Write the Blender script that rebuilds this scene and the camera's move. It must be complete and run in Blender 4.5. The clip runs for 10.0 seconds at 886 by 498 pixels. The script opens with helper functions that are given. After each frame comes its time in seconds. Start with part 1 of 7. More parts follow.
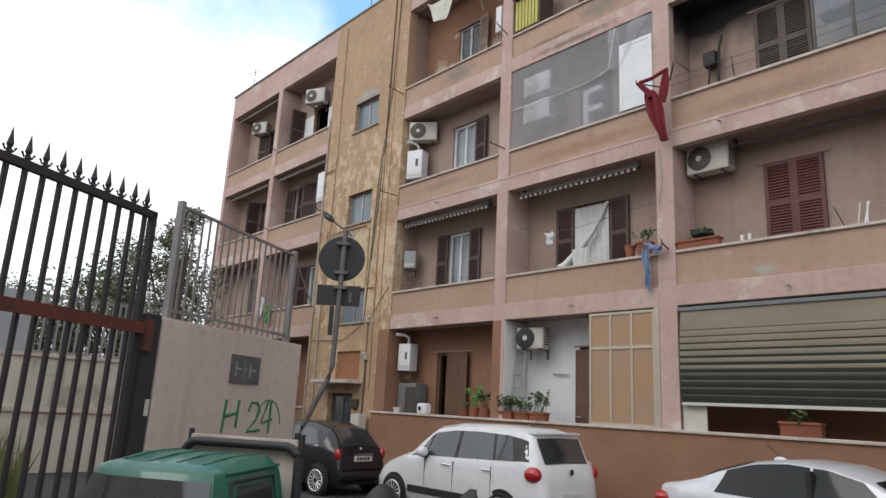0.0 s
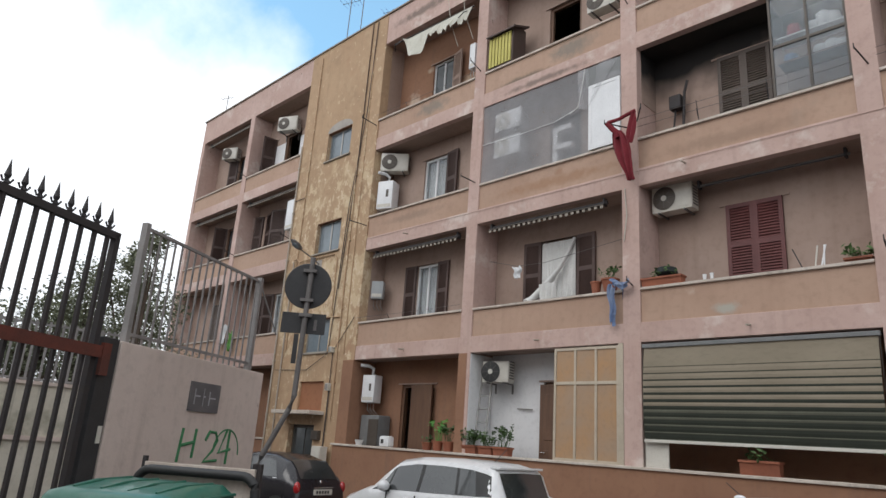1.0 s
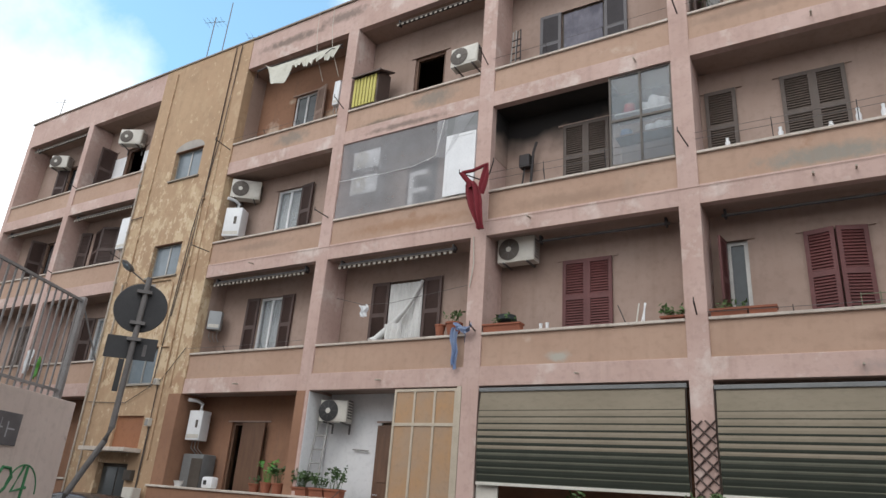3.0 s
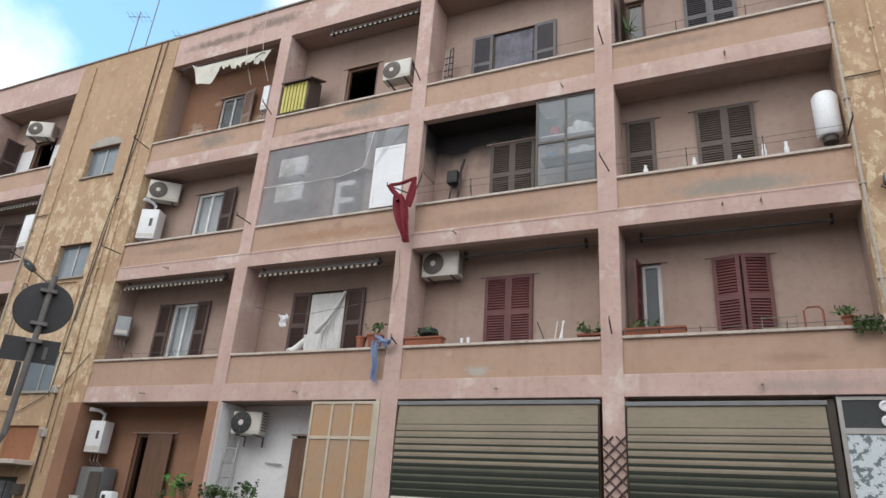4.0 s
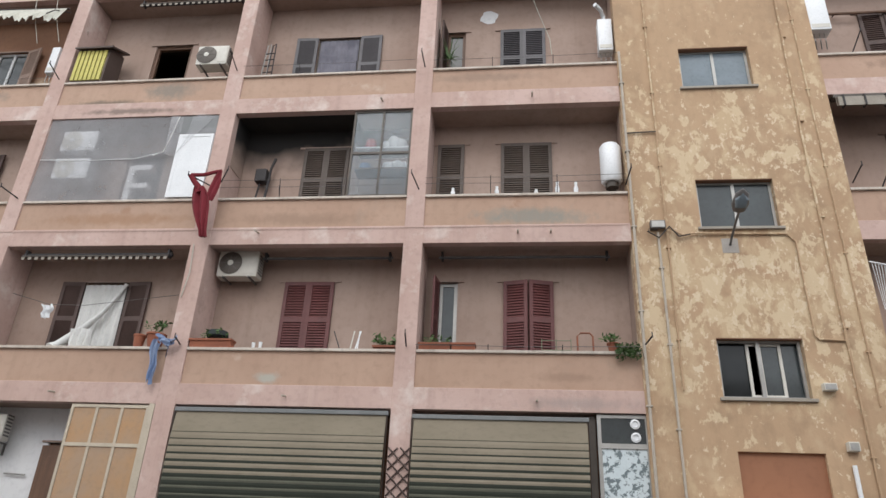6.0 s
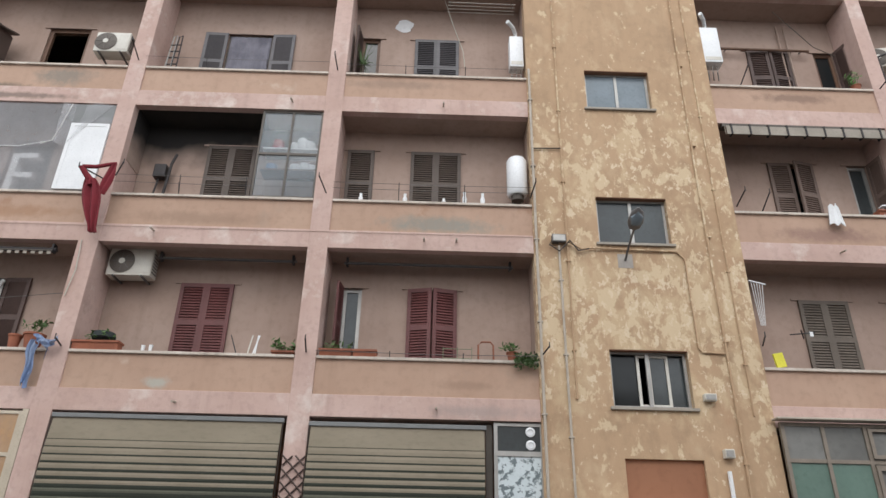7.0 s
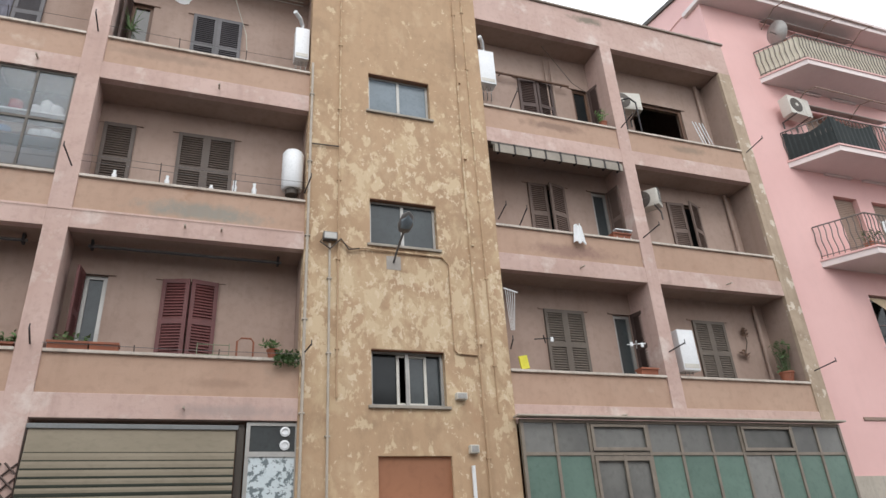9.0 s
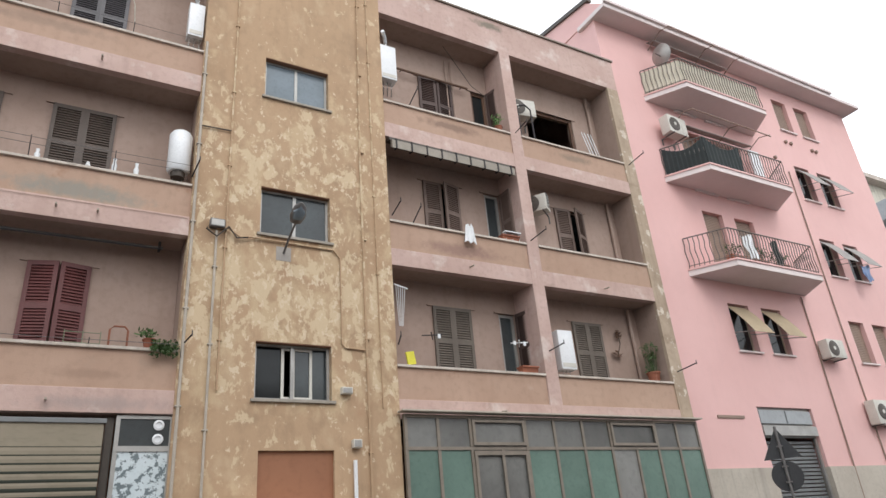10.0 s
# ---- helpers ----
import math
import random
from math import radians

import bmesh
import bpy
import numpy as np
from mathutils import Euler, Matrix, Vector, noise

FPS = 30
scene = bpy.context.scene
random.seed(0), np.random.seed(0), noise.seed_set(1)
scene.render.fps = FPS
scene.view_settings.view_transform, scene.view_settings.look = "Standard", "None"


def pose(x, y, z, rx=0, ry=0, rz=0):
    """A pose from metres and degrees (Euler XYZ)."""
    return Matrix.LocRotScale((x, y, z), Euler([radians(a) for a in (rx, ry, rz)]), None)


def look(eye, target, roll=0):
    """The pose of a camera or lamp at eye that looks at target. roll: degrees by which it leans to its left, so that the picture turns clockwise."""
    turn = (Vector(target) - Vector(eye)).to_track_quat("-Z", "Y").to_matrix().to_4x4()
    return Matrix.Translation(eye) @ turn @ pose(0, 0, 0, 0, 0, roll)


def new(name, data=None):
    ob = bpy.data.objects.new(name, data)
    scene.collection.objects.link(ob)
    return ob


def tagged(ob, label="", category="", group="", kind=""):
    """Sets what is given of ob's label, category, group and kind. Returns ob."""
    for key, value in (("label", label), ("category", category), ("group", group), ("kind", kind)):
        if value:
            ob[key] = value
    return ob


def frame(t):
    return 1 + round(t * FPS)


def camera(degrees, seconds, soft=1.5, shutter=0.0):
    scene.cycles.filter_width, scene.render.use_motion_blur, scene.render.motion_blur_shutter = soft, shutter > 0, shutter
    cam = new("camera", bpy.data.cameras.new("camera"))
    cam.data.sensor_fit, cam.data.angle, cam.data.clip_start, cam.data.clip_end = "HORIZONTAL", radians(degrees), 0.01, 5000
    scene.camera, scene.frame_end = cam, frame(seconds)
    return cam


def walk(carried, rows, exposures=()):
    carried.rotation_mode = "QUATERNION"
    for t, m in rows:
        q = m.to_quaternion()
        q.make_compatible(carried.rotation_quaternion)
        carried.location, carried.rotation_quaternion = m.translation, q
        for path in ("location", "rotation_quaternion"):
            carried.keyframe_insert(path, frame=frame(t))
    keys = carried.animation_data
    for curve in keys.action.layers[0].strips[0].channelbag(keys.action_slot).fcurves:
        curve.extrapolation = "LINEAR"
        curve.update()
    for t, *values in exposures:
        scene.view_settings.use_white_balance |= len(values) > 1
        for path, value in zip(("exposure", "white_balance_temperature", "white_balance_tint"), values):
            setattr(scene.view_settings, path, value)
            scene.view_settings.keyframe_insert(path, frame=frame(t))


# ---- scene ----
cam = camera(66.7, 10.0)
PATH = [
    (0, (0.589, -11.311, 1.896), (-0.862, -10.014, 2.355), 2.9),
    (0.5, (0.585, -11.31, 1.893), (-0.843, -10.005, 2.403), 3.0),
    (1, (0.594, -11.307, 1.87), (-0.779, -9.963, 2.428), 3.9),
    (1.5, (0.584, -11.299, 1.832), (-0.714, -9.897, 2.424), 4.3),
    (2, (0.566, -11.325, 1.818), (-0.631, -9.849, 2.442), 4.4),
    (2.5, (0.563, -11.342, 1.794), (-0.53, -9.807, 2.464), 4.3),
    (4, (0.524, -11.353, 1.725), (-0.269, -9.683, 2.491), 4.2),
    (4.5, (0.519, -11.289, 1.664), (-0.115, -9.569, 2.464), 3.6),
    (5, (0.488, -11.285, 1.672), (0.071, -9.5, 2.472), 2.9),
    (5.5, (0.466, -11.27, 1.655), (0.146, -9.475, 2.477), 2.9),
    (7, (0.594, -11.219, 1.608), (0.62, -9.42, 2.481), 1.3),
    (7.5, (0.693, -11.2, 1.605), (0.886, -9.42, 2.497), 0.3),
    (8, (0.788, -11.18, 1.571), (1.153, -9.425, 2.457), -0.5),
    (8.5, (0.865, -11.17, 1.548), (1.371, -9.451, 2.437), -1.9),
    (9, (0.874, -11.118, 1.548), (1.52, -9.438, 2.42), -3.6),
    (9.5, (0.852, -11.171, 1.554), (1.632, -9.541, 2.412), -4.0),
    (10, (0.846, -11.172, 1.549), (1.784, -9.616, 2.384), -5.1),
]
EXPOSURES = [(0.0, -0.4), (1.0, -0.42), (2.5, -0.3), (4.0, -0.12), (5.5, -0.03), (7.5, -0.02), (10.0, -0.02)]
walk(cam, [(t, look(eye, target, roll)) for t, eye, target, roll in PATH], EXPOSURES)

# ---- world, sun, exposure ----
SUN_EL, SUN_AZ = 44.0, 205.0  # degrees; a hazy sun behind the camera
world = bpy.data.worlds.new("world")
scene.world = world
world.use_nodes = True
wn, wl = world.node_tree.nodes, world.node_tree.links
wn.clear()
w_out = wn.new("ShaderNodeOutputWorld")
w_bg = wn.new("ShaderNodeBackground")
w_sky = wn.new("ShaderNodeTexSky")
w_sky.sky_type, w_sky.sun_disc = "NISHITA", False
w_sky.sun_elevation, w_sky.sun_rotation = radians(SUN_EL), radians(SUN_AZ)
w_sky.air_density, w_sky.dust_density = 1.0, 0.4
w_co = wn.new("ShaderNodeTexCoord")
w_no = wn.new("ShaderNodeTexNoise")
w_no.inputs["Scale"].default_value, w_no.inputs["Detail"].default_value, w_no.inputs["Roughness"].default_value = 3.2, 7, 0.58
w_gap = wn.new("ShaderNodeVectorMath")  # clear sky opens round one direction, with ragged edges
w_gap.operation = "DOT_PRODUCT"
w_gap.inputs[1].default_value = (-0.62, 0.36, 0.70)
w_add = wn.new("ShaderNodeMath")
w_add.operation = "MULTIPLY_ADD"
w_add.inputs[1].default_value = -0.11
w_ramp = wn.new("ShaderNodeMapRange")
w_ramp.inputs["From Min"].default_value, w_ramp.inputs["From Max"].default_value = 0.925, 0.885
w_ramp.inputs["To Min"].default_value = 0.12
w_mul = wn.new("ShaderNodeMix")
w_mul.data_type = "RGBA"
w_gain = wn.new("ShaderNodeVectorMath")
w_gain.operation = "MULTIPLY"
w_gain.inputs[1].default_value = (0.26, 0.42, 0.4)
w_soft = wn.new("ShaderNodeMix")
w_soft.data_type = "RGBA"
w_soft.inputs["A"].default_value, w_soft.inputs["B"].default_value = (1.45, 1.52, 1.61, 1), (1.92, 1.98, 2.06, 1)
wl.new(w_co.outputs["Generated"], w_no.inputs["Vector"])
wl.new(w_co.outputs["Generated"], w_gap.inputs[0])
wl.new(w_no.outputs["Fac"], w_add.inputs[0])
wl.new(w_gap.outputs["Value"], w_add.inputs[2])
wl.new(w_add.outputs[0], w_ramp.inputs["Value"])
wl.new(w_ramp.outputs["Result"], w_mul.inputs["Factor"])
wl.new(w_sky.outputs[0], w_gain.inputs[0])
wl.new(w_gain.outputs[0], w_mul.inputs["A"])
wl.new(w_no.outputs["Fac"], w_soft.inputs["Factor"])
wl.new(w_soft.outputs["Result"], w_mul.inputs["B"])
wl.new(w_mul.outputs["Result"], w_bg.inputs["Color"])
w_bg.inputs["Strength"].default_value = 1.0
wl.new(w_bg.outputs[0], w_out.inputs["Surface"])

sun_data = bpy.data.lights.new("sun", "SUN")
sun_data.energy, sun_data.angle, sun_data.color = 0.9, radians(25), (1.0, 0.97, 0.94)
sun = new("sun", sun_data)
sun.matrix_world = look((-8, -30, 33), (-4, 0, 4))


# ---- materials ----
def mat(name, c1, c2=None, scale=1.0, rough=0.85, metal=0.0, bump=0.15, bscale=25.0, streak=0.0, streak_col=(0.12, 0.1, 0.09),
        patch=None, stretch=(1, 1, 1), vary=0.0, coat=0.0, spec=0.5, flecks=0.35, spots=()):
    """A surface with two scales of colour variation, optional vertical dirt streaks, flaked patches and fine relief.
    patch: (colour, scale, threshold, softness, rise) with the threshold falling by rise from z 13.5 down to z 6.
    spots: stains with ragged edges, (x, z, half width, half height, colour, strength)."""
    m = bpy.data.materials.new(name)
    m.use_nodes = True
    n, l = m.node_tree.nodes, m.node_tree.links
    bsdf = n["Principled BSDF"]
    co = n.new("ShaderNodeTexCoord")
    mp = n.new("ShaderNodeMapping")
    mp.inputs["Scale"].default_value = stretch
    l.new(co.outputs["Object"], mp.inputs["Vector"])
    vec = mp.outputs[0]

    def noise_at(s, detail=5.0, rgh=0.6, v=vec):
        t = n.new("ShaderNodeTexNoise")
        t.inputs["Scale"].default_value, t.inputs["Detail"].default_value, t.inputs["Roughness"].default_value = s, detail, rgh
        l.new(v, t.inputs["Vector"])
        return t.outputs["Fac"]

    def ramp(fac, a, b):
        r = n.new("ShaderNodeMapRange")
        r.inputs["From Min"].default_value, r.inputs["From Max"].default_value = a, b
        l.new(fac, r.inputs["Value"])
        return r.outputs["Result"]

    def mix(fac, a, b):
        x = n.new("ShaderNodeMix")
        x.data_type = "RGBA"
        for key, v in (("Factor", fac), ("A", a), ("B", b)):
            if isinstance(v, (tuple, float, int)):
                x.inputs[key].default_value = (*v, 1) if isinstance(v, tuple) else v
            else:
                l.new(v, x.inputs[key])
        return x.outputs["Result"]

    def times(v, k):
        x = n.new("ShaderNodeMath")
        x.operation = "MULTIPLY"
        l.new(v, x.inputs[0])
        x.inputs[1].default_value = k
        return x.outputs[0]

    c2 = c2 or tuple(v * 0.82 for v in c1)
    col = mix(ramp(noise_at(scale), 0.35, 0.65), c1, c2)
    fine = noise_at(scale * 14, 3)
    col = mix(times(ramp(fine, 0.5, 0.75), flecks), col, tuple(v * 0.7 for v in c2))
    for pc, ps, th, soft, rise in (patch if isinstance(patch, list) else [patch] if patch else []):
        pn = noise_at(ps, 7, 0.66)
        if rise:
            sep = n.new("ShaderNodeSeparateXYZ")
            l.new(co.outputs["Object"], sep.inputs[0])
            ad = n.new("ShaderNodeMapRange")
            ad.inputs["From Min"].default_value, ad.inputs["From Max"].default_value = 13.5, 6.0
            ad.inputs["To Max"].default_value = rise
            l.new(sep.outputs["Z"], ad.inputs["Value"])
            sm = n.new("ShaderNodeMath")
            l.new(pn, sm.inputs[0])
            l.new(ad.outputs[0], sm.inputs[1])
            pn = sm.outputs[0]
        pf = ramp(pn, th, th + soft)
        col = mix(times(pf, 0.85), col, pc)
    for px, pz, rx, rz, pc, k in spots:
        off, ln, ad = n.new("ShaderNodeMapping"), n.new("ShaderNodeVectorMath"), n.new("ShaderNodeMath")
        off.inputs["Location"].default_value, off.inputs["Scale"].default_value = (-px / rx, 0, -pz / rz), (1 / rx, 0, 1 / rz)
        ln.operation, ad.operation = "LENGTH", "MULTIPLY_ADD"
        l.new(co.outputs["Object"], off.inputs["Vector"])
        l.new(off.outputs[0], ln.inputs[0])
        l.new(noise_at(4.5, 6, 0.7), ad.inputs[0])
        ad.inputs[1].default_value = 2.2
        l.new(ln.outputs["Value"], ad.inputs[2])
        col = mix(times(ramp(ad.outputs[0], 2.25, 1.5), k), col, pc)
    if streak:
        sv = n.new("ShaderNodeMapping")
        sv.inputs["Scale"].default_value = (3.2, 3.2, 0.22)
        l.new(co.outputs["Object"], sv.inputs["Vector"])
        sf = ramp(noise_at(1.6, 5, 0.6, sv.outputs[0]), 0.53, 0.74)
        col = mix(times(sf, streak), col, streak_col)
    if vary:
        info = n.new("ShaderNodeObjectInfo")
        hsv = n.new("ShaderNodeHueSaturation")
        l.new(ramp(info.outputs["Random"], 0, 1), hsv.inputs["Fac"])
        hsv.inputs["Value"].default_value = 1 - vary
        l.new(col, hsv.inputs["Color"])
        col = hsv.outputs[0]
    l.new(col, bsdf.inputs["Base Color"])
    bsdf.inputs["Roughness"].default_value, bsdf.inputs["Metallic"].default_value = rough, metal
    bsdf.inputs["Coat Weight"].default_value = coat
    bsdf.inputs["Specular IOR Level"].default_value = spec
    if rough < 0.8:
        rr = n.new("ShaderNodeMapRange")
        rr.inputs["To Min"].default_value, rr.inputs["To Max"].default_value = max(0.02, rough - 0.06), rough + 0.12
        l.new(fine, rr.inputs["Value"])
        l.new(rr.outputs["Result"], bsdf.inputs["Roughness"])
    if bump:
        b = n.new("ShaderNodeBump")
        b.inputs["Strength"].default_value, b.inputs["Distance"].default_value = bump, 0.01
        l.new(noise_at(bscale, 4), b.inputs["Height"])
        l.new(b.outputs[0], bsdf.inputs["Normal"])
    return m


def peeling_mat():
    """Tan wall plaster whose coat has flaked to a cream ground, most of all at mid height."""
    m = mat("ochre_plaster", (0.465, 0.318, 0.198), (0.405, 0.27, 0.165), 0.5, 0.92, bump=0.3, bscale=30, streak=0.25, streak_col=(0.29, 0.19, 0.115), stretch=(1, 1, 0.7),
            patch=[((0.355, 0.24, 0.15), 1.0, 0.57, 0.1, 0), ((0.5, 0.365, 0.235), 1.7, 0.55, 0.12, 0), ((0.42, 0.255, 0.155), 0.6, 0.58, 0.12, 0)])
    n, l = m.node_tree.nodes, m.node_tree.links
    bsdf = n["Principled BSDF"]
    co, sep, zr, ramp = n.new("ShaderNodeTexCoord"), n.new("ShaderNodeSeparateXYZ"), n.new("ShaderNodeMapRange"), n.new("ShaderNodeValToRGB")
    mp = n.new("ShaderNodeMapping")
    mp.inputs["Scale"].default_value = (1, 1, 0.68)
    l.new(co.outputs["Object"], mp.inputs["Vector"]), l.new(co.outputs["Object"], sep.inputs[0])
    zr.inputs["From Max"].default_value = 15.0
    l.new(sep.outputs["Z"], zr.inputs["Value"]), l.new(zr.outputs["Result"], ramp.inputs["Fac"])
    stops = [(0.0, 0.3), (2.6, 0.35), (4.0, 0.4), (4.6, 0.85), (6.6, 1.0), (7.1, 0.6), (8.6, 0.75), (9.8, 0.65), (11.2, 0.25), (13.5, 0.12)]
    for z, v in stops[1:-1]:
        ramp.color_ramp.elements.new(z / 15)
    for e, (z, v) in zip(ramp.color_ramp.elements, stops):
        e.position, e.color = z / 15, (v, v, v, 1)

    def flaked(scale, gain, edge, soft, most):
        no, ad, mr = n.new("ShaderNodeTexNoise"), n.new("ShaderNodeMath"), n.new("ShaderNodeMapRange")
        no.inputs["Scale"].default_value, no.inputs["Detail"].default_value, no.inputs["Roughness"].default_value, no.inputs["Distortion"].default_value = scale, 9, 0.64, 0.35
        l.new(mp.outputs[0], no.inputs["Vector"])
        ad.operation = "MULTIPLY_ADD"
        l.new(ramp.outputs["Color"], ad.inputs[0]), l.new(no.outputs["Fac"], ad.inputs[2])
        ad.inputs[1].default_value = gain
        mr.inputs["From Min"].default_value, mr.inputs["From Max"].default_value = edge, edge + soft
        mr.inputs["To Max"].default_value = most
        l.new(ad.outputs[0], mr.inputs["Value"])
        return mr.outputs["Result"]

    col, masks = bsdf.inputs["Base Color"].links[0].from_socket, []
    for scale, gain, edge, soft, most, c in ((1.9, 0.17, 0.62, 0.1, 0.6, (0.56, 0.425, 0.27)), (3.6, 0.17, 0.655, 0.035, 0.85, (0.6, 0.47, 0.31)), (8.5, 0.12, 0.67, 0.03, 0.85, (0.65, 0.53, 0.375))):
        mask, mx = flaked(scale, gain, edge, soft, most), n.new("ShaderNodeMix")
        mx.data_type = "RGBA"
        l.new(mask, mx.inputs["Factor"]), l.new(col, mx.inputs["A"])
        mx.inputs["B"].default_value = (*c, 1)
        col = mx.outputs["Result"]
        masks.append(mask)
    l.new(col, bsdf.inputs["Base Color"])
    fine = bsdf.inputs["Normal"].links[0].from_node
    step = n.new("ShaderNodeBump")
    step.invert = True
    step.inputs["Strength"].default_value, step.inputs["Distance"].default_value = 0.35, 0.006
    l.new(masks[1], step.inputs["Height"]), l.new(step.outputs[0], fine.inputs["Normal"])
    return m


def sheer(name, col, alpha, rough=0.5):
    """A thin sheet that lets part of the light straight through."""
    m = mat(name, col, None, 2.0, rough, bump=0.05)
    m.node_tree.nodes["Principled BSDF"].inputs["Alpha"].default_value = alpha
    return m


def soot_mat():
    """Loggia plaster blackened round an old fire, spreading from one upper corner."""
    m = mat("soot_stained_plaster", (0.395, 0.294, 0.245), (0.335, 0.24, 0.195), 0.6, 0.92, bump=0.2, streak=0.22, streak_col=(0.2, 0.14, 0.105))
    n, l = m.node_tree.nodes, m.node_tree.links
    bsdf = n["Principled BSDF"]
    old = bsdf.inputs["Base Color"].links[0].from_socket
    co, mp, no = n.new("ShaderNodeTexCoord"), n.new("ShaderNodeMapping"), n.new("ShaderNodeTexNoise")
    mp.inputs["Location"].default_value, mp.inputs["Scale"].default_value = (1.79, 0, -13.3), (0.33, 0, 1.3)
    ln, ad, rg, mx = n.new("ShaderNodeVectorMath"), n.new("ShaderNodeMath"), n.new("ShaderNodeMapRange"), n.new("ShaderNodeMix")
    ln.operation, ad.operation, mx.data_type = "LENGTH", "MULTIPLY_ADD", "RGBA"
    no.inputs["Scale"].default_value = 1.6
    l.new(co.outputs["Object"], mp.inputs[0]), l.new(mp.outputs[0], ln.inputs[0]), l.new(co.outputs["Object"], no.inputs["Vector"])
    l.new(no.outputs["Fac"], ad.inputs[0]), l.new(ln.outputs["Value"], ad.inputs[2])
    ad.inputs[1].default_value = 0.9
    rg.inputs["From Min"].default_value, rg.inputs["From Max"].default_value = 1.95, 1.2
    l.new(ad.outputs[0], rg.inputs["Value"])
    l.new(rg.outputs["Result"], mx.inputs["Factor"]), l.new(old, mx.inputs["A"])
    mx.inputs["B"].default_value = (0.018, 0.016, 0.015, 1)
    l.new(mx.outputs["Result"], bsdf.inputs["Base Color"])
    return m


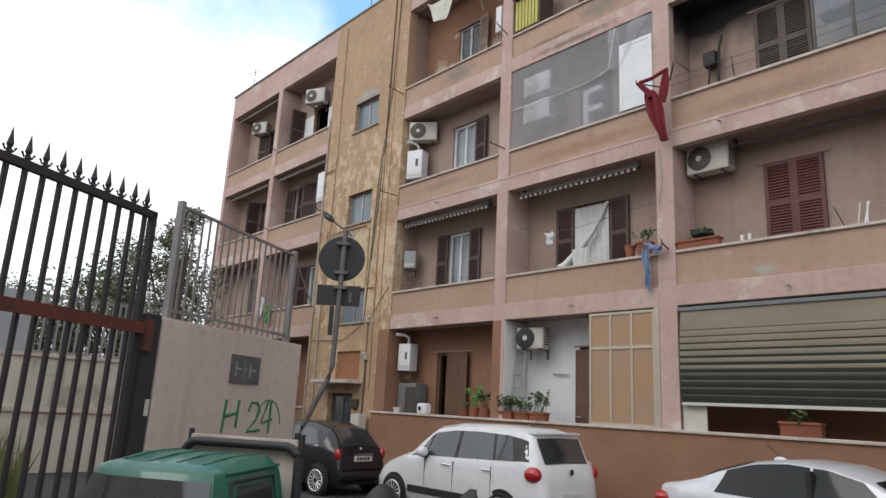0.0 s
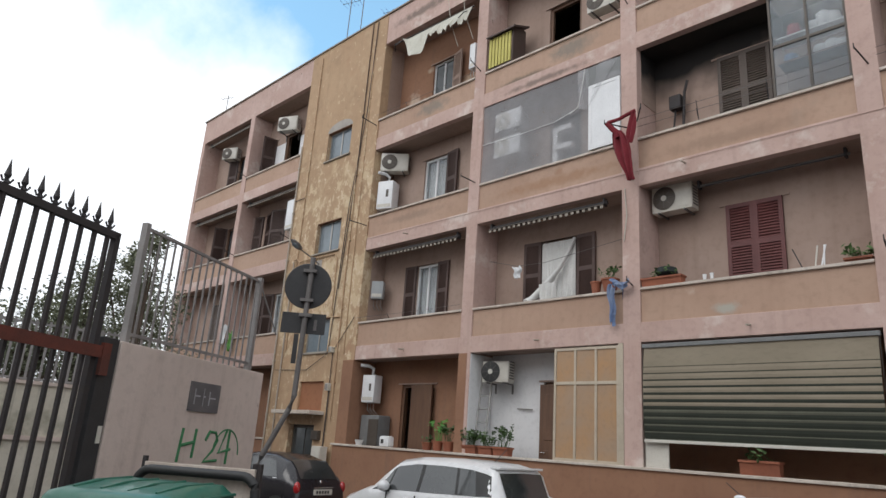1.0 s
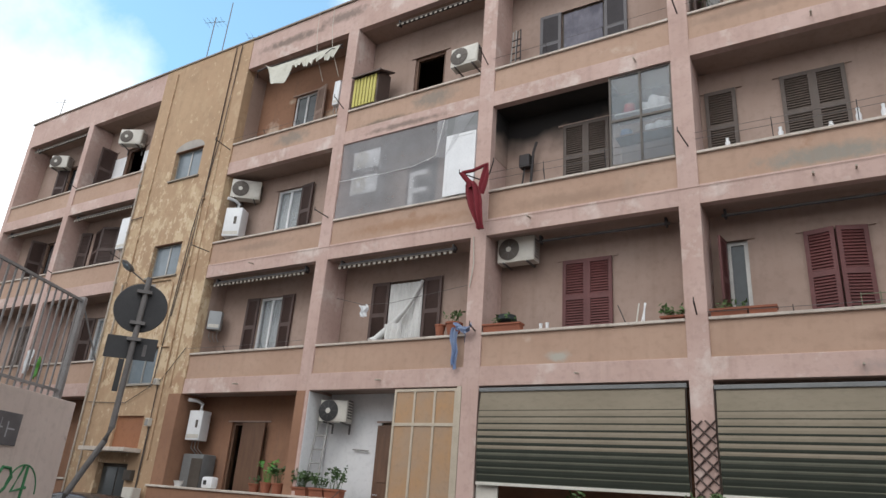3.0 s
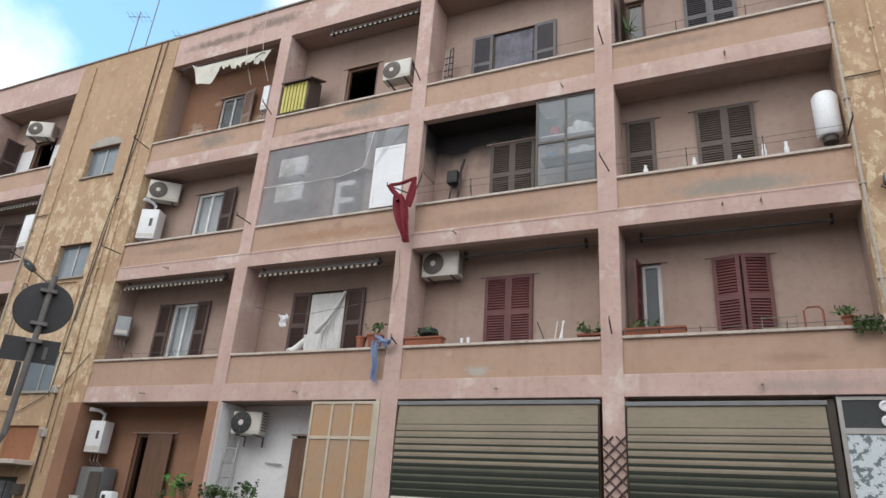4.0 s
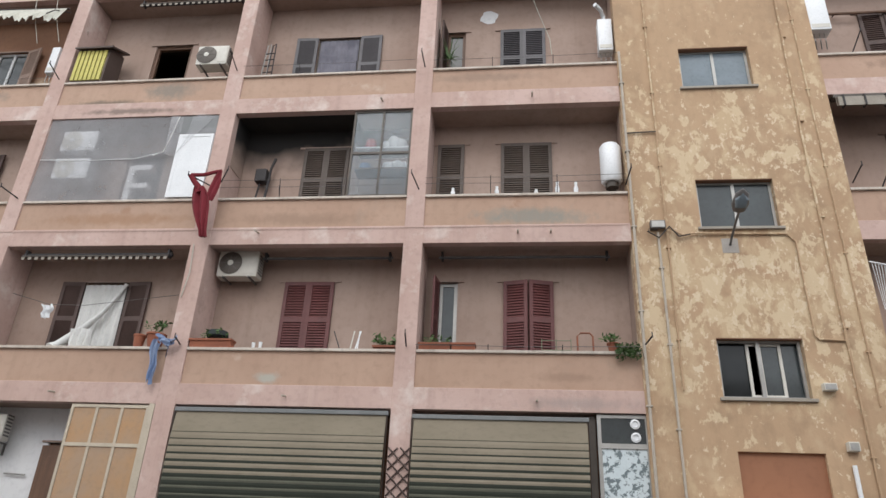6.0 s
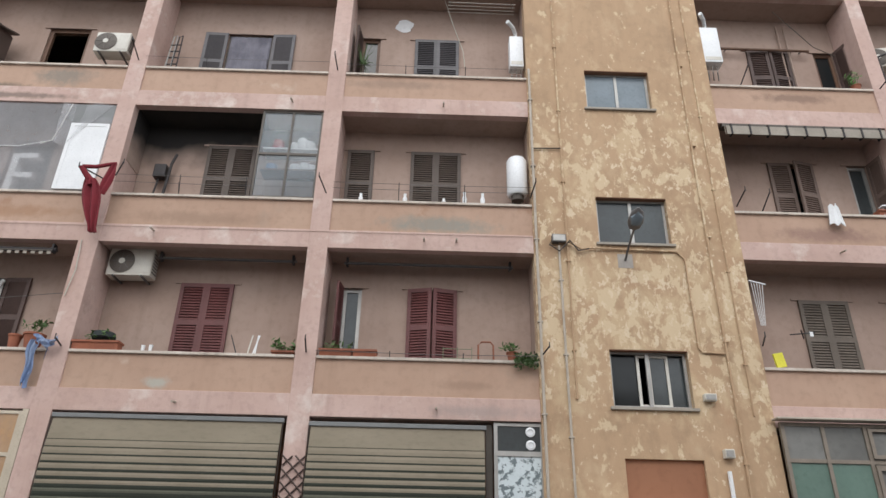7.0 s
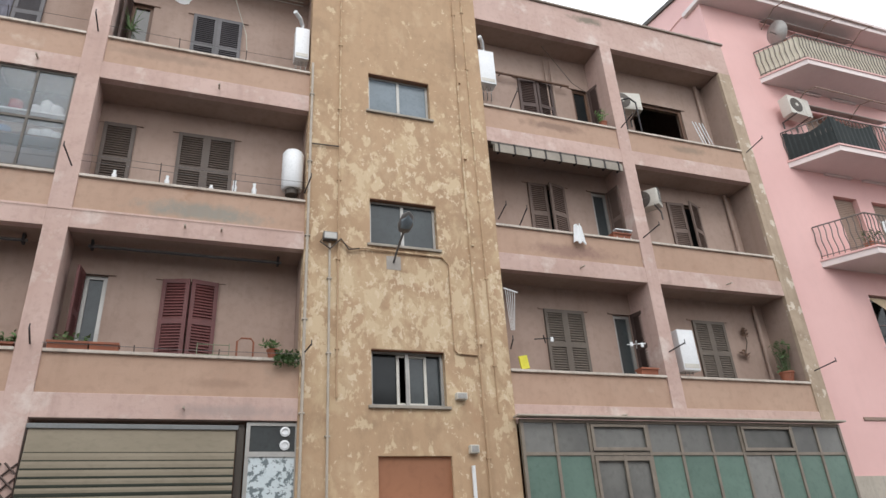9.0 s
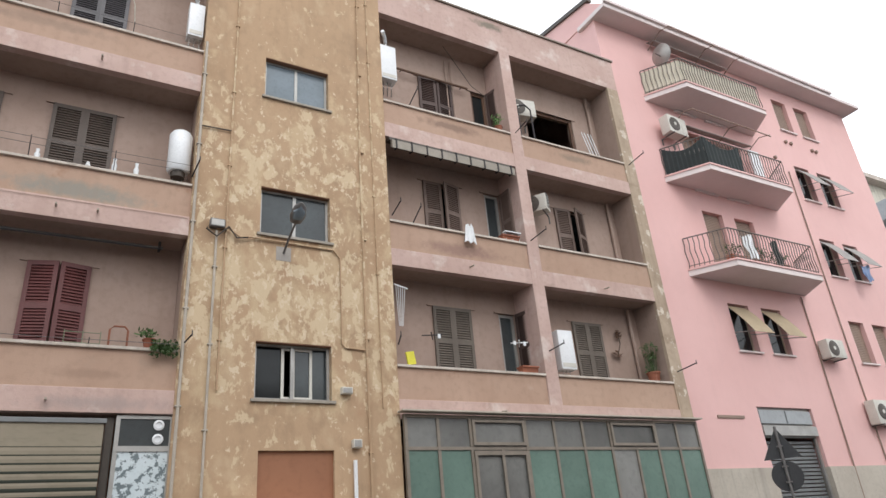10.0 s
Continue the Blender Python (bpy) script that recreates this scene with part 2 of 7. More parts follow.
M = dict(
    frame=mat("pink_plaster", (0.565, 0.41, 0.362), (0.475, 0.328, 0.28), 0.7, 0.9, bump=0.25, bscale=40, streak=0.3, streak_col=(0.33, 0.23, 0.19), patch=[((0.65, 0.55, 0.5), 1.0, 0.55, 0.1, 0), ((0.36, 0.26, 0.215), 0.8, 0.62, 0.12, 0), ((0.22, 0.165, 0.14), 2.4, 0.7, 0.05, 0)],
        spots=[(-12.4, 14.2, 1.3, 0.16, (0.12, 0.1, 0.08), 0.7), (-10.4, 14.35, 0.8, 0.2, (0.15, 0.12, 0.1), 0.7), (-8.0, 10.25, 1.2, 0.08, (0.14, 0.11, 0.09), 0.7), (9.6, 14.5, 0.5, 0.14, (0.16, 0.15, 0.11), 0.8), (1.4, 4.06, 1.0, 0.12, (0.33, 0.27, 0.25), 0.6)]),
    parapet=mat("tan_plaster", (0.47, 0.322, 0.24), (0.41, 0.27, 0.196), 0.5, 0.9, bump=0.25, bscale=40, streak=0.25, streak_col=(0.32, 0.205, 0.145), patch=[((0.36, 0.265, 0.205), 0.55, 0.6, 0.12, 0), ((0.37, 0.22, 0.145), 1.1, 0.64, 0.06, 0), ((0.54, 0.42, 0.335), 0.9, 0.62, 0.1, 0), ((0.25, 0.19, 0.155), 2.6, 0.7, 0.05, 0)],
        spots=[(0.65, 7.55, 1.1, 0.2, (0.27, 0.255, 0.22), 0.9), (-7.2, 10.8, 0.65, 0.24, (0.2, 0.19, 0.165), 0.7), (-11.75, 10.78, 0.6, 0.22, (0.2, 0.19, 0.165), 0.7), (-4.0, 4.42, 0.25, 0.1, (0.4, 0.42, 0.38), 0.7),
                  (8.1, 7.58, 1.1, 0.17, (0.25, 0.15, 0.125), 0.7), (8.1, 10.82, 0.85, 0.13, (0.2, 0.13, 0.1), 0.7), (-8.6, 10.5, 0.9, 0.09, (0.16, 0.13, 0.1), 0.8), (-3.8, 7.55, 1.3, 0.14, (0.27, 0.18, 0.13), 0.5), (-7.6, 7.6, 1.6, 0.14, (0.33, 0.18, 0.1), 0.6),
                  (11.9, 10.82, 0.6, 0.12, (0.2, 0.16, 0.12), 0.6), (-0.3, 10.85, 1.2, 0.12, (0.2, 0.15, 0.12), 0.4), (1.2, 4.5, 0.5, 0.09, (0.28, 0.18, 0.13), 0.5), (-12.2, 7.7, 1.2, 0.12, (0.2, 0.15, 0.12), 0.4)]),
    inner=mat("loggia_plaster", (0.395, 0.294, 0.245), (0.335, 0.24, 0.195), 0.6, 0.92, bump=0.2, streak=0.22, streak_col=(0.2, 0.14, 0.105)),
    broken=mat("broken_brown_plaster", (0.31, 0.165, 0.1), (0.26, 0.135, 0.082), 0.6, 0.9, bump=0.3, streak=0.25, patch=[((0.2, 0.12, 0.08), 0.7, 0.62, 0.1, 0)],
        spots=[(-13.4, 11.75, 0.28, 0.4, (0.52, 0.4, 0.31), 0.95), (-12.95, 11.5, 0.14, 0.3, (0.5, 0.4, 0.3), 0.9), (-12.75, 12.65, 0.14, 0.1, (0.5, 0.4, 0.3), 0.9), (-11.2, 11.55, 0.5, 0.4, (0.5, 0.38, 0.27), 0.9), (-12.2, 11.3, 1.6, 0.22, (0.55, 0.43, 0.3), 0.9)]),
    brown=mat("brown_plaster", (0.31, 0.165, 0.1), (0.26, 0.135, 0.082), 0.6, 0.9, bump=0.2, streak=0.25, patch=((0.2, 0.12, 0.08), 0.7, 0.62, 0.1, 0)),
    ochre=peeling_mat(),
    white_wall=mat("white_plaster", (0.78, 0.78, 0.78), (0.7, 0.7, 0.71), 0.7, 0.85, bump=0.15),
    coping=mat("pale_coping", (0.62, 0.555, 0.49), (0.47, 0.4, 0.34), 2.0, 0.8, bump=0.2, streak=0.45, streak_col=(0.16, 0.13, 0.11)),
    concrete=mat("wall_concrete", (0.63, 0.535, 0.48), (0.54, 0.45, 0.4), 0.45, 0.92, bump=0.3, streak=0.3, streak_col=(0.3, 0.245, 0.21), patch=[((0.42, 0.35, 0.3), 0.8, 0.58, 0.14, 0), ((0.33, 0.275, 0.235), 2.4, 0.66, 0.05, 0)]),
    pinkwall=mat("rose_plaster", (0.765, 0.482, 0.455), (0.72, 0.44, 0.415), 0.35, 0.85, bump=0.08, streak=0.12, streak_col=(0.58, 0.37, 0.35), flecks=0.08),
    pinkpale=mat("pale_rose_plaster", (0.75, 0.665, 0.645), (0.68, 0.59, 0.57), 0.6, 0.85, bump=0.1, flecks=0.1),
    travertine=mat("base_stone", (0.5, 0.45, 0.38), (0.42, 0.37, 0.31), 1.2, 0.8, bump=0.2, streak=0.3),
    asphalt=mat("asphalt", (0.055, 0.055, 0.056), (0.04, 0.04, 0.042), 0.6, 0.92, bump=0.6, bscale=90),
    pave=mat("paving", (0.25, 0.24, 0.22), (0.19, 0.18, 0.17), 0.7, 0.9, bump=0.4, bscale=50),
    shutter=mat("brown_shutter_paint", (0.1, 0.062, 0.053), (0.075, 0.046, 0.039), 2.0, 0.6, bump=0.15, vary=0.3),
    shutter_red=mat("red_shutter_paint", (0.165, 0.054, 0.052), (0.12, 0.041, 0.039), 2.0, 0.55, bump=0.15, vary=0.2),
    shutter_slate=mat("slate_grey_shutter_paint", (0.12, 0.112, 0.12), (0.09, 0.084, 0.09), 1.6, 0.5, bump=0.1, vary=0.2),
    shutter_worn=mat("worn_brown_shutter_paint", (0.2, 0.142, 0.118), (0.155, 0.108, 0.088), 1.6, 0.65, bump=0.15, vary=0.2),
    shutter_umber=mat("faded_umber_shutter_paint", (0.165, 0.135, 0.11), (0.13, 0.106, 0.086), 1.6, 0.65, bump=0.15, vary=0.2),
    auto_glass=mat("car_window_glass", (0.045, 0.05, 0.05), (0.02, 0.023, 0.025), 0.9, 0.04, bump=0.0, spec=1.0),
    dim_metal=mat("dull_grey_metal", (0.2, 0.205, 0.205), (0.16, 0.165, 0.165), 2.0, 0.55, 0.2, bump=0.05),
    shutter_tan=mat("tan_roller_shutter", (0.3, 0.21, 0.16), (0.25, 0.175, 0.135), 2.0, 0.6, bump=0.1),
    shutter_grey=mat("grey_brown_shutter", (0.12, 0.09, 0.075), (0.09, 0.07, 0.058), 2.0, 0.6, bump=0.1),
    white=mat("white_paint", (0.78, 0.79, 0.8), (0.7, 0.71, 0.72), 2.0, 0.4, bump=0.03),
    ivory=mat("yellowed_plastic", (0.62, 0.6, 0.54), (0.55, 0.52, 0.46), 2.0, 0.45, bump=0.03),
    alu=mat("aluminium", (0.42, 0.41, 0.39), (0.34, 0.33, 0.31), 3.0, 0.45, 0.6, bump=0.05),
    alu_tan=mat("bronze_aluminium", (0.54, 0.47, 0.37), (0.46, 0.395, 0.31), 3.0, 0.5, 0.3, bump=0.05),
    bronze=mat("dark_bronze_aluminium", (0.26, 0.22, 0.178), (0.2, 0.168, 0.135), 3.0, 0.5, 0.3, bump=0.05),
    alu_dark=mat("dark_aluminium", (0.1, 0.085, 0.072), (0.08, 0.066, 0.055), 3.0, 0.5, 0.3, bump=0.05),
    iron=mat("dark_iron", (0.04, 0.038, 0.042), (0.05, 0.043, 0.042), 3.0, 0.65, 0.3, bump=0.2, bscale=60),
    rust=mat("rusty_red_iron", (0.17, 0.045, 0.03), (0.11, 0.04, 0.03), 3.0, 0.75, 0.2, bump=0.3, bscale=60),
    galv=mat("grey_painted_steel", (0.19, 0.18, 0.175), (0.14, 0.13, 0.125), 3.0, 0.6, 0.4, bump=0.1),
    rail_pale=mat("pale_grey_rail_paint", (0.31, 0.3, 0.295), (0.23, 0.22, 0.215), 3.0, 0.6, 0.3, bump=0.1),
    rail_grey=mat("weathered_rail_paint", (0.2, 0.175, 0.16), (0.15, 0.13, 0.115), 3.0, 0.7, 0.2, bump=0.1),
    pipe=mat("grey_plastic_pipe", (0.48, 0.42, 0.35), (0.38, 0.33, 0.27), 3.0, 0.6, bump=0.05),
    cable=mat("cable_rubber", (0.08, 0.06, 0.05), (0.06, 0.05, 0.04), 5.0, 0.7, bump=0.0),
    dark=mat("dark_recess", (0.028, 0.026, 0.025), (0.034, 0.031, 0.03), 2.0, 0.8, bump=0.0),
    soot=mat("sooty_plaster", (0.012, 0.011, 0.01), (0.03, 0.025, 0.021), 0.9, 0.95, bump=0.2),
    panel=mat("brown_panel", (0.3, 0.13, 0.065), (0.26, 0.11, 0.055), 0.6, 0.6, bump=0.05),
    wood=mat("brown_wood_door", (0.16, 0.085, 0.05), (0.11, 0.058, 0.036), 1.5, 0.55, bump=0.15, stretch=(6, 6, 0.7)),
    terracotta=mat("terracotta", (0.38, 0.13, 0.07), (0.3, 0.105, 0.06), 5.0, 0.8, bump=0.1, vary=0.3),
    soil=mat("soil", (0.05, 0.035, 0.025), None, 8.0, 0.95, bump=0.4),
    leaf=mat("leaf_green", (0.075, 0.14, 0.035), (0.045, 0.09, 0.022), 6.0, 0.6, bump=0.0, vary=0.3),
    leaf_bright=mat("leaf_bright_green", (0.1, 0.3, 0.05), (0.06, 0.2, 0.03), 6.0, 0.55, bump=0.0),
    leaf_far=mat("olive_leaf", (0.2, 0.22, 0.14), (0.125, 0.142, 0.088), 1.0, 0.65, bump=0.0),
    bark=mat("bark", (0.1, 0.075, 0.055), (0.06, 0.045, 0.035), 4.0, 0.9, bump=0.5, stretch=(3, 3, 0.6)),
    grass=mat("rough_grass", (0.16, 0.2, 0.065), (0.2, 0.18, 0.08), 2.0, 0.9, bump=0.0),
    blind_a=mat("beige_blind_cloth", (0.262, 0.222, 0.163), (0.222, 0.187, 0.135), 1.4, 0.85, bump=0.1, stretch=(0.4, 1, 1), patch=((0.3, 0.26, 0.2), 0.9, 0.57, 0.15, 0)),
    blind_b=mat("dark_green_blind_cloth", (0.023, 0.028, 0.018), (0.018, 0.022, 0.014), 1.4, 0.85, bump=0.1),
    blind_c=mat("olive_blind_cloth", (0.115, 0.115, 0.085), (0.09, 0.09, 0.066), 1.4, 0.85, bump=0.1),
    canvas=mat("faded_canvas", (0.55, 0.54, 0.47), (0.42, 0.41, 0.35), 1.4, 0.9, bump=0.2, streak=0.4, streak_col=(0.28, 0.25, 0.18)),
    stripe_y=mat("yellow_striped_slat", (0.55, 0.5, 0.13), (0.48, 0.43, 0.11), 3.0, 0.6, bump=0.0),
    hood=mat("brown_hood", (0.09, 0.06, 0.05), None, 3.0, 0.6, bump=0.1),
    mesh_sheet=sheer("grey_netting", (0.47, 0.47, 0.485), 0.45),
    vinyl=sheer("clear_vinyl", (0.62, 0.62, 0.64), 0.28, 0.3),
    tinted=sheer("dusty_glass", (0.42, 0.48, 0.52), 0.24, 0.08),
    frosted=mat("frosted_glass", (0.2, 0.24, 0.27), (0.15, 0.185, 0.21), 1.0, 0.14, bump=0.0),
    frosted_dark=mat("dull_window_glass", (0.06, 0.07, 0.072), (0.045, 0.05, 0.052), 1.0, 0.08, bump=0.0),
    amber=mat("amber_figured_glass", (0.44, 0.265, 0.14), (0.37, 0.275, 0.2), 0.9, 0.1, bump=0.25, bscale=45),
    green_glass=mat("green_figured_glass", (0.185, 0.285, 0.235), (0.135, 0.215, 0.178), 0.8, 0.16, bump=0.25, bscale=70, vary=0.25),
    grey_glass=mat("grey_figured_glass", (0.25, 0.25, 0.235), (0.15, 0.15, 0.142), 0.5, 0.14, bump=0.25, bscale=70, vary=0.45),
    figured=mat("leaf_patterned_glass", (0.62, 0.68, 0.7), (0.55, 0.62, 0.64), 2.0, 0.3, bump=0.0, patch=((0.07, 0.1, 0.11), 11.0, 0.52, 0.02, 0)),
    grey_cloth=mat("dull_grey_cloth", (0.2, 0.195, 0.23), (0.12, 0.118, 0.145), 3.0, 0.9, bump=0.1),
    end_strip=mat("weathered_end_plaster", (0.47, 0.37, 0.275), (0.35, 0.265, 0.19), 0.8, 0.9, bump=0.25, streak=0.5, streak_col=(0.22, 0.165, 0.12), patch=[((0.68, 0.6, 0.5), 2.6, 0.57, 0.04, 0), ((0.3, 0.225, 0.16), 1.6, 0.6, 0.06, 0)]),
    curtain=mat("white_curtain", (0.72, 0.72, 0.7), (0.6, 0.6, 0.58), 2.0, 0.9, bump=0.1),
    red_cloth=mat("dark_red_cloth", (0.2, 0.018, 0.028), (0.15, 0.012, 0.02), 3.0, 0.9, bump=0.2),
    blue_cloth=mat("blue_striped_cloth", (0.12, 0.19, 0.36), (0.3, 0.36, 0.48), 9.0, 0.9, bump=0.2, stretch=(1, 1, 0.15)),
    yellow=mat("yellow_plastic", (0.75, 0.68, 0.05), None, 3.0, 0.5, bump=0.0),
    black=mat("black_plastic", (0.02, 0.02, 0.02), (0.03, 0.03, 0.03), 3.0, 0.5, bump=0.05),
    sign_back=mat("sign_back_grey", (0.05, 0.05, 0.052), (0.038, 0.038, 0.04), 3.0, 0.5, 0.3, bump=0.05),
    paint_green=mat("green_spray_paint", (0.03, 0.17, 0.06), (0.05, 0.2, 0.09), 6.0, 0.7, bump=0.0),
    chalk=mat("white_spray_paint", (0.42, 0.42, 0.44), None, 6.0, 0.8, bump=0.0),
    plaque=mat("grey_slate", (0.11, 0.105, 0.11), (0.15, 0.14, 0.14), 3.0, 0.7, bump=0.1),
    car_white=mat("white_car_paint", (0.78, 0.79, 0.8), (0.76, 0.77, 0.78), 0.5, 0.28, bump=0.0, coat=0.8),
    car_black=mat("black_car_paint", (0.013, 0.012, 0.016), (0.017, 0.016, 0.02), 0.5, 0.22, bump=0.0, coat=0.35, spec=0.35),
    car_silver=mat("pale_silver_car_paint", (0.66, 0.67, 0.7), (0.64, 0.65, 0.68), 0.5, 0.3, bump=0.0, coat=0.8),
    truck_green=mat("green_truck_paint", (0.016, 0.125, 0.085), (0.013, 0.1, 0.068), 1.0, 0.35, bump=0.0, coat=0.4),
    car_glass=mat("tinted_car_glass", (0.014, 0.017, 0.018), (0.02, 0.022, 0.023), 0.5, 0.05, bump=0.0, spec=0.3),
    tail_red=mat("red_lamp_lens", (0.42, 0.012, 0.015), None, 2.0, 0.15, bump=0.0, coat=0.6),
    tyre=mat("tyre_rubber", (0.018, 0.018, 0.018), None, 6.0, 0.85, bump=0.2),
    rim=mat("alloy_rim", (0.68, 0.68, 0.69), None, 3.0, 0.35, 0.4, bump=0.0),
    chrome=mat("chrome", (0.75, 0.75, 0.76), None, 3.0, 0.12, 1.0, bump=0.0),
    tarp=mat("black_tarpaulin", (0.018, 0.019, 0.02), (0.026, 0.027, 0.028), 3.0, 0.55, bump=0.3, bscale=12),
    stone_patch=mat("grey_mortar", (0.4, 0.365, 0.33), (0.33, 0.3, 0.27), 3.0, 0.9, bump=0.3),
    soot_wall=soot_mat(),
    far_wall=mat("far_weathered_wall", (0.66, 0.62, 0.53), (0.5, 0.47, 0.39), 0.5, 0.9, bump=0.2, streak=0.9, streak_col=(0.13, 0.125, 0.095), patch=[((0.24, 0.235, 0.175), 0.7, 0.52, 0.15, 0), ((0.16, 0.16, 0.11), 2.2, 0.62, 0.08, 0)]),
    far_grey=mat("far_grey_sheeting", (0.38, 0.4, 0.41), (0.32, 0.335, 0.345), 0.5, 0.8, bump=0.1),
    shade_cloth=mat("dark_green_shade_cloth", (0.016, 0.022, 0.022), (0.024, 0.03, 0.03), 2.0, 0.85, bump=0.2),
    reed=mat("pale_reed_screen", (0.64, 0.59, 0.48), (0.52, 0.47, 0.37), 4.0, 0.85, bump=0.2, stretch=(8, 8, 0.5)),
    beige_awning=mat("beige_awning_cloth", (0.45, 0.36, 0.24), (0.38, 0.3, 0.2), 1.5, 0.85, bump=0.1),
    slat_brown=mat("grey_beige_slat", (0.36, 0.32, 0.27), (0.27, 0.24, 0.2), 2.0, 0.75, bump=0.1),
    grey_awning=mat("grey_awning_cloth", (0.33, 0.31, 0.29), (0.27, 0.255, 0.24), 1.5, 0.85, bump=0.1),
)


# ---- mesh tools ----
def box(bm, x0, x1, y0, y1, z0, z1, bevel=0.0):
    v = [bm.verts.new((x, y, z)) for x in (x0, x1) for y in (y0, y1) for z in (z0, z1)]
    f = [bm.faces.new([v[i] for i in q]) for q in ((0, 1, 3, 2), (4, 6, 7, 5), (0, 4, 5, 1), (2, 3, 7, 6), (0, 2, 6, 4), (1, 5, 7, 3))]
    if bevel:
        edges = {e for q in f for e in q.edges}
        bmesh.ops.bevel(bm, geom=list(edges), offset=bevel, segments=2, affect="EDGES", profile=0.6)
    return bm


def B(*a, bevel=0.0):
    return box(bmesh.new(), *a, bevel=bevel)


def tube(bm, pts, r, seg=8, r_end=None):
    """A round bar along a line of points; r_end tapers it."""
    pts = [Vector(p) for p in pts]
    rings = []
    for i, p in enumerate(pts):
        d = (pts[min(i + 1, len(pts) - 1)] - pts[max(i - 1, 0)]).normalized()
        a = d.orthogonal().normalized() if abs(d.z) > 0.95 else d.cross(Vector((0, 0, 1))).normalized()
        b = d.cross(a)
        k = r if r_end is None else r + (r_end - r) * i / (len(pts) - 1)
        rings.append([bm.verts.new(p + k * (math.cos(q) * a + math.sin(q) * b)) for q in (2 * math.pi * j / seg for j in range(seg))])
    for u, w in zip(rings, rings[1:]):
        for j in range(seg):
            bm.faces.new((u[j], u[(j + 1) % seg], w[(j + 1) % seg], w[j]))
    bm.faces.new(rings[0][::-1])
    bm.faces.new(rings[-1])
    return bm


def T(pts, r, seg=8, r_end=None):
    return tube(bmesh.new(), pts, r, seg, r_end)


def lathe(bm, prof, c=(0, 0, 0), seg=20):
    """Turned shape from (radius, height) pairs."""
    rings = [[bm.verts.new((c[0] + r * math.cos(2 * math.pi * j / seg), c[1] + r * math.sin(2 * math.pi * j / seg), c[2] + z)) for j in range(seg)] for r, z in prof]
    for u, w in zip(rings, rings[1:]):
        for j in range(seg):
            bm.faces.new((u[j], u[(j + 1) % seg], w[(j + 1) % seg], w[j]))
    bm.faces.new(rings[0][::-1])
    bm.faces.new(rings[-1])
    return bm


def prism(bm, poly, axis, a, b):
    """A polygon of (u, v) pushed from a to b along an axis: x takes (y, z), y takes (x, z), z takes (x, y)."""
    at = {"x": lambda u, v, w: (w, u, v), "y": lambda u, v, w: (u, w, v), "z": lambda u, v, w: (u, v, w)}[axis]
    lo, hi = [bm.verts.new(at(u, v, a)) for u, v in poly], [bm.verts.new(at(u, v, b)) for u, v in poly]
    bm.faces.new(lo)
    bm.faces.new(hi[::-1])
    for i in range(len(poly)):
        j = (i + 1) % len(poly)
        bm.faces.new((lo[i], hi[i], hi[j], lo[j]))
    return bm


def grid_sheet(bm, f, nu, nv, thick=0.0):
    """A sheet f(u, v) over 0..1, doubled at a small distance if thick."""
    v = [[bm.verts.new(f(i / nu, j / nv)) for j in range(nv + 1)] for i in range(nu + 1)]
    for i in range(nu):
        for j in range(nv):
            bm.faces.new((v[i][j], v[i + 1][j], v[i + 1][j + 1], v[i][j + 1]))
    if thick:
        bmesh.ops.recalc_face_normals(bm, faces=bm.faces[:])
        bmesh.ops.solidify(bm, geom=bm.faces[:], thickness=thick)
    return bm


def part(name, bm, material, parent=None, label="", smooth=False, category="", kind="", group=""):
    """Links a bmesh as one mesh object under a thing or a part; its coordinates are those of the thing."""
    me = bpy.data.meshes.new(name)
    bmesh.ops.recalc_face_normals(bm, faces=bm.faces[:])
    if smooth:
        for f in bm.faces:
            f.smooth = True
    bm.to_mesh(me)
    bm.free()
    if smooth:
        me.set_sharp_from_angle(angle=radians(40))
    me.materials.append(M[material])
    ob = new(name, me)
    ob.parent = parent
    return tagged(ob, label, category, group, kind)


def thing(name, label, category, at=(0, 0, 0), turn=0.0, group="", kind=""):
    ob = new(name)
    ob.empty_display_size = 0.1
    ob.matrix_basis = pose(*at, 0, 0, turn)
    return tagged(ob, label, category, group, kind)


def same(ob, parent, m=None):
    """Another part on the same mesh."""
    o = new(ob.name.split(".")[0], ob.data)
    o.parent = parent
    if m is not None:
        o.matrix_basis = m
    return o


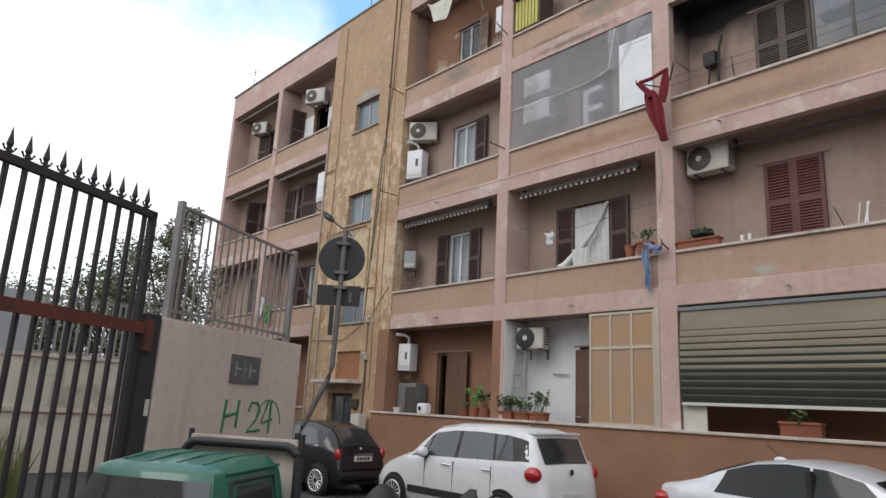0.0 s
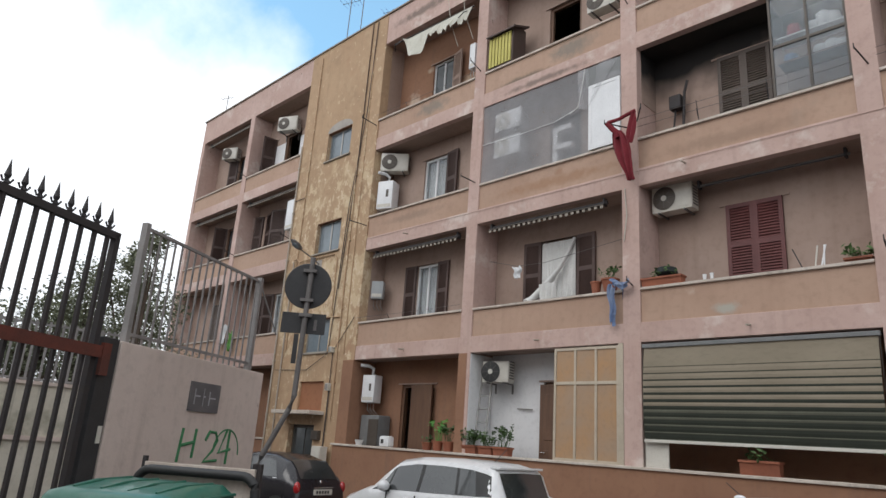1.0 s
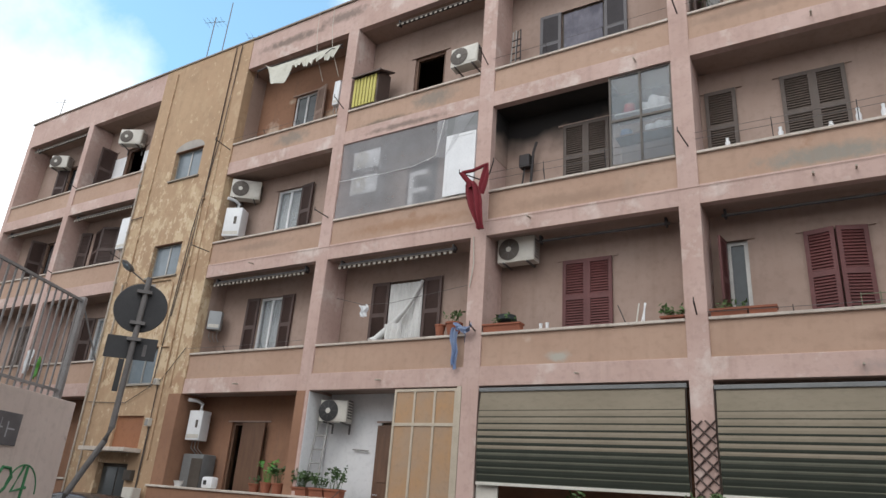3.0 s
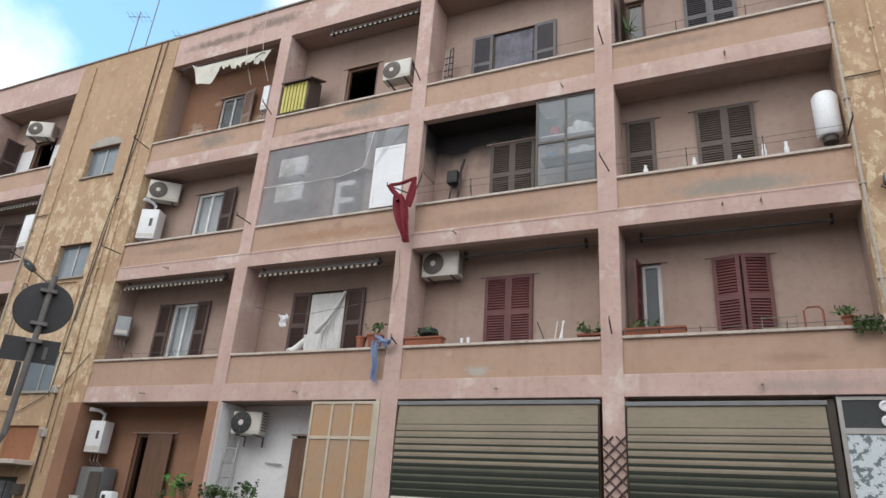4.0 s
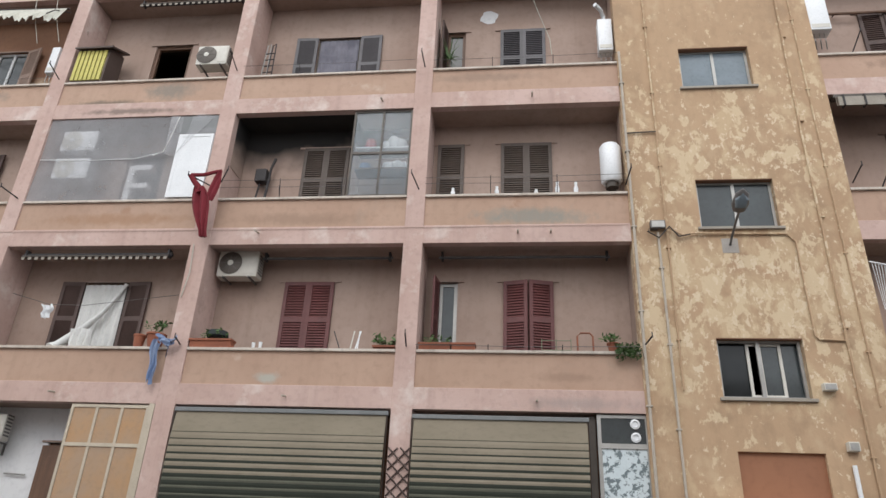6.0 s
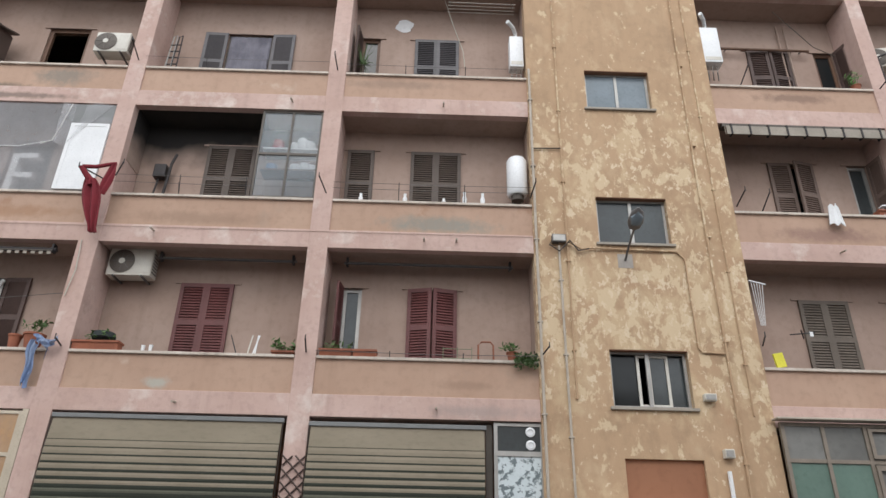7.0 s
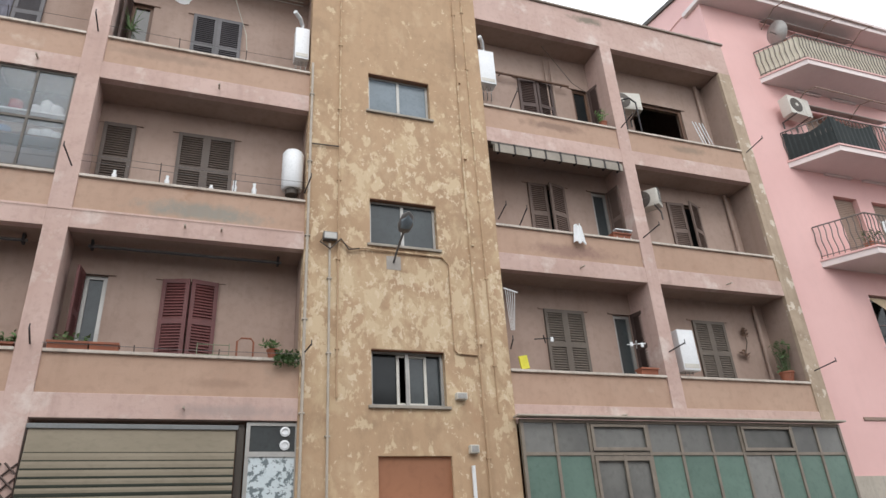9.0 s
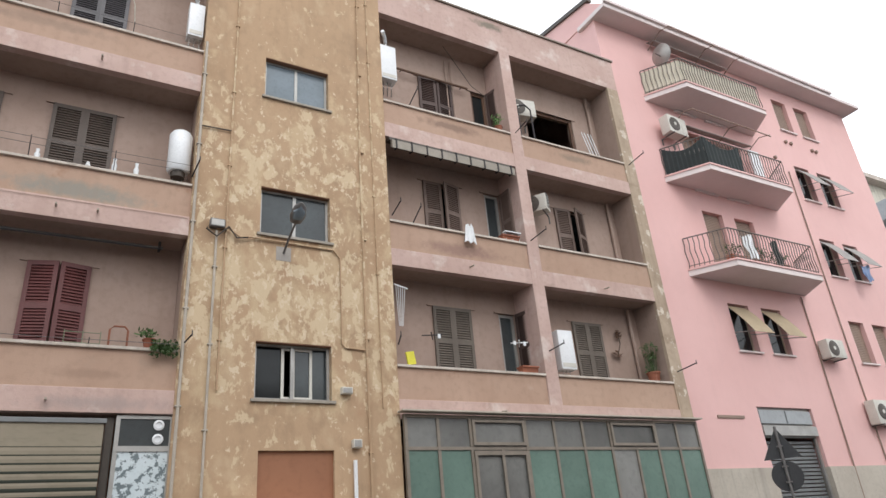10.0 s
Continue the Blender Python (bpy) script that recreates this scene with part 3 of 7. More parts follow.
def wall_holes(bm, x0, x1, z0, z1, y0, y1, holes):
    """A wall in the xz plane with real openings (x0, x1, z0, z1), as one closed mesh."""
    xs = sorted({x0, x1, *(min(max(h[i], x0), x1) for h in holes for i in (0, 1))})
    zs = sorted({z0, z1, *(min(max(h[i], z0), z1) for h in holes for i in (2, 3))})
    nx, nz = len(xs) - 1, len(zs) - 1

    def solid(i, j):
        if not (0 <= i < nx and 0 <= j < nz):
            return False
        mx, mz = (xs[i] + xs[i + 1]) / 2, (zs[j] + zs[j + 1]) / 2
        return not any(h[0] < mx < h[1] and h[2] < mz < h[3] for h in holes)

    made = {}

    def v(i, j, k):
        if (i, j, k) not in made:
            made[i, j, k] = bm.verts.new((xs[i], (y0, y1)[k], zs[j]))
        return made[i, j, k]

    for i in range(nx):
        for j in range(nz):
            if not solid(i, j):
                continue
            for k in (0, 1):
                bm.faces.new((v(i, j, k), v(i + 1, j, k), v(i + 1, j + 1, k), v(i, j + 1, k)))
            for di, dj, a, b in ((-1, 0, (i, j), (i, j + 1)), (1, 0, (i + 1, j), (i + 1, j + 1)), (0, -1, (i, j), (i + 1, j)), (0, 1, (i, j + 1), (i + 1, j + 1))):
                if not solid(i + di, j + dj):
                    bm.faces.new((v(*a, 0), v(*b, 0), v(*b, 1), v(*a, 1)))
    return bm


# ---- the apartment building ----
OT = [3.92, 7.0, 10.1, 13.69]     # underside of the beam over each storey's opening
ST = [None, 4.29, 7.37, 10.48]    # top of the beam, foot of the parapet
PT = [1.73, 4.95, 8.03, 11.1]     # parapet tops
FL = [0.75, 4.08, 7.15, 10.22]    # floors
ZT = [3.32, 6.52, 9.66, 12.77]    # window heads
ROOF, BACK, DEEP = 14.75, 0.75, 10.0
LEFT_END, RIGHT_END = -26.3, 14.05
BAYS = dict(G=(-26.05, -22.15), H=(-21.85, -18.09), A=(-14.05, -10.16), B=(-9.81, -5.93), C=(-5.565, -1.735), D=(-1.372, 2.44), E=(6.33, 9.83), F=(10.16, 13.645))
RUNS = [("G", "H", LEFT_END, -18.09), ("A", "D", -14.05, 2.44), ("E", "F", 6.33, RIGHT_END)]
TOWERS = [(-18.09, -14.05, -16.6, -15.35), (2.44, 6.33, 3.67, 5.03)]

ground = part("ground", B(-900, 900, -900, 900, -0.6, -0.13), "asphalt", None, "grey ground reaching to the horizon", kind="structure")
road = part("road", B(-70, 60, -30, -0.85, -0.13, 0.0), "asphalt", None, "worn grey asphalt street in front of the flats", kind="structure")
pavement = part("pavement", B(-70, 60, -0.85, 0.5, -0.13, 0.12, bevel=0.01), "pave", None, "narrow paved footway along the building", kind="structure")

# unseen block behind the camera, added to keep sky light off the lower storeys
sky_blocker = thing("opposite_building", "plain unseen block added behind the camera to shade the lower storeys", "building", (0, -25, 0))
part("wall", B(-45, 50, -8, 0, 0, 10.5), "concrete", sky_blocker)
part("roof", B(-45.2, 50.2, -8.2, 0.2, 10.5, 10.8), "coping", sky_blocker)

house = thing("apartment_building", "four-storey block of flats in peeling pink and ochre plaster", "building")
part("roof", B(LEFT_END - 0.05, RIGHT_END + 0.03, -0.08, DEEP, ROOF, ROOF + 0.05), "bronze", house, "thin flat roof edge")
part("back_wall", B(LEFT_END, RIGHT_END, DEEP - 0.25, DEEP, 0, ROOF), "inner", house)
part("end_wall", B(LEFT_END, LEFT_END + 0.25, 0.78, DEEP - 0.25, 0, ROOF), "frame", house)
part("end_wall", B(RIGHT_END - 0.25, RIGHT_END, 0.78, DEEP - 0.25, 0, ROOF), "frame", house)

for first, last, xa, xb in RUNS:
    for k in range(3):
        part("beam", B(xa, xb, -0.03, 0.14, OT[k], ST[k + 1], bevel=0.008), "frame", house)
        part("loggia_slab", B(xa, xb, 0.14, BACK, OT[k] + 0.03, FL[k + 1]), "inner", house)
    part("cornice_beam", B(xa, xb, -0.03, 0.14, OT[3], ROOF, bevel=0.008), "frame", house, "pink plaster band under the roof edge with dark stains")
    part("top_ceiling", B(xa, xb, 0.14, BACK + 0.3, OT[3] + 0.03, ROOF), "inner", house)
    part("ground_slab", B(xa, xb, 0.2, BACK, 0.4, FL[0]), "inner", house)
PIL = [(-22.15, -21.85), (-10.16, -9.81), (-5.93, -5.565), (-1.735, -1.372), (9.83, 10.16)]
for xa, xb in PIL:
    part("pilaster", B(xa, xb, -0.036, BACK, 0.4, OT[3], bevel=0.01), "frame", house)
part("pilaster", B(LEFT_END, -26.05, -0.036, 0.78, 0, OT[3], bevel=0.01), "frame", house)
part("end_fin", B(13.645, RIGHT_END - 0.25, 0.06, 0.78, 0, OT[3]), "inner", house)
part("end_pilaster", B(13.645, RIGHT_END, -0.036, 0.06, 0, OT[3], bevel=0.01), "end_strip", house, "bare yellowish strip of plaster at the building's end")
part("ground_pilaster", B(-14.5, -14.035, -0.075, 0.748, 0.3, OT[0] - 0.005, bevel=0.01), "brown", house, "brown painted pilaster beside the entrance")

part("ground_pilaster", B(-10.165, -9.9, -0.042, 0.74, PT[0], OT[0] - 0.005, bevel=0.008), "brown", house, "brown painted face of the pilaster")

for key, (xa, xb) in BAYS.items():
    for k in (1, 2, 3):
        p = part("parapet", B(xa, xb, 0.0, 0.12, ST[k], PT[k] - 0.05), "parapet", house)
        part("coping", B(xa + 0.005, xb - 0.005, -0.05, 0.17, PT[k] - 0.05, PT[k], bevel=0.008), "coping", p)

# the raised front wall of the ground storey
p = part("front_wall", B(-14.55, 2.44, -0.09, 0.19, 0.0, PT[0] - 0.05), "brown", house, "brown plastered low wall along the footway")
part("coping", B(-14.6, 2.44, -0.13, 0.22, PT[0] - 0.05, PT[0], bevel=0.01), "coping", p)
p = part("front_wall", B(6.33, RIGHT_END, -0.09, 0.19, 0.0, PT[0] - 0.05), "brown", house)
p = part("front_wall", B(LEFT_END, -18.09, -0.09, 0.19, 0.0, PT[0] - 0.05), "brown", house)
part("coping", B(LEFT_END, -18.09, -0.13, 0.22, PT[0] - 0.05, PT[0], bevel=0.01), "coping", p)

# stair towers with their windows
for n, (xa, xb, wa, wb) in enumerate(TOWERS):
    holes = [(wa, wb, z, z + 1.0) for z in (4.2, 7.25, 10.36)] + [(wa + 0.1, wb + 0.03, 2.56, 3.37), (wa - 0.2, wb - 0.2, 0.0, 2.17)]
    bm = wall_holes(bmesh.new(), xa, xb, 0, ROOF, -0.045, 0.25, holes)
    part("stair_tower_wall", bm, "ochre", house, "ochre plaster flaking off in cream patches")
    for x in (xa + 0.002, xb - 0.102):
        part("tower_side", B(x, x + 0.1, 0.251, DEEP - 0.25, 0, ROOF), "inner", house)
    for z in (4.2, 7.25, 10.36):
        w = part("stair_window", wall_holes(bmesh.new(), wa, wb, z, z + 1.0, 0.08, 0.13, [(wa + 0.05, (wa + wb) / 2 - 0.03, z + 0.05, z + 0.95), ((wa + wb) / 2 + 0.03, wb - 0.05, z + 0.05, z + 0.95)]), "alu", house, "aluminium sliding window of the stairwell")
        part("window_sill", B(wa - 0.06, wb + 0.06, -0.1, 0.1, z - 0.05, z, bevel=0.005), "slat_brown", w)
        part("lintel", B(wa - 0.03, wb + 0.03, -0.04, 0.075, z + 0.985, z + 1.03), "broken", w)
        open_half = n == 1 and z < 5
        tint = "frosted" if z > 9 or n == 0 else "frosted_dark"
        if open_half:
            part("sliding_sash", wall_holes(bmesh.new(), wa + 0.5, wb - 0.3, z + 0.04, z + 0.96, 0.135, 0.16, [(wa + 0.55, wa + 0.68, z + 0.09, z + 0.91), (wa + 0.74, wb - 0.35, z + 0.09, z + 0.91)]), "ivory", w, "white sash slid half open")
            part("pane", B(wa + 0.05, wa + 0.52, 0.175, 0.181, z + 0.05, z + 0.95), "car_glass", w)
            part("pane", B(wa + 0.74, wb - 0.02, 0.165, 0.171, z + 0.05, z + 0.95), "frosted_dark", w)
        else:
            part("pane", B(wa + 0.05, (wa + wb) / 2 - 0.03, 0.1, 0.106, z + 0.05, z + 0.95), tint, w)
            part("pane", B((wa + wb) / 2 + 0.03, wb - 0.05, 0.1, 0.106, z + 0.05, z + 0.95), tint, w)
    part("over_door_panel", B(wa + 0.1, wb + 0.03, 0.02, 0.06, 2.56, 3.37), "panel", house, "reddish brown board over the entrance")
    c = part("door_canopy", B(wa - 0.45, wb + 0.2, -0.55, 0.1, 2.44, 2.54, bevel=0.01), "coping", house)
    d = part("entrance_door", B(wa - 0.2, wb - 0.2, 0.12, 0.17, 0, 2.17), "alu_dark", house, "dark metal entrance door")
    part("door_glass", B(wa - 0.12, wb - 0.8, 0.105, 0.119, 0.3, 2.08), "frosted_dark", d)
    part("door_glass", B(wa + 0.5, wb - 0.28, 0.105, 0.119, 0.3, 2.08), "frosted_dark", d)

# louvred shutters and windows
LEAVES = {}


def leaf_mesh(w, h, material, slatted=True):
    key = (round(w, 2), round(h, 2), material)
    if key in LEAVES:
        return LEAVES[key]
    s, r1, r2 = 0.07, h * 0.655, h * 0.655 + 0.1
    bm = wall_holes(bmesh.new(), 0, w, 0, h, -0.02, 0.02, [(s, w - s, 0.1, r1), (s, w - s, r2, h - 0.08)])
    for a, b in ((0.1, r1), (r2, h - 0.08)):
        n, prof = int((b - a) / 0.052), []
        for i in range(n):
            z = a + i * (b - a) / n
            prof += [(-0.017, z + 0.004), (0.012, z + (b - a) / n)]
        back = [(y + 0.005, z) for y, z in prof[::-1]]
        prism(bm, prof + back, "x", s - 0.002, w - s + 0.002)
    bmesh.ops.recalc_face_normals(bm, faces=bm.faces[:])
    me = bpy.data.meshes.new("shutter")
    bm.to_mesh(me)
    bm.free()
    me.materials.append(M[material])
    LEAVES[key] = me
    return me


def leaf(parent, w, h, material, x, y, z, turn):
    o = new("shutter", leaf_mesh(w, h, material))
    o.parent = parent
    o.matrix_basis = pose(x, y, z, 0, 0, turn)
    return o


def drape(bm, x0, x1, z0, z1, y, folds=7, amp=0.03, pull=0.0):
    """Hanging cloth with folds; pull gathers its foot towards x0."""
    def f(u, v):
        z = z1 + (z0 - z1) * v
        x = x0 + (x1 - x0) * u * (1 - pull * v)
        return x, y + amp * math.sin(u * folds * 2 * math.pi + 2 * v) * (0.4 + 0.6 * v), z
    return grid_sheet(bm, f, folds * 6, 8)


def window(x0, x1, k, turns=(0, 180), material="shutter", inside="dark", z0=None, top=None, label="", frame="wood"):
    """A window or balcony door in the back wall of storey k. turns: the angle of the left and the right leaf (None: no leaf);
    0 and 180 are shut. inside: dark, curtain or glazed."""
    z0, z1 = z0 or FL[k] + 0.02, top or ZT[k]
    lights = [(x0 + 0.07, x1 - 0.07, z0 + 0.08, z1 - 0.07)] if x1 - x0 < 0.6 or turns == (None, None) else [(x0 + 0.06, (x0 + x1) / 2 - 0.03, z0 + 0.08, z1 - 0.06), ((x0 + x1) / 2 + 0.03, x1 - 0.06, z0 + 0.08, z1 - 0.06)]
    w = part("window", wall_holes(bmesh.new(), x0, x1, z0, z1, BACK + 0.05, BACK + 0.11, lights), frame, house, label)
    part("lintel", B(x0 - 0.12, x1 + 0.12, BACK - 0.03, BACK + 0.02, z1, z1 + 0.035), "inner", w)
    if inside != "dark":
        part("pane", B(x0 + 0.05, x1 - 0.05, BACK + 0.08, BACK + 0.086, z0 + 0.07, z1 - 0.05), "frosted_dark" if inside == "glazed" else "tinted", w)
    elif turns != (None, None):
        part("pane", B(x0 + 0.05, x1 - 0.05, BACK + 0.08, BACK + 0.086, z0 + 0.07, z1 - 0.05), "car_glass", w)
    half, h = (x1 - x0) / 2, z1 - z0
    if x1 - x0 < 0.6 and None in turns:
        half *= 2
    if turns[0] is not None:
        leaf(w, half, h, material, x0, BACK - 0.03, z0, turns[0])
    if turns[1] is not None:
        o = leaf(w, half, h, material, x1, BACK - 0.03, z0, 0)
        o.matrix_basis = pose(x1, BACK - 0.03, z0, 0, 0, turns[1] - 180) @ Matrix.Diagonal((-1, 1, 1, 1))
    return w


HOLES = {}
WINDOWS = [
    # bay, storey, x0, x1, leaf angles, shutter paint, inside, label
    ("G", 3, -24.2, -23.2, (-165, 340), "shutter", "dark", "dark window with brown shutters folded back"),
    ("H", 3, -21.8, -21.25, (None, 265), "shutter", "dark", "dark window with one brown shutter"),
    ("H", 3, -20.6, -19.6, (None, None), "shutter", "dark", "dark balcony door standing open"),
    ("G", 2, -24.2, -23.2, (-110, 180), "shutter", "dark", "window with one brown shutter ajar"),
    ("H", 2, -21.8, -21.4, (None, 200), "shutter", "dark", "narrow dark window with a brown shutter"),
    ("H", 2, -21.15, -19.85, (-15, 200), "shutter", "glazed", "window with brown shutters ajar"),
    ("G", 1, -24.4, -23.5, (0, 180), "shutter_grey", "dark", "window with closed grey-brown shutters"),
    ("H", 1, -21.2, -20.4, (0, 180), "shutter", "dark", "window with closed brown shutters"),
    ("H", 1, -19.9, -19.0, (-160, None), "shutter", "curtain", "balcony door with white curtains"),
    ("A", 3, -12.62, -11.75, (None, 345), "inner", "glazed", "white-framed window with a plain brown shutter"),
    ("A", 2, -12.68, -11.75, (None, 352), "shutter", "curtain", "white-framed window with one brown shutter open"),
    ("A", 1, -12.65, -11.82, (-176, 358), "shutter", "curtain", "window with white curtains between open brown shutters"),
    ("B", 3, -8.38, -7.44, (None, None), "shutter", "dark", "dark unglazed balcony doorway"),
    ("B", 2, -8.3, -7.4, (None, None), "shutter", "dark", "balcony door behind netting"),
    ("B", 1, -8.44, -7.48, (-177, 357), "shutter", "dark", "balcony door with a tied white curtain and open shutters"),
    ("C", 3, -4.28, -3.25, (-178, 358), "shutter_slate", "dark", "curtained window between open grey shutters"),
    ("C", 2, -4.2, -3.2, (0, 180), "shutter_grey", "dark", "window with closed grey-brown shutters"),
    ("C", 1, -4.19, -3.19, (0, 180), "shutter_red", "dark", "window with closed red-brown shutters"),
    ("D", 3, -1.2, -0.78, (-98, None), "shutter", "dark", "narrow balcony door standing open"),
    ("D", 3, 0.02, 1.03, (0, 180), "shutter_slate", "dark", "window with closed grey shutters"),
    ("D", 2, -1.28, -0.72, (0, None), "shutter_grey", "dark", "narrow closed brown shutter"),
    ("D", 2, 0.05, 1.1, (0, 180), "shutter_grey", "dark", "window with closed grey-brown shutters"),
    ("D", 1, -1.12, -0.76, (-98, None), "shutter_red", "glazed", "narrow glazed door with a red-brown shutter open"),
    ("D", 1, 0.12, 1.05, (-14, 194), "shutter_red", "dark", "window with red-brown shutters ajar"),
    ("E", 3, 7.72, 8.68, (-5, 188), "shutter", "dark", "dark window with brown shutters ajar"),
    ("E", 3, 9.3, 9.76, (None, 285), "shutter", "dark", "narrow dark balcony door"),
    ("E", 2, 7.62, 8.58, (0, 195), "shutter_worn", "dark", "window with one brown shutter ajar"),
    ("E", 2, 9.34, 9.76, (None, 275), "shutter_worn", "glazed", "narrow white-framed door with a brown shutter"),
    ("E", 1, 7.62, 8.58, (0, 180), "shutter_umber", "dark", "window with closed grey-brown shutters"),
    ("E", 1, 9.34, 9.78, (None, 282), "shutter", "glazed", "narrow glazed door with a dark shutter open"),
    ("F", 3, 11.05, 12.75, (None, None), "shutter", "dark", "wide dark balcony doorway"),
    ("F", 2, 11.5, 12.45, (-4, 205), "shutter_worn", "dark", "window with one brown shutter ajar"),
    ("F", 1, 11.45, 12.35, (0, 180), "shutter_umber", "dark", "window with closed grey-brown shutters"),
    ("A", 0, -12.9, -11.7, (None, None), "shutter", "dark", "brown wooden door standing ajar"),
    ("B", 0, -8.3, -7.55, (None, None), "shutter", "dark", "brown wooden door behind the partition"),
]
for bay, k, x0, x1, turns, paint, inside, label in WINDOWS:
    HOLES.setdefault((bay, k), []).append((x0, x1, FL[k] + 0.02, ZT[k]))
    w = window(x0, x1, k, turns, paint, inside, label=label, frame="white" if inside == "curtain" or (bay, k) in (("A", 3),) else "alu_dark" if (bay, k) == ("C", 3) else "alu" if inside == "glazed" else "wood")
    if inside == "curtain":
        part("curtain", drape(bmesh.new(), x0 + 0.05, x1 - 0.05, FL[k] + 0.1, ZT[k] - 0.05, BACK + 0.17, 5), "curtain", w, "white net curtain", smooth=True)
    if (bay, k) == ("C", 3):
        part("curtain", drape(bmesh.new(), x0 + 0.05, x1 - 0.05, FL[k] + 0.1, ZT[k] - 0.05, BACK + 0.02, 6, 0.022), "grey_cloth", w, "dull grey curtain", smooth=True)
for key, (xa, xb) in BAYS.items():
    for k in range(4):
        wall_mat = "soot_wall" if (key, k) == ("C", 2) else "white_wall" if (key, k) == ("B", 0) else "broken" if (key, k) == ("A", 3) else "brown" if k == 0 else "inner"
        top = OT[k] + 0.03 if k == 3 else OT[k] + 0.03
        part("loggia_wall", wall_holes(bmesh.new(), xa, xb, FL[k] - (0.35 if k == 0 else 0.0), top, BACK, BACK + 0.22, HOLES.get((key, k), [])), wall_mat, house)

part("painted_wall", wall_holes(bmesh.new(), -21.85, -18.09, FL[3], 12.5, BACK - 0.012, BACK - 0.004, HOLES[("H", 3)]), "white_wall", house, "lower wall painted white")

# glazed veranda on the ground storey
ver = thing("glazed_veranda", "bronze aluminium veranda with green and grey figured glass", "veranda", (6.36, -0.14, 0))
VX = [0.0, 0.66, 1.36, 2.05, 2.64, 3.36, 4.1, 4.84, 5.54, 6.2, 6.86, 7.55]
bm = bmesh.new()
for i, x in enumerate(VX):
    box(bm, x, x + 0.06, 0, 0.07, PT[0], 3.38 if i in (3, 8) else 4.0)
for z in (PT[0], 3.36, 3.94):
    box(bm, 0.06, 7.55, 0.005, 0.065, z, z + 0.06)
part("frame", bm, "bronze", ver)
for i, (a, b) in enumerate(zip(VX, VX[1:])):
    part("pane", B(a + 0.06, b, 0.03, 0.038, PT[0] + 0.06, 3.36), "grey_glass" if i in (2, 3, 7) else "green_glass", ver)
    if i not in (3, 8):
        part("pane", B(a + 0.06, VX[i + 2] if i in (2, 7) else b, 0.03, 0.038, 3.42, 3.94), "grey_glass", ver)
part("sash", wall_holes(bmesh.new(), VX[2] + 0.06, VX[4], 2.2, 3.34, -0.03, 0.0, [(VX[2] + 0.12, VX[3] - 0.02, 2.26, 3.26), (VX[3] + 0.04, VX[4] - 0.06, 2.26, 3.26)]), "bronze", ver)
part("sash", wall_holes(bmesh.new(), VX[2] + 0.06, VX[4], 3.44, 3.92, -0.03, 0.0, [(VX[2] + 0.12, VX[4] - 0.06, 3.5, 3.87)]), "bronze", ver)
part("sash", wall_holes(bmesh.new(), VX[7] + 0.06, VX[9], 3.44, 3.92, -0.03, 0.0, [(VX[7] + 0.12, VX[9] - 0.06, 3.5, 3.87)]), "bronze", ver)
part("gutter", B(-0.1, 7.66, -0.16, 0.06, 4.02, 4.055, bevel=0.01), "pipe", ver, "pale projecting rain cover over the glazing")


# ---- the rose-coloured block beside it ----
rose = thing("rose_apartment_building", "taller rose-pink block of flats with angular balconies", "building")
RX0, RX1, RY, RTOP = 14.1, 27.4, 0.3, 16.75
r_holes, r_wins = [], []
for x0, x1 in ((16.88, 17.76), (18.32, 19.2), (22.62, 23.45), (23.95, 24.8)):
    for k, zt in enumerate((7.43, 10.38, 13.27, 16.2)):
        low = zt - (2.2 if x0 < 20 and k > 0 else 1.38)
        r_holes.append((x0, x1, low, zt))
        r_wins.append((x0, x1, low, zt, k))
r_holes.append((16.92, 19.25, 0.2, 4.53))
part("wall", wall_holes(bmesh.new(), RX0, RX1, 2.98, RTOP, RY, RY + 0.3, r_holes), "pinkwall", rose)
part("base_wall", wall_holes(bmesh.new(), RX0, RX1, 0, 2.98, RY - 0.04, RY + 0.3, r_holes), "travertine", rose, "pale stone facing of the base")
part("side_wall", B(RX0, RX0 + 0.3, RY + 0.3, 12, 0, RTOP + 0.3), "pinkwall", rose)
part("side_wall", B(RX1 - 0.3, RX1, RY + 0.3, 12, 0, RTOP), "pinkwall", rose)
part("back_wall", B(RX0, RX1, 12, 12.3, 0, RTOP), "pinkwall", rose)
eave = part("eave", B(RX0 - 0.12, RX1 + 0.25, -0.32, 0.95, RTOP, RTOP + 0.16, bevel=0.02), "pinkpale", rose, "pale projecting eave")
part("gutter", B(RX0 - 0.12, RX1 - 1.6, -0.4, -0.3, RTOP + 0.16, RTOP + 0.28, bevel=0.02), "pinkpale", eave)
bm = bmesh.new()
prism(bm, [(-0.3, RTOP + 0.16), (0.6, RTOP + 0.95), (6.0, RTOP + 1.9), (12.0, RTOP + 0.2)], "x", RX0 - 0.03, RX1 + 0.1)
part("roof", bm, "pinkwall", rose)
part("roof_edge", prism(bmesh.new(), [(0.3, RTOP + 0.8), (0.3, RTOP + 0.95), (6.0, RTOP + 2.0), (6.0, RTOP + 1.85)], "x", RX0 - 0.1, RX0 + 0.1), "alu_dark", rose)
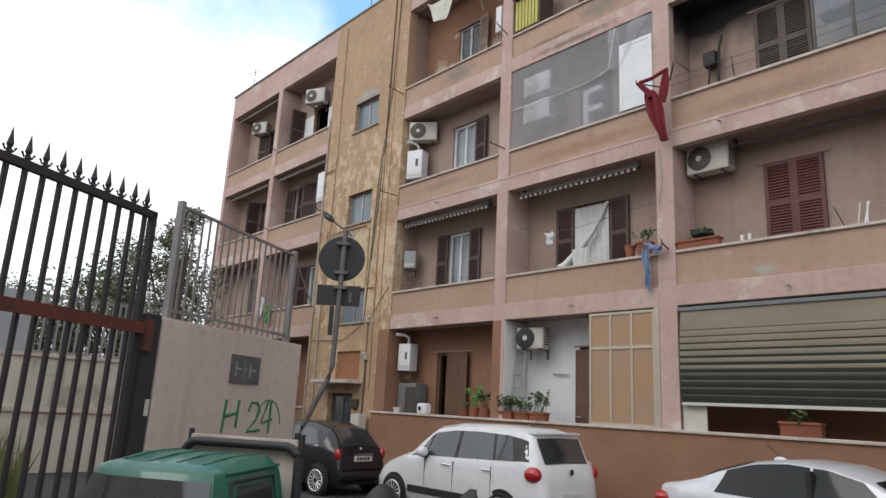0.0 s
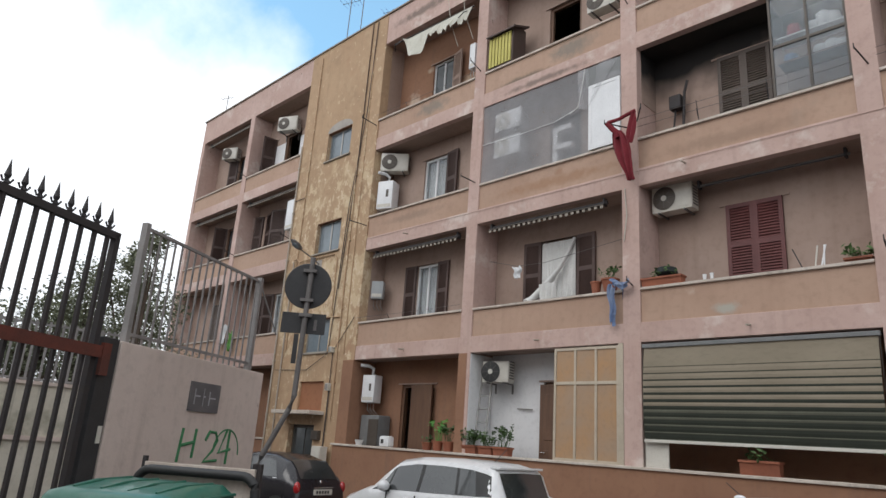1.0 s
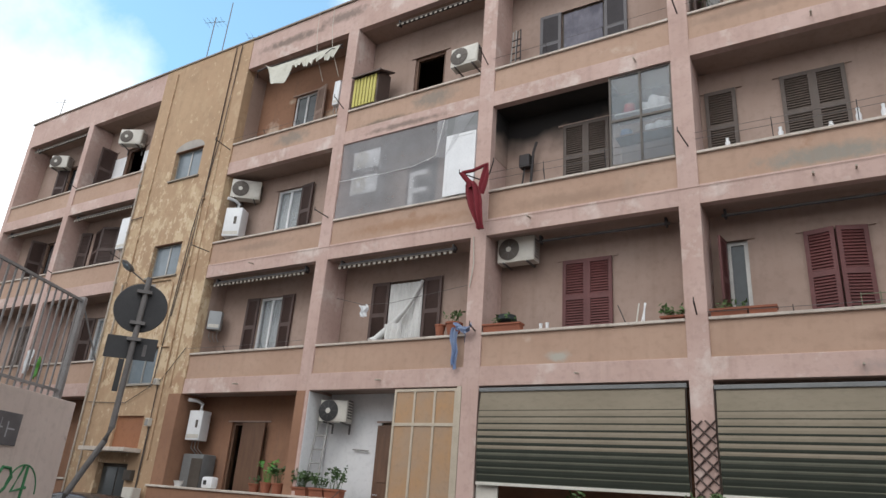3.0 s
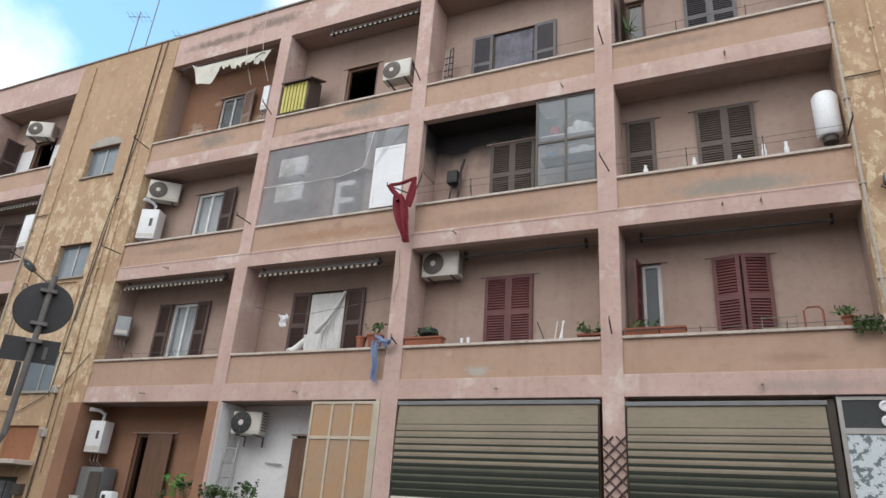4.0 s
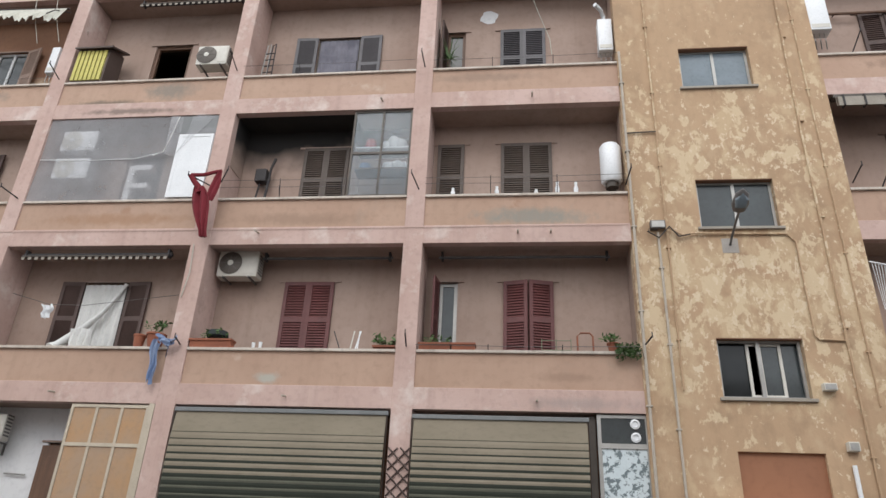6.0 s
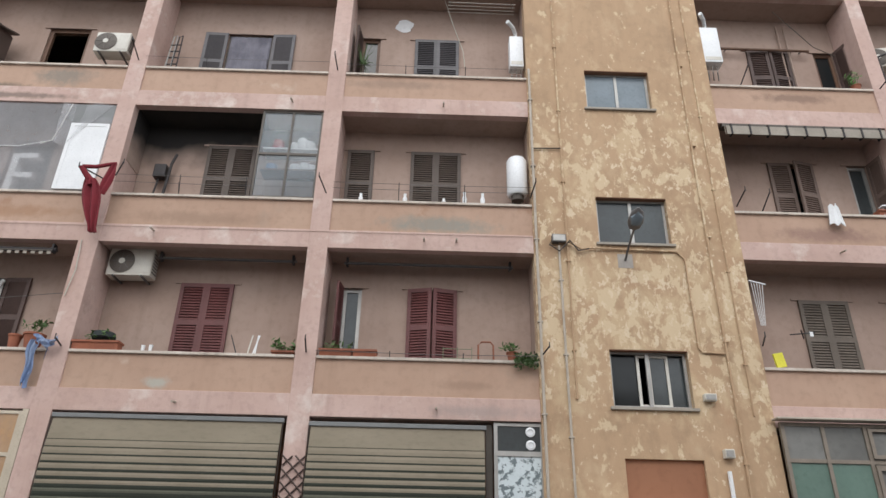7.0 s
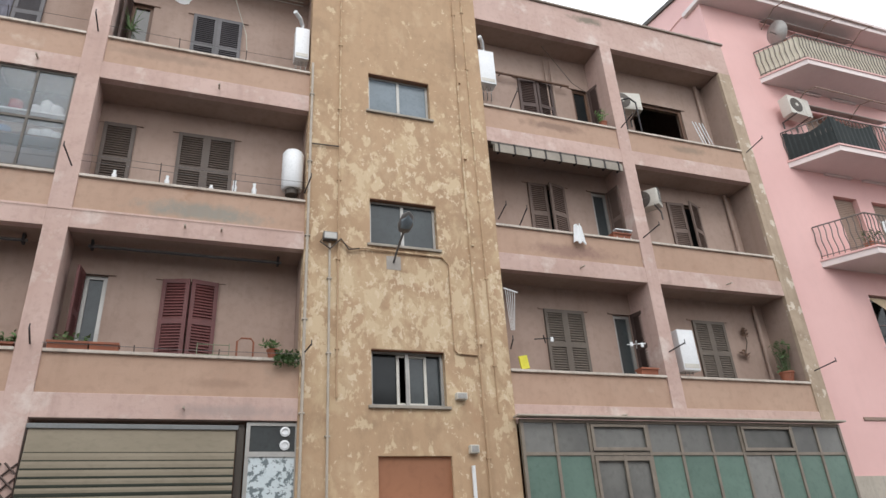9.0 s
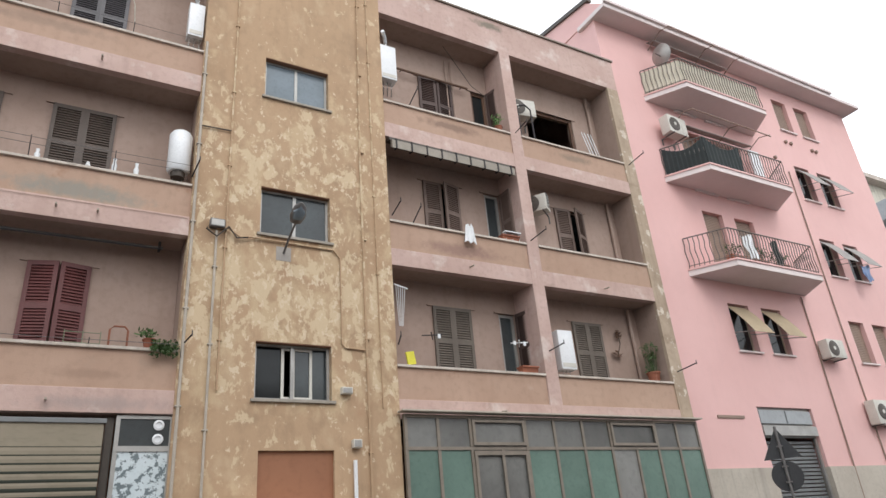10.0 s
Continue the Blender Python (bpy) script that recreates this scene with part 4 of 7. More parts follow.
for x0, x1, low, zt, k in r_wins:
    w = part("window", wall_holes(bmesh.new(), x0, x1, low, zt, RY + 0.16, RY + 0.22, [(x0 + 0.06, x1 - 0.06, low + 0.06, zt - 0.06)]), "alu_tan", rose)
    awn = (k == 0 and x0 < 20) or (k in (1, 2) and x0 > 20)
    if awn:
        part("pane", B(x0 + 0.05, x1 - 0.05, RY + 0.18, RY + 0.186, low + 0.05, zt - 0.05), "car_glass", w)
        cloth = "beige_awning" if x0 < 20 else "grey_awning"
        part("roller_awning", grid_sheet(bmesh.new(), lambda u, v, a=x0, b=x1, z=zt: (a + 0.03 + (b - a - 0.06) * u, RY + 0.06 - 0.66 * v, z - 0.06 - 0.95 * v + 0.06 * math.sin(v * 3.1)), 4, 8, 0.012), cloth, w, "sun blind tilted out from the window")
        part("awning_arm", T([(x0 + 0.04, RY + 0.1, low + 0.55), (x0 + 0.04, RY - 0.58, zt - 1.0)], 0.012), "alu", w)
        part("awning_arm", T([(x1 - 0.04, RY + 0.1, low + 0.55), (x1 - 0.04, RY - 0.58, zt - 1.0)], 0.012), "alu", w)
    else:
        n, prof = int((zt - low) / 0.06), []
        for i in range(n):
            z = low + 0.02 + i * (zt - low - 0.04) / n
            prof += [(RY + 0.13, z), (RY + 0.12, z + 0.025), (RY + 0.13, z + 0.05)]
        bm = prism(bmesh.new(), prof + [(RY + 0.15, zt - 0.02), (RY + 0.15, low + 0.02)], "x", x0 + 0.05, x1 - 0.05)
        part("roller_shutter", bm, "shutter_tan", w, "tan roller shutter let down")
    part("window_sill", B(x0 - 0.06, x1 + 0.06, RY - 0.07, RY + 0.16, low - 0.05, low, bevel=0.006), "pinkpale", w)


def rose_balcony(z, screen):
    x0, x1, front, wx0, wx1 = 16.0, 20.05, -0.78, 15.6, 20.75
    b = part("balcony", prism(bmesh.new(), [(wx0, RY), (x0 + 0.3, front), (x1, front), (wx1, RY)], "z", z, z + 0.16), "pinkpale", rose, "pale pink angular balcony slab")
    part("slab_edge", prism(bmesh.new(), [(wx0 - 0.03, RY), (x0 + 0.28, front - 0.03), (x1 + 0.02, front - 0.03), (wx1 + 0.03, RY)], "z", z + 0.16, z + 0.21), "pinkwall", b)
    pts = [(wx0 + 0.05, RY - 0.03), (x0 + 0.32, front + 0.05), (x1 - 0.02, front + 0.05), (wx1 - 0.05, RY - 0.03)]
    zt = z + 1.14
    part("handrail", T([(*p, zt) for p in pts], 0.02), "rail_grey", b)
    part("lower_rail", T([(*p, z + 0.3) for p in pts], 0.012), "rail_grey", b)
    rod, per = None, 0.125
    for (ax, ay), (bx, by) in zip(pts, pts[1:]):
        n = max(2, int(math.hypot(bx - ax, by - ay) / per))
        for i in range(n + 1):
            u = i / n
            if rod is None:
                rod = o = part("baluster", T([(0, 0, 0.21), (0.03, 0, 0.42), (-0.025, 0, 0.72), (0.018, 0, 0.95), (0, 0, 1.14)], 0.013, 4), "rail_grey", b)
            else:
                o = same(rod, b)
            o.matrix_basis = pose(ax + (bx - ax) * u, ay + (by - ay) * u, z)
    if screen:
        for n, ((ax, ay), (bx, by)) in enumerate(zip(pts, pts[1:])):
            if screen == "shade_cloth" and n == 2:
                continue
            if screen == "shade_cloth" and n == 1:
                bx = ax + (bx - ax) * 0.42
            bm = grid_sheet(bmesh.new(), lambda u, v: (ax + (bx - ax) * u, ay + (by - ay) * u + (-0.035 if screen == "shade_cloth" else 0.05) + 0.012 * math.sin(u * 60), z + 0.22 + (0.9 - (0.25 * math.sin(u * 3.1) if screen == "shade_cloth" else 0.03)) * v), 60, 3, 0.006)
            part("screen", bm, screen, b, "dark shade cloth on the railing" if screen == "shade_cloth" else "pale reed screen on the railing")
    return b


rose_balcony(8.07, None)
rose_balcony(11.08, "shade_cloth")
rose_balcony(14.03, "reed")
s = part("shopfront", wall_holes(bmesh.new(), 16.92, 19.25, 0.2, 4.53, RY + 0.1, RY + 0.16, [(17.0, 19.17, 0.3, 3.75)]), "alu", rose, "grey metal shopfront with a roller grille")
bm = bmesh.new()
for i in range(34):
    box(bm, 17.0, 19.17, RY + 0.2, RY + 0.22, 0.3 + i * 0.1, 0.37 + i * 0.1)
part("roller_grille", bm, "dim_metal", s)
for x in (16.98, 18.1):
    part("shutter_box", B(x, x + 1.06, RY + 0.02, RY + 0.1, 4.1, 4.45, bevel=0.01), "far_grey", s)
part("fascia", B(16.95, 19.22, RY - 0.02, RY + 0.1, 3.78, 4.04, bevel=0.01), "alu", s)
for x, top in ((20.35, 8.0), (22.05, 12.9)):
    part("downpipe", T([(x, RY - 0.03, 0), (x + 0.1, RY - 0.03, top)], 0.022), "shutter_tan", rose, "thin weathered pipe down the wall")
for x, z in ((22.6, 14.2), (22.9, 14.2), (24.15, 14.2), (24.4, 14.2), (21.6, 13.3)):
    part("wall_vent", lathe(bmesh.new(), [(0.05, 0), (0.07, 0.03), (0.06, 0.1), (0.01, 0.11)], (x, RY - 0.03, z), 10), "shutter_tan", rose, "small vent in the wall")

far = thing("far_apartment_building", "distant grey building with balconies past the rose block", "building", (44, 6, 0))
part("wall", B(-4, 10, 0, 10, 0, 19.5), "far_wall", far)
for z in (10.2, 13.4, 16.6):
    part("balcony", B(-4.6, -0.8, -1.2, 0, z, z + 1.1), "far_grey", far)
for z in (11.0, 14.2, 17.4):
    part("window", B(2, 3.2, -0.02, 0.1, z - 0.5, z + 1.0), "car_glass", far)
part("roof", B(-4.4, 10.4, -0.5, 10, 19.5, 19.8), "coping", far)

# ---- yard wall, railing and gate: they run along one line at an angle to the flats ----
LINE = 119.5  # degrees of the line's way
yard = thing("yard_wall", "weathered beige concrete wall with green graffiti and rain streaks", "wall", (-8.2, -8.2, 0), LINE)
WLEN, WTOP = 3.5, 2.85
part("wall_body", B(0, WLEN, -0.02, 0.23, 0, WTOP, bevel=0.012), "concrete", yard)
part("plaque", B(1.52, 2.26, -0.045, -0.018, 2.1, 2.52, bevel=0.004), "plaque", yard, "grey stone plaque with scrawled marks")
for i, (x, z, w, h) in enumerate(((1.62, 2.2, 0.14, 0.22), (1.84, 2.18, 0.05, 0.26), (1.98, 2.2, 0.17, 0.2))):
    part("scrawl", B(x, x + w * 0.14, -0.049, -0.0455, z, z + h), "chalk", yard)
    part("scrawl", B(x, x + w, -0.049, -0.0455, z + h * 0.5, z + h * 0.5 + 0.02), "chalk", yard)
gr = [[(0.0, 0), (0.05, 0.5)], [(0.33, 0.06), (0.36, 0.5)], [(0.02, 0.24), (0.34, 0.3)],
      [(0.62, 0.33), (0.7, 0.47), (0.86, 0.46), (0.93, 0.33), (0.84, 0.18), (0.62, 0.0), (0.97, 0.02)],
      [(1.16, 0.5), (0.99, 0.14), (1.3, 0.2)], [(1.24, 0.5), (1.22, -0.04)]]
for st in gr:
    part("graffito", T([(1.47 + u * 1.0, -0.022, 1.4 + v * 0.92) for u, v in st], 0.024, 6), "paint_green", yard, "green sprayed letters")
arc = [(2.66 + 0.36 * math.cos(q), -0.021, 1.5 + 0.38 * math.sin(q)) for q in (0.1 * i for i in range(0, 30))]
part("graffito", T(arc, 0.012, 6), "paint_green", yard)

rail = thing("yard_railing", "grey steel railing of flat bars on the yard wall", "railing", (-8.2, -8.2, WTOP), LINE)
for x in (0.12, 3.1):
    part("post", B(x, x + 0.075, 0.04, 0.13, 0, 1.6), "rail_pale", rail)
for z in (0.1, 1.52):
    part("crossbar", B(0.21, 3.1, 0.07, 0.11, z, z + 0.04), "rail_pale", rail)
first = part("bar", B(0, 0.034, 0, 0.014, 0.02, 1.53), "rail_pale", rail)
first.matrix_basis = pose(0.3, 0.08, 0)
for i in range(1, 18):
    same(first, rail, pose(0.3 + i * 0.16, 0.08, 0))
part("stay", T([(3.15, 0.1, 1.55), (3.95, 0.1, 0.75)], 0.014), "rail_pale", rail)

gate = thing("iron_gate", "tall dark iron gate with spear tips and a rusty red bar", "gate", (-8.2, -8.2, 0), LINE)
GT = 4.11
part("gate_post", B(-0.3, -0.03, -0.02, 0.2, 0, 2.86, bevel=0.01), "sign_back", gate, "broad dark steel gate post")
part("post_plate", B(-0.12, -0.06, -0.035, -0.021, 1.62, 1.82), "ivory", gate)
part("end_bar", B(-0.43, -0.35, 0.0, 0.08, 0.3, GT), "iron", gate)
part("top_rail", B(-6.2, -0.35, 0.0, 0.08, GT - 0.06, GT + 0.03), "iron", gate)
part("middle_rail", B(-6.2, -0.24, -0.05, -0.01, 2.6, 2.74), "rust", gate, "rusty red crossbar")
part("hinge", B(-0.33, -0.2, -0.07, -0.02, 2.4, 2.78), "rust", gate)
bar = part("bar", B(-0.022, 0.022, -0.022, 0.022, 0.15, GT), "iron", gate)
bm = bmesh.new()
lathe(bm, [(0.02, 0), (0.032, 0.05), (0.015, 0.08), (0.036, 0.13), (0.018, 0.22), (0.003, 0.31)], seg=8)
tip = part("spear_tip", bm, "iron", gate)
prong = part("prong", T([(-0.075, 0, 0.11), (-0.045, 0, 0.06), (0, 0, 0.1), (0.045, 0, 0.06), (0.075, 0, 0.11)], 0.012, 6), "iron", gate)
for i in range(26):
    m = pose(-0.53 - i * 0.212, 0.035, 0)
    for ob, z in ((bar, 0), (tip, GT), (prong, GT)):
        o = ob if i == 0 else same(ob, gate)
        o.matrix_basis = m @ pose(0, 0, z)

# ---- behind the gate ----
far_wall = thing("boundary_wall", "stained concrete boundary wall across the yard", "wall", (-17.5, -16, 0), 90)
part("wall_body", B(-4, 11.2, 0, 0.25, 0, 2.6), "far_wall", far_wall)
part("ledge", B(-4, 11.2, -0.06, 0.0, 1.35, 1.45), "concrete", far_wall)
part("sheeting", B(-4, 8.2, 0.05, 0.12, 2.6, 4.1), "far_grey", far_wall, "grey sheeting fixed on top")
part("coping", B(-4, 11.2, -0.05, 0.3, 2.6, 2.68), "concrete", far_wall)
far_rail = thing("boundary_railing", "grey steel railing on the boundary wall", "railing", (-17.5, -16, 2.6), 90)
part("crossbar", B(8.2, 11.2, 0.1, 0.14, 1.4, 1.45), "rail_pale", far_rail)
part("crossbar", B(8.2, 11.2, 0.1, 0.14, 0.1, 0.15), "rail_pale", far_rail)
first = part("bar", B(-0.025, 0.025, 0.1, 0.13, 0.08, 1.5), "rail_pale", far_rail)
for i in range(20):
    o = first if i == 0 else same(first, far_rail)
    o.matrix_basis = pose(8.25 + i * 0.15, 0, 0)

rng = random.Random(7)


def leaves(bm, c, rad, n, size, r):
    """n small leaf blades scattered through an uneven clump."""
    for _ in range(n):
        d = Vector((r.gauss(0, 1), r.gauss(0, 1), r.gauss(0, 1))).normalized() * (r.random() ** 0.45)
        p = Vector(c) + Vector((d.x * rad[0], d.y * rad[1], d.z * rad[2]))
        a = Vector((r.gauss(0, 1), r.gauss(0, 1), r.gauss(0, 0.7))).normalized()
        b = a.orthogonal().normalized()
        s = size * r.uniform(0.6, 1.3)
        bm.faces.new([bm.verts.new(p + v) for v in (-a * s, b * s * 0.42, a * s, -b * s * 0.42)])


def tree(x, y, height, spread, seed, dense=1.0, label="leafy tree behind the yard"):
    r = random.Random(seed)
    t = thing("tree", label, "tree", (x, y, 0), group="trees in the yard")
    bm = T([(0, 0, 0), (0.1, 0.05, height * 0.25), (0.02, -0.1, height * 0.5), (0.1, 0, height * 0.8)], 0.16, 8, 0.05)
    crown = bmesh.new()
    for i in range(int(16 * dense)):
        a, q = r.uniform(0, 6.28), r.uniform(0.42, 1.0)
        reach = spread * r.uniform(0.3, 1.0) * (1.15 - 0.5 * abs(q - 0.65))
        tip_at = (math.cos(a) * reach, math.sin(a) * reach, height * q)
        tube(bm, [(0.05, 0, height * 0.4 * q + height * 0.12), (tip_at[0] * 0.5, tip_at[1] * 0.5, height * q * 0.8), tip_at], 0.05, 6, 0.012)
        for j in range(4):
            c = tuple(tip_at[n] + r.gauss(0, spread * 0.22) for n in range(3))
            leaves(crown, c, (spread * 0.42, spread * 0.42, spread * 0.34), int(115 * dense), 0.066, r)
    part("trunk", bm, "bark", t, smooth=True)
    part("crown", crown, "leaf_far", t)
    return t


tree(-23.6, -8.4, 4.3, 1.7, 3)
tree(-23.0, -6.9, 4.6, 1.7, 4)
tree(-22.8, -5.6, 5.5, 1.8, 5)
tree(-22.4, -4.4, 6.2, 1.8, 8)
tree(-22.1, -3.2, 6.5, 1.5, 7)
tree(-19.1, -3.95, 6.9, 0.8, 6, 0.75, "tall thin tree close by the flats")
bm = bmesh.new()
for i in range(5200):
    x, y = rng.uniform(-17.3, -12.5), rng.uniform(-17, -8.5)
    h, a = rng.uniform(0.4, 1.3), rng.uniform(0, 6.28)
    d = Vector((math.cos(a), math.sin(a), 0)) * 0.025
    lean = Vector((rng.gauss(0, 0.15), rng.gauss(0, 0.15), h))
    p = Vector((x, y, -0.01))
    bm.faces.new([bm.verts.new(v) for v in (p - d, p + d, p + lean * 0.6 + d * 0.6, p + lean, p + lean * 0.6 - d * 0.6)])
part("tall_grass", bm, "grass", None, "overgrown tall grass in the yard", kind="stuff")


# ---- things in and on the loggias ----
def ac_unit(x, y, z, turn=0.0, label="white air-conditioning unit on a wall bracket", w=0.82, h=0.56, d=0.3, grille="alu_dark", body="ivory"):
    """Its front faces -y at turn 0; (x, y, z) is the middle of its foot."""
    t = thing("air_conditioner", label, "air conditioner", (x, y, z), turn, "air conditioners on the flats")
    part("body", B(-w / 2, w / 2, -d / 2, d / 2, 0, h, bevel=0.025), body, t, smooth=True)
    g = bmesh.new()
    lathe(g, [(0.23, 0), (0.235, 0.012), (0.2, 0.02), (0.03, 0.024)], seg=24)
    bmesh.ops.rotate(g, verts=g.verts[:], cent=(0, 0, 0), matrix=Matrix.Rotation(radians(90), 3, "X"))
    bmesh.ops.translate(g, verts=g.verts[:], vec=(-w * 0.18, -d / 2, h / 2))
    fan = part("fan_grille", g, grille, t, "dark round fan grille", smooth=True)
    for i in range(4):
        a = math.pi * i / 4
        part("grille_bar", T([(-w * 0.18 - 0.21 * math.cos(a), -d / 2 - 0.028, h / 2 - 0.21 * math.sin(a)), (-w * 0.18 + 0.21 * math.cos(a), -d / 2 - 0.028, h / 2 + 0.21 * math.sin(a))], 0.003, 5), "galv", fan)
    hub = lathe(bmesh.new(), [(0.06, 0), (0.055, 0.012), (0.01, 0.014)], seg=14)
    bmesh.ops.rotate(hub, verts=hub.verts[:], cent=(0, 0, 0), matrix=Matrix.Rotation(radians(90), 3, "X"))
    bmesh.ops.translate(hub, verts=hub.verts[:], vec=(-w * 0.18, -d / 2 - 0.022, h / 2))
    part("hub", hub, body, fan)
    s = bmesh.new()
    for i in range(7):
        box(s, w / 2 - 0.02, w / 2 + 0.006, -d * 0.35, d * 0.35, 0.08 + i * 0.06, 0.11 + i * 0.06)
    part("side_louvre", s, "galv", t)
    part("panel", B(w * 0.2, w * 0.46, -d / 2 - 0.008, -d / 2, 0.06, h - 0.06, bevel=0.004), body, t)
    for a in (-w * 0.32, w * 0.32):
        part("bracket", prism(bmesh.new(), [(-d / 2 - 0.02, 0), (0.32, 0), (0.32, -0.22), (0.29, -0.22), (0.29, -0.03), (-d / 2 - 0.02, -0.03)], "x", a - 0.015, a + 0.015), "galv", t)
    return t


ac_unit(-5.08, 0.5, 6.5, 0, "white air-conditioning unit with a dark round fan")
ac_unit(-6.42, 0.12, 11.48, 0, "white air-conditioning unit standing over the parapet", 0.72, 0.52)
ac_unit(-13.62, 0.42, 9.42, 38, "air-conditioning unit high in the loggia corner")
ac_unit(-9.3, 0.38, 3.28, 12, "yellowed air-conditioning unit on the white wall", 0.66, 0.46, 0.3, "black")
ac_unit(-19.95, 0.4, 12.62, 25, "air-conditioning unit over a dark window")
ac_unit(-24.3, 0.42, 12.62, 25, "air-conditioning unit beside the shutters", 0.7, 0.5)
ac_unit(10.62, 0.42, 12.05, -10, "air-conditioning unit in the top loggia", 0.8, 0.52)
ac_unit(10.7, 0.45, 9.2, -55, "small air-conditioning unit on the loggia's side", 0.6, 0.45)
ac_unit(16.15, -0.04, 12.62, 4, "white air-conditioning unit under the balcony", 0.85, 0.62, 0.32)
ac_unit(20.85, 0.08, 6.0, 0, "white air-conditioning unit on the rose wall")
ac_unit(22.3, 0.08, 4.1, 0, "large white air-conditioning unit over the footway", 1.0, 0.7)
ac_unit(23.7, 0.08, 4.0, 0, "large white air-conditioning unit over the footway", 1.0, 0.7)


def boiler(x, y, z, w, h, d, turn=0.0, label="white wall-hung gas boiler", flue=True, window_at=True, case="white"):
    t = thing("gas_boiler", label, "boiler", (x, y, z), turn, "boilers in the loggias")
    part("case", B(-w / 2, w / 2, -d / 2, d / 2, 0, h, bevel=0.02), case, t, smooth=True)
    if window_at:
        part("inspection_panel", B(w * 0.08, w * 0.24, -d / 2 - 0.006, -d / 2 + 0.002, h * 0.42, h * 0.68), "alu_dark", t)
    part("control_strip", B(-w / 2 + 0.03, w / 2 - 0.03, -d / 2 - 0.006, -d / 2 + 0.002, 0.05, 0.14), "ivory", t)
    if flue:
        part("flue", T([(0, 0, h - 0.02), (0, 0, h + 0.18), (-0.06, -0.12, h + 0.24), (-0.2, -0.3, h + 0.24)], 0.045, 10), "white", t, smooth=True)
    for a in (-0.1, 0.0, 0.1):
        part("pipe", T([(a, 0, 0.01), (a, 0, -0.18), (a + 0.05, d / 2 - 0.02, -0.3)], 0.012), "alu", t)
    return t


boiler(-13.75, 0.35, 8.25, 0.5, 0.85, 0.38, 20, "white gas boiler cabinet standing behind the parapet")
boiler(-13.72, 0.4, 2.82, 0.42, 0.72, 0.32, 10, "white gas boiler over a covered appliance")
boiler(2.26, 0.18, 11.5, 0.3, 0.85, 0.25, 0, "slim white gas boiler at the loggia's end", True, False)
boiler(6.53, 0.1, 11.72, 0.4, 0.98, 0.28, 0, "white gas boiler hung beside the stair tower", True, False)
boiler(-18.6, 0.2, 8.5, 0.45, 1.05, 0.2, 0, "tall white cabinet at the loggia's end", False, False)
boiler(10.62, 0.22, 5.12, 0.42, 0.9, 0.28, 0, "white meter cabinet in the loggia", False, False)
boiler(-13.88, 0.42, 5.66, 0.34, 0.5, 0.22, 35, "pale grey meter box in the loggia corner", False, False, "far_grey")
boiler(-18.28, 0.25, 11.9, 0.2, 0.6, 0.18, 0, "narrow white box at the loggia's end", False, False)
boiler(-10.4, 0.15, 11.5, 0.2, 0.75, 0.2, 0, "narrow white box under the torn awning", False, False)
tank = thing("water_heater", "white upright cylinder water heater on the parapet", "water heater", (2.2, 0.2, PT[2] + 0.3))
part("drum", lathe(bmesh.new(), [(0.02, 0), (0.17, 0.01), (0.205, 0.06), (0.205, 0.8), (0.17, 0.86), (0.02, 0.88)], seg=28), "white", tank, smooth=True)
part("base_ring", lathe(bmesh.new(), [(0.12, -0.1), (0.13, 0.02)], seg=18), "alu_dark", tank)
part("wall_rail", B(-0.05, 0.05, 0.18, 0.56, 0.3, 0.36), "alu_dark", tank)
for a in (-0.08, 0.08):
    part("pipe", T([(a, 0, 0), (a, 0.05, -0.2), (a, 0.3, -0.3)], 0.012), "alu", tank)


# rolled awnings with fringed valances under the beams
def rolled_awning(x0, x1, z, y, label, teeth=True):
    t = thing("rolled_awning", label, "awning", (x0, y, z), 0, "rolled awnings on the flats")
    w = x1 - x0
    part("roller", T([(0, 0, 0), (w, 0, 0)], 0.045 if teeth else 0.028, 10), "iron" if teeth else "galv", t)
    part("front_bar", T([(0.03, -0.1, -0.06), (w - 0.03, -0.1, -0.06)], 0.018 if teeth else 0.012), "alu_dark" if teeth else "iron", t)
    if teeth:
        n = int(w / 0.14)
        bm = bmesh.new()
        for i in range(n):
            a = i * w / n
            box(bm, a + 0.03, a + 0.1, -0.106, -0.098, -0.13, -0.07)
        part("valance", bm, "slat_brown", t, "pale fringe of the rolled awning", kind="stuff")
    for a in (0.06, w - 0.06):
        part("bracket", B(a - 0.02, a + 0.02, -0.06, 0.06, -0.06, 0.1), "iron", t)
    return t


rolled_awning(-13.75, -10.5, 6.86, 0.12, "rolled awning with a pale fringe")
rolled_awning(-9.5, -6.35, 6.86, 0.12, "rolled awning with a pale fringe")
rolled_awning(-8.6, -6.0, 13.5, 0.12, "rolled awning with a pale fringe")
rolled_awning(-25.7, -22.15, 13.5, 0.12, "rolled awning with a pale fringe")
rolled_awning(-25.7, -22.15, 9.95, 0.12, "rolled awning with a pale fringe")
rolled_awning(-21.5, -18.3, 9.95, 0.12, "rolled awning with a pale fringe")
rolled_awning(-1.1, 2.1, 6.9, 0.42, "dark rolled awning under the beam", False)
rolled_awning(-4.6, -2.0, 6.9, 0.42, "dark rolled awning under the beam", False)
aw = thing("striped_awning", "half-rolled awning of grey-brown and dark strips", "awning", (6.42, 0.0, 9.98))
part("box", B(0, 3.28, -0.06, 0.1, 0.02, 0.1, bevel=0.01), "alu_dark", aw)
for i in range(3):
    part("slat", B(0.02, 3.26, -0.1 - 0.035 * i, -0.075 - 0.035 * i, -0.2 - 0.02 * i, 0.0 - 0.02 * i), "slat_brown" if i != 1 else "hood", aw)
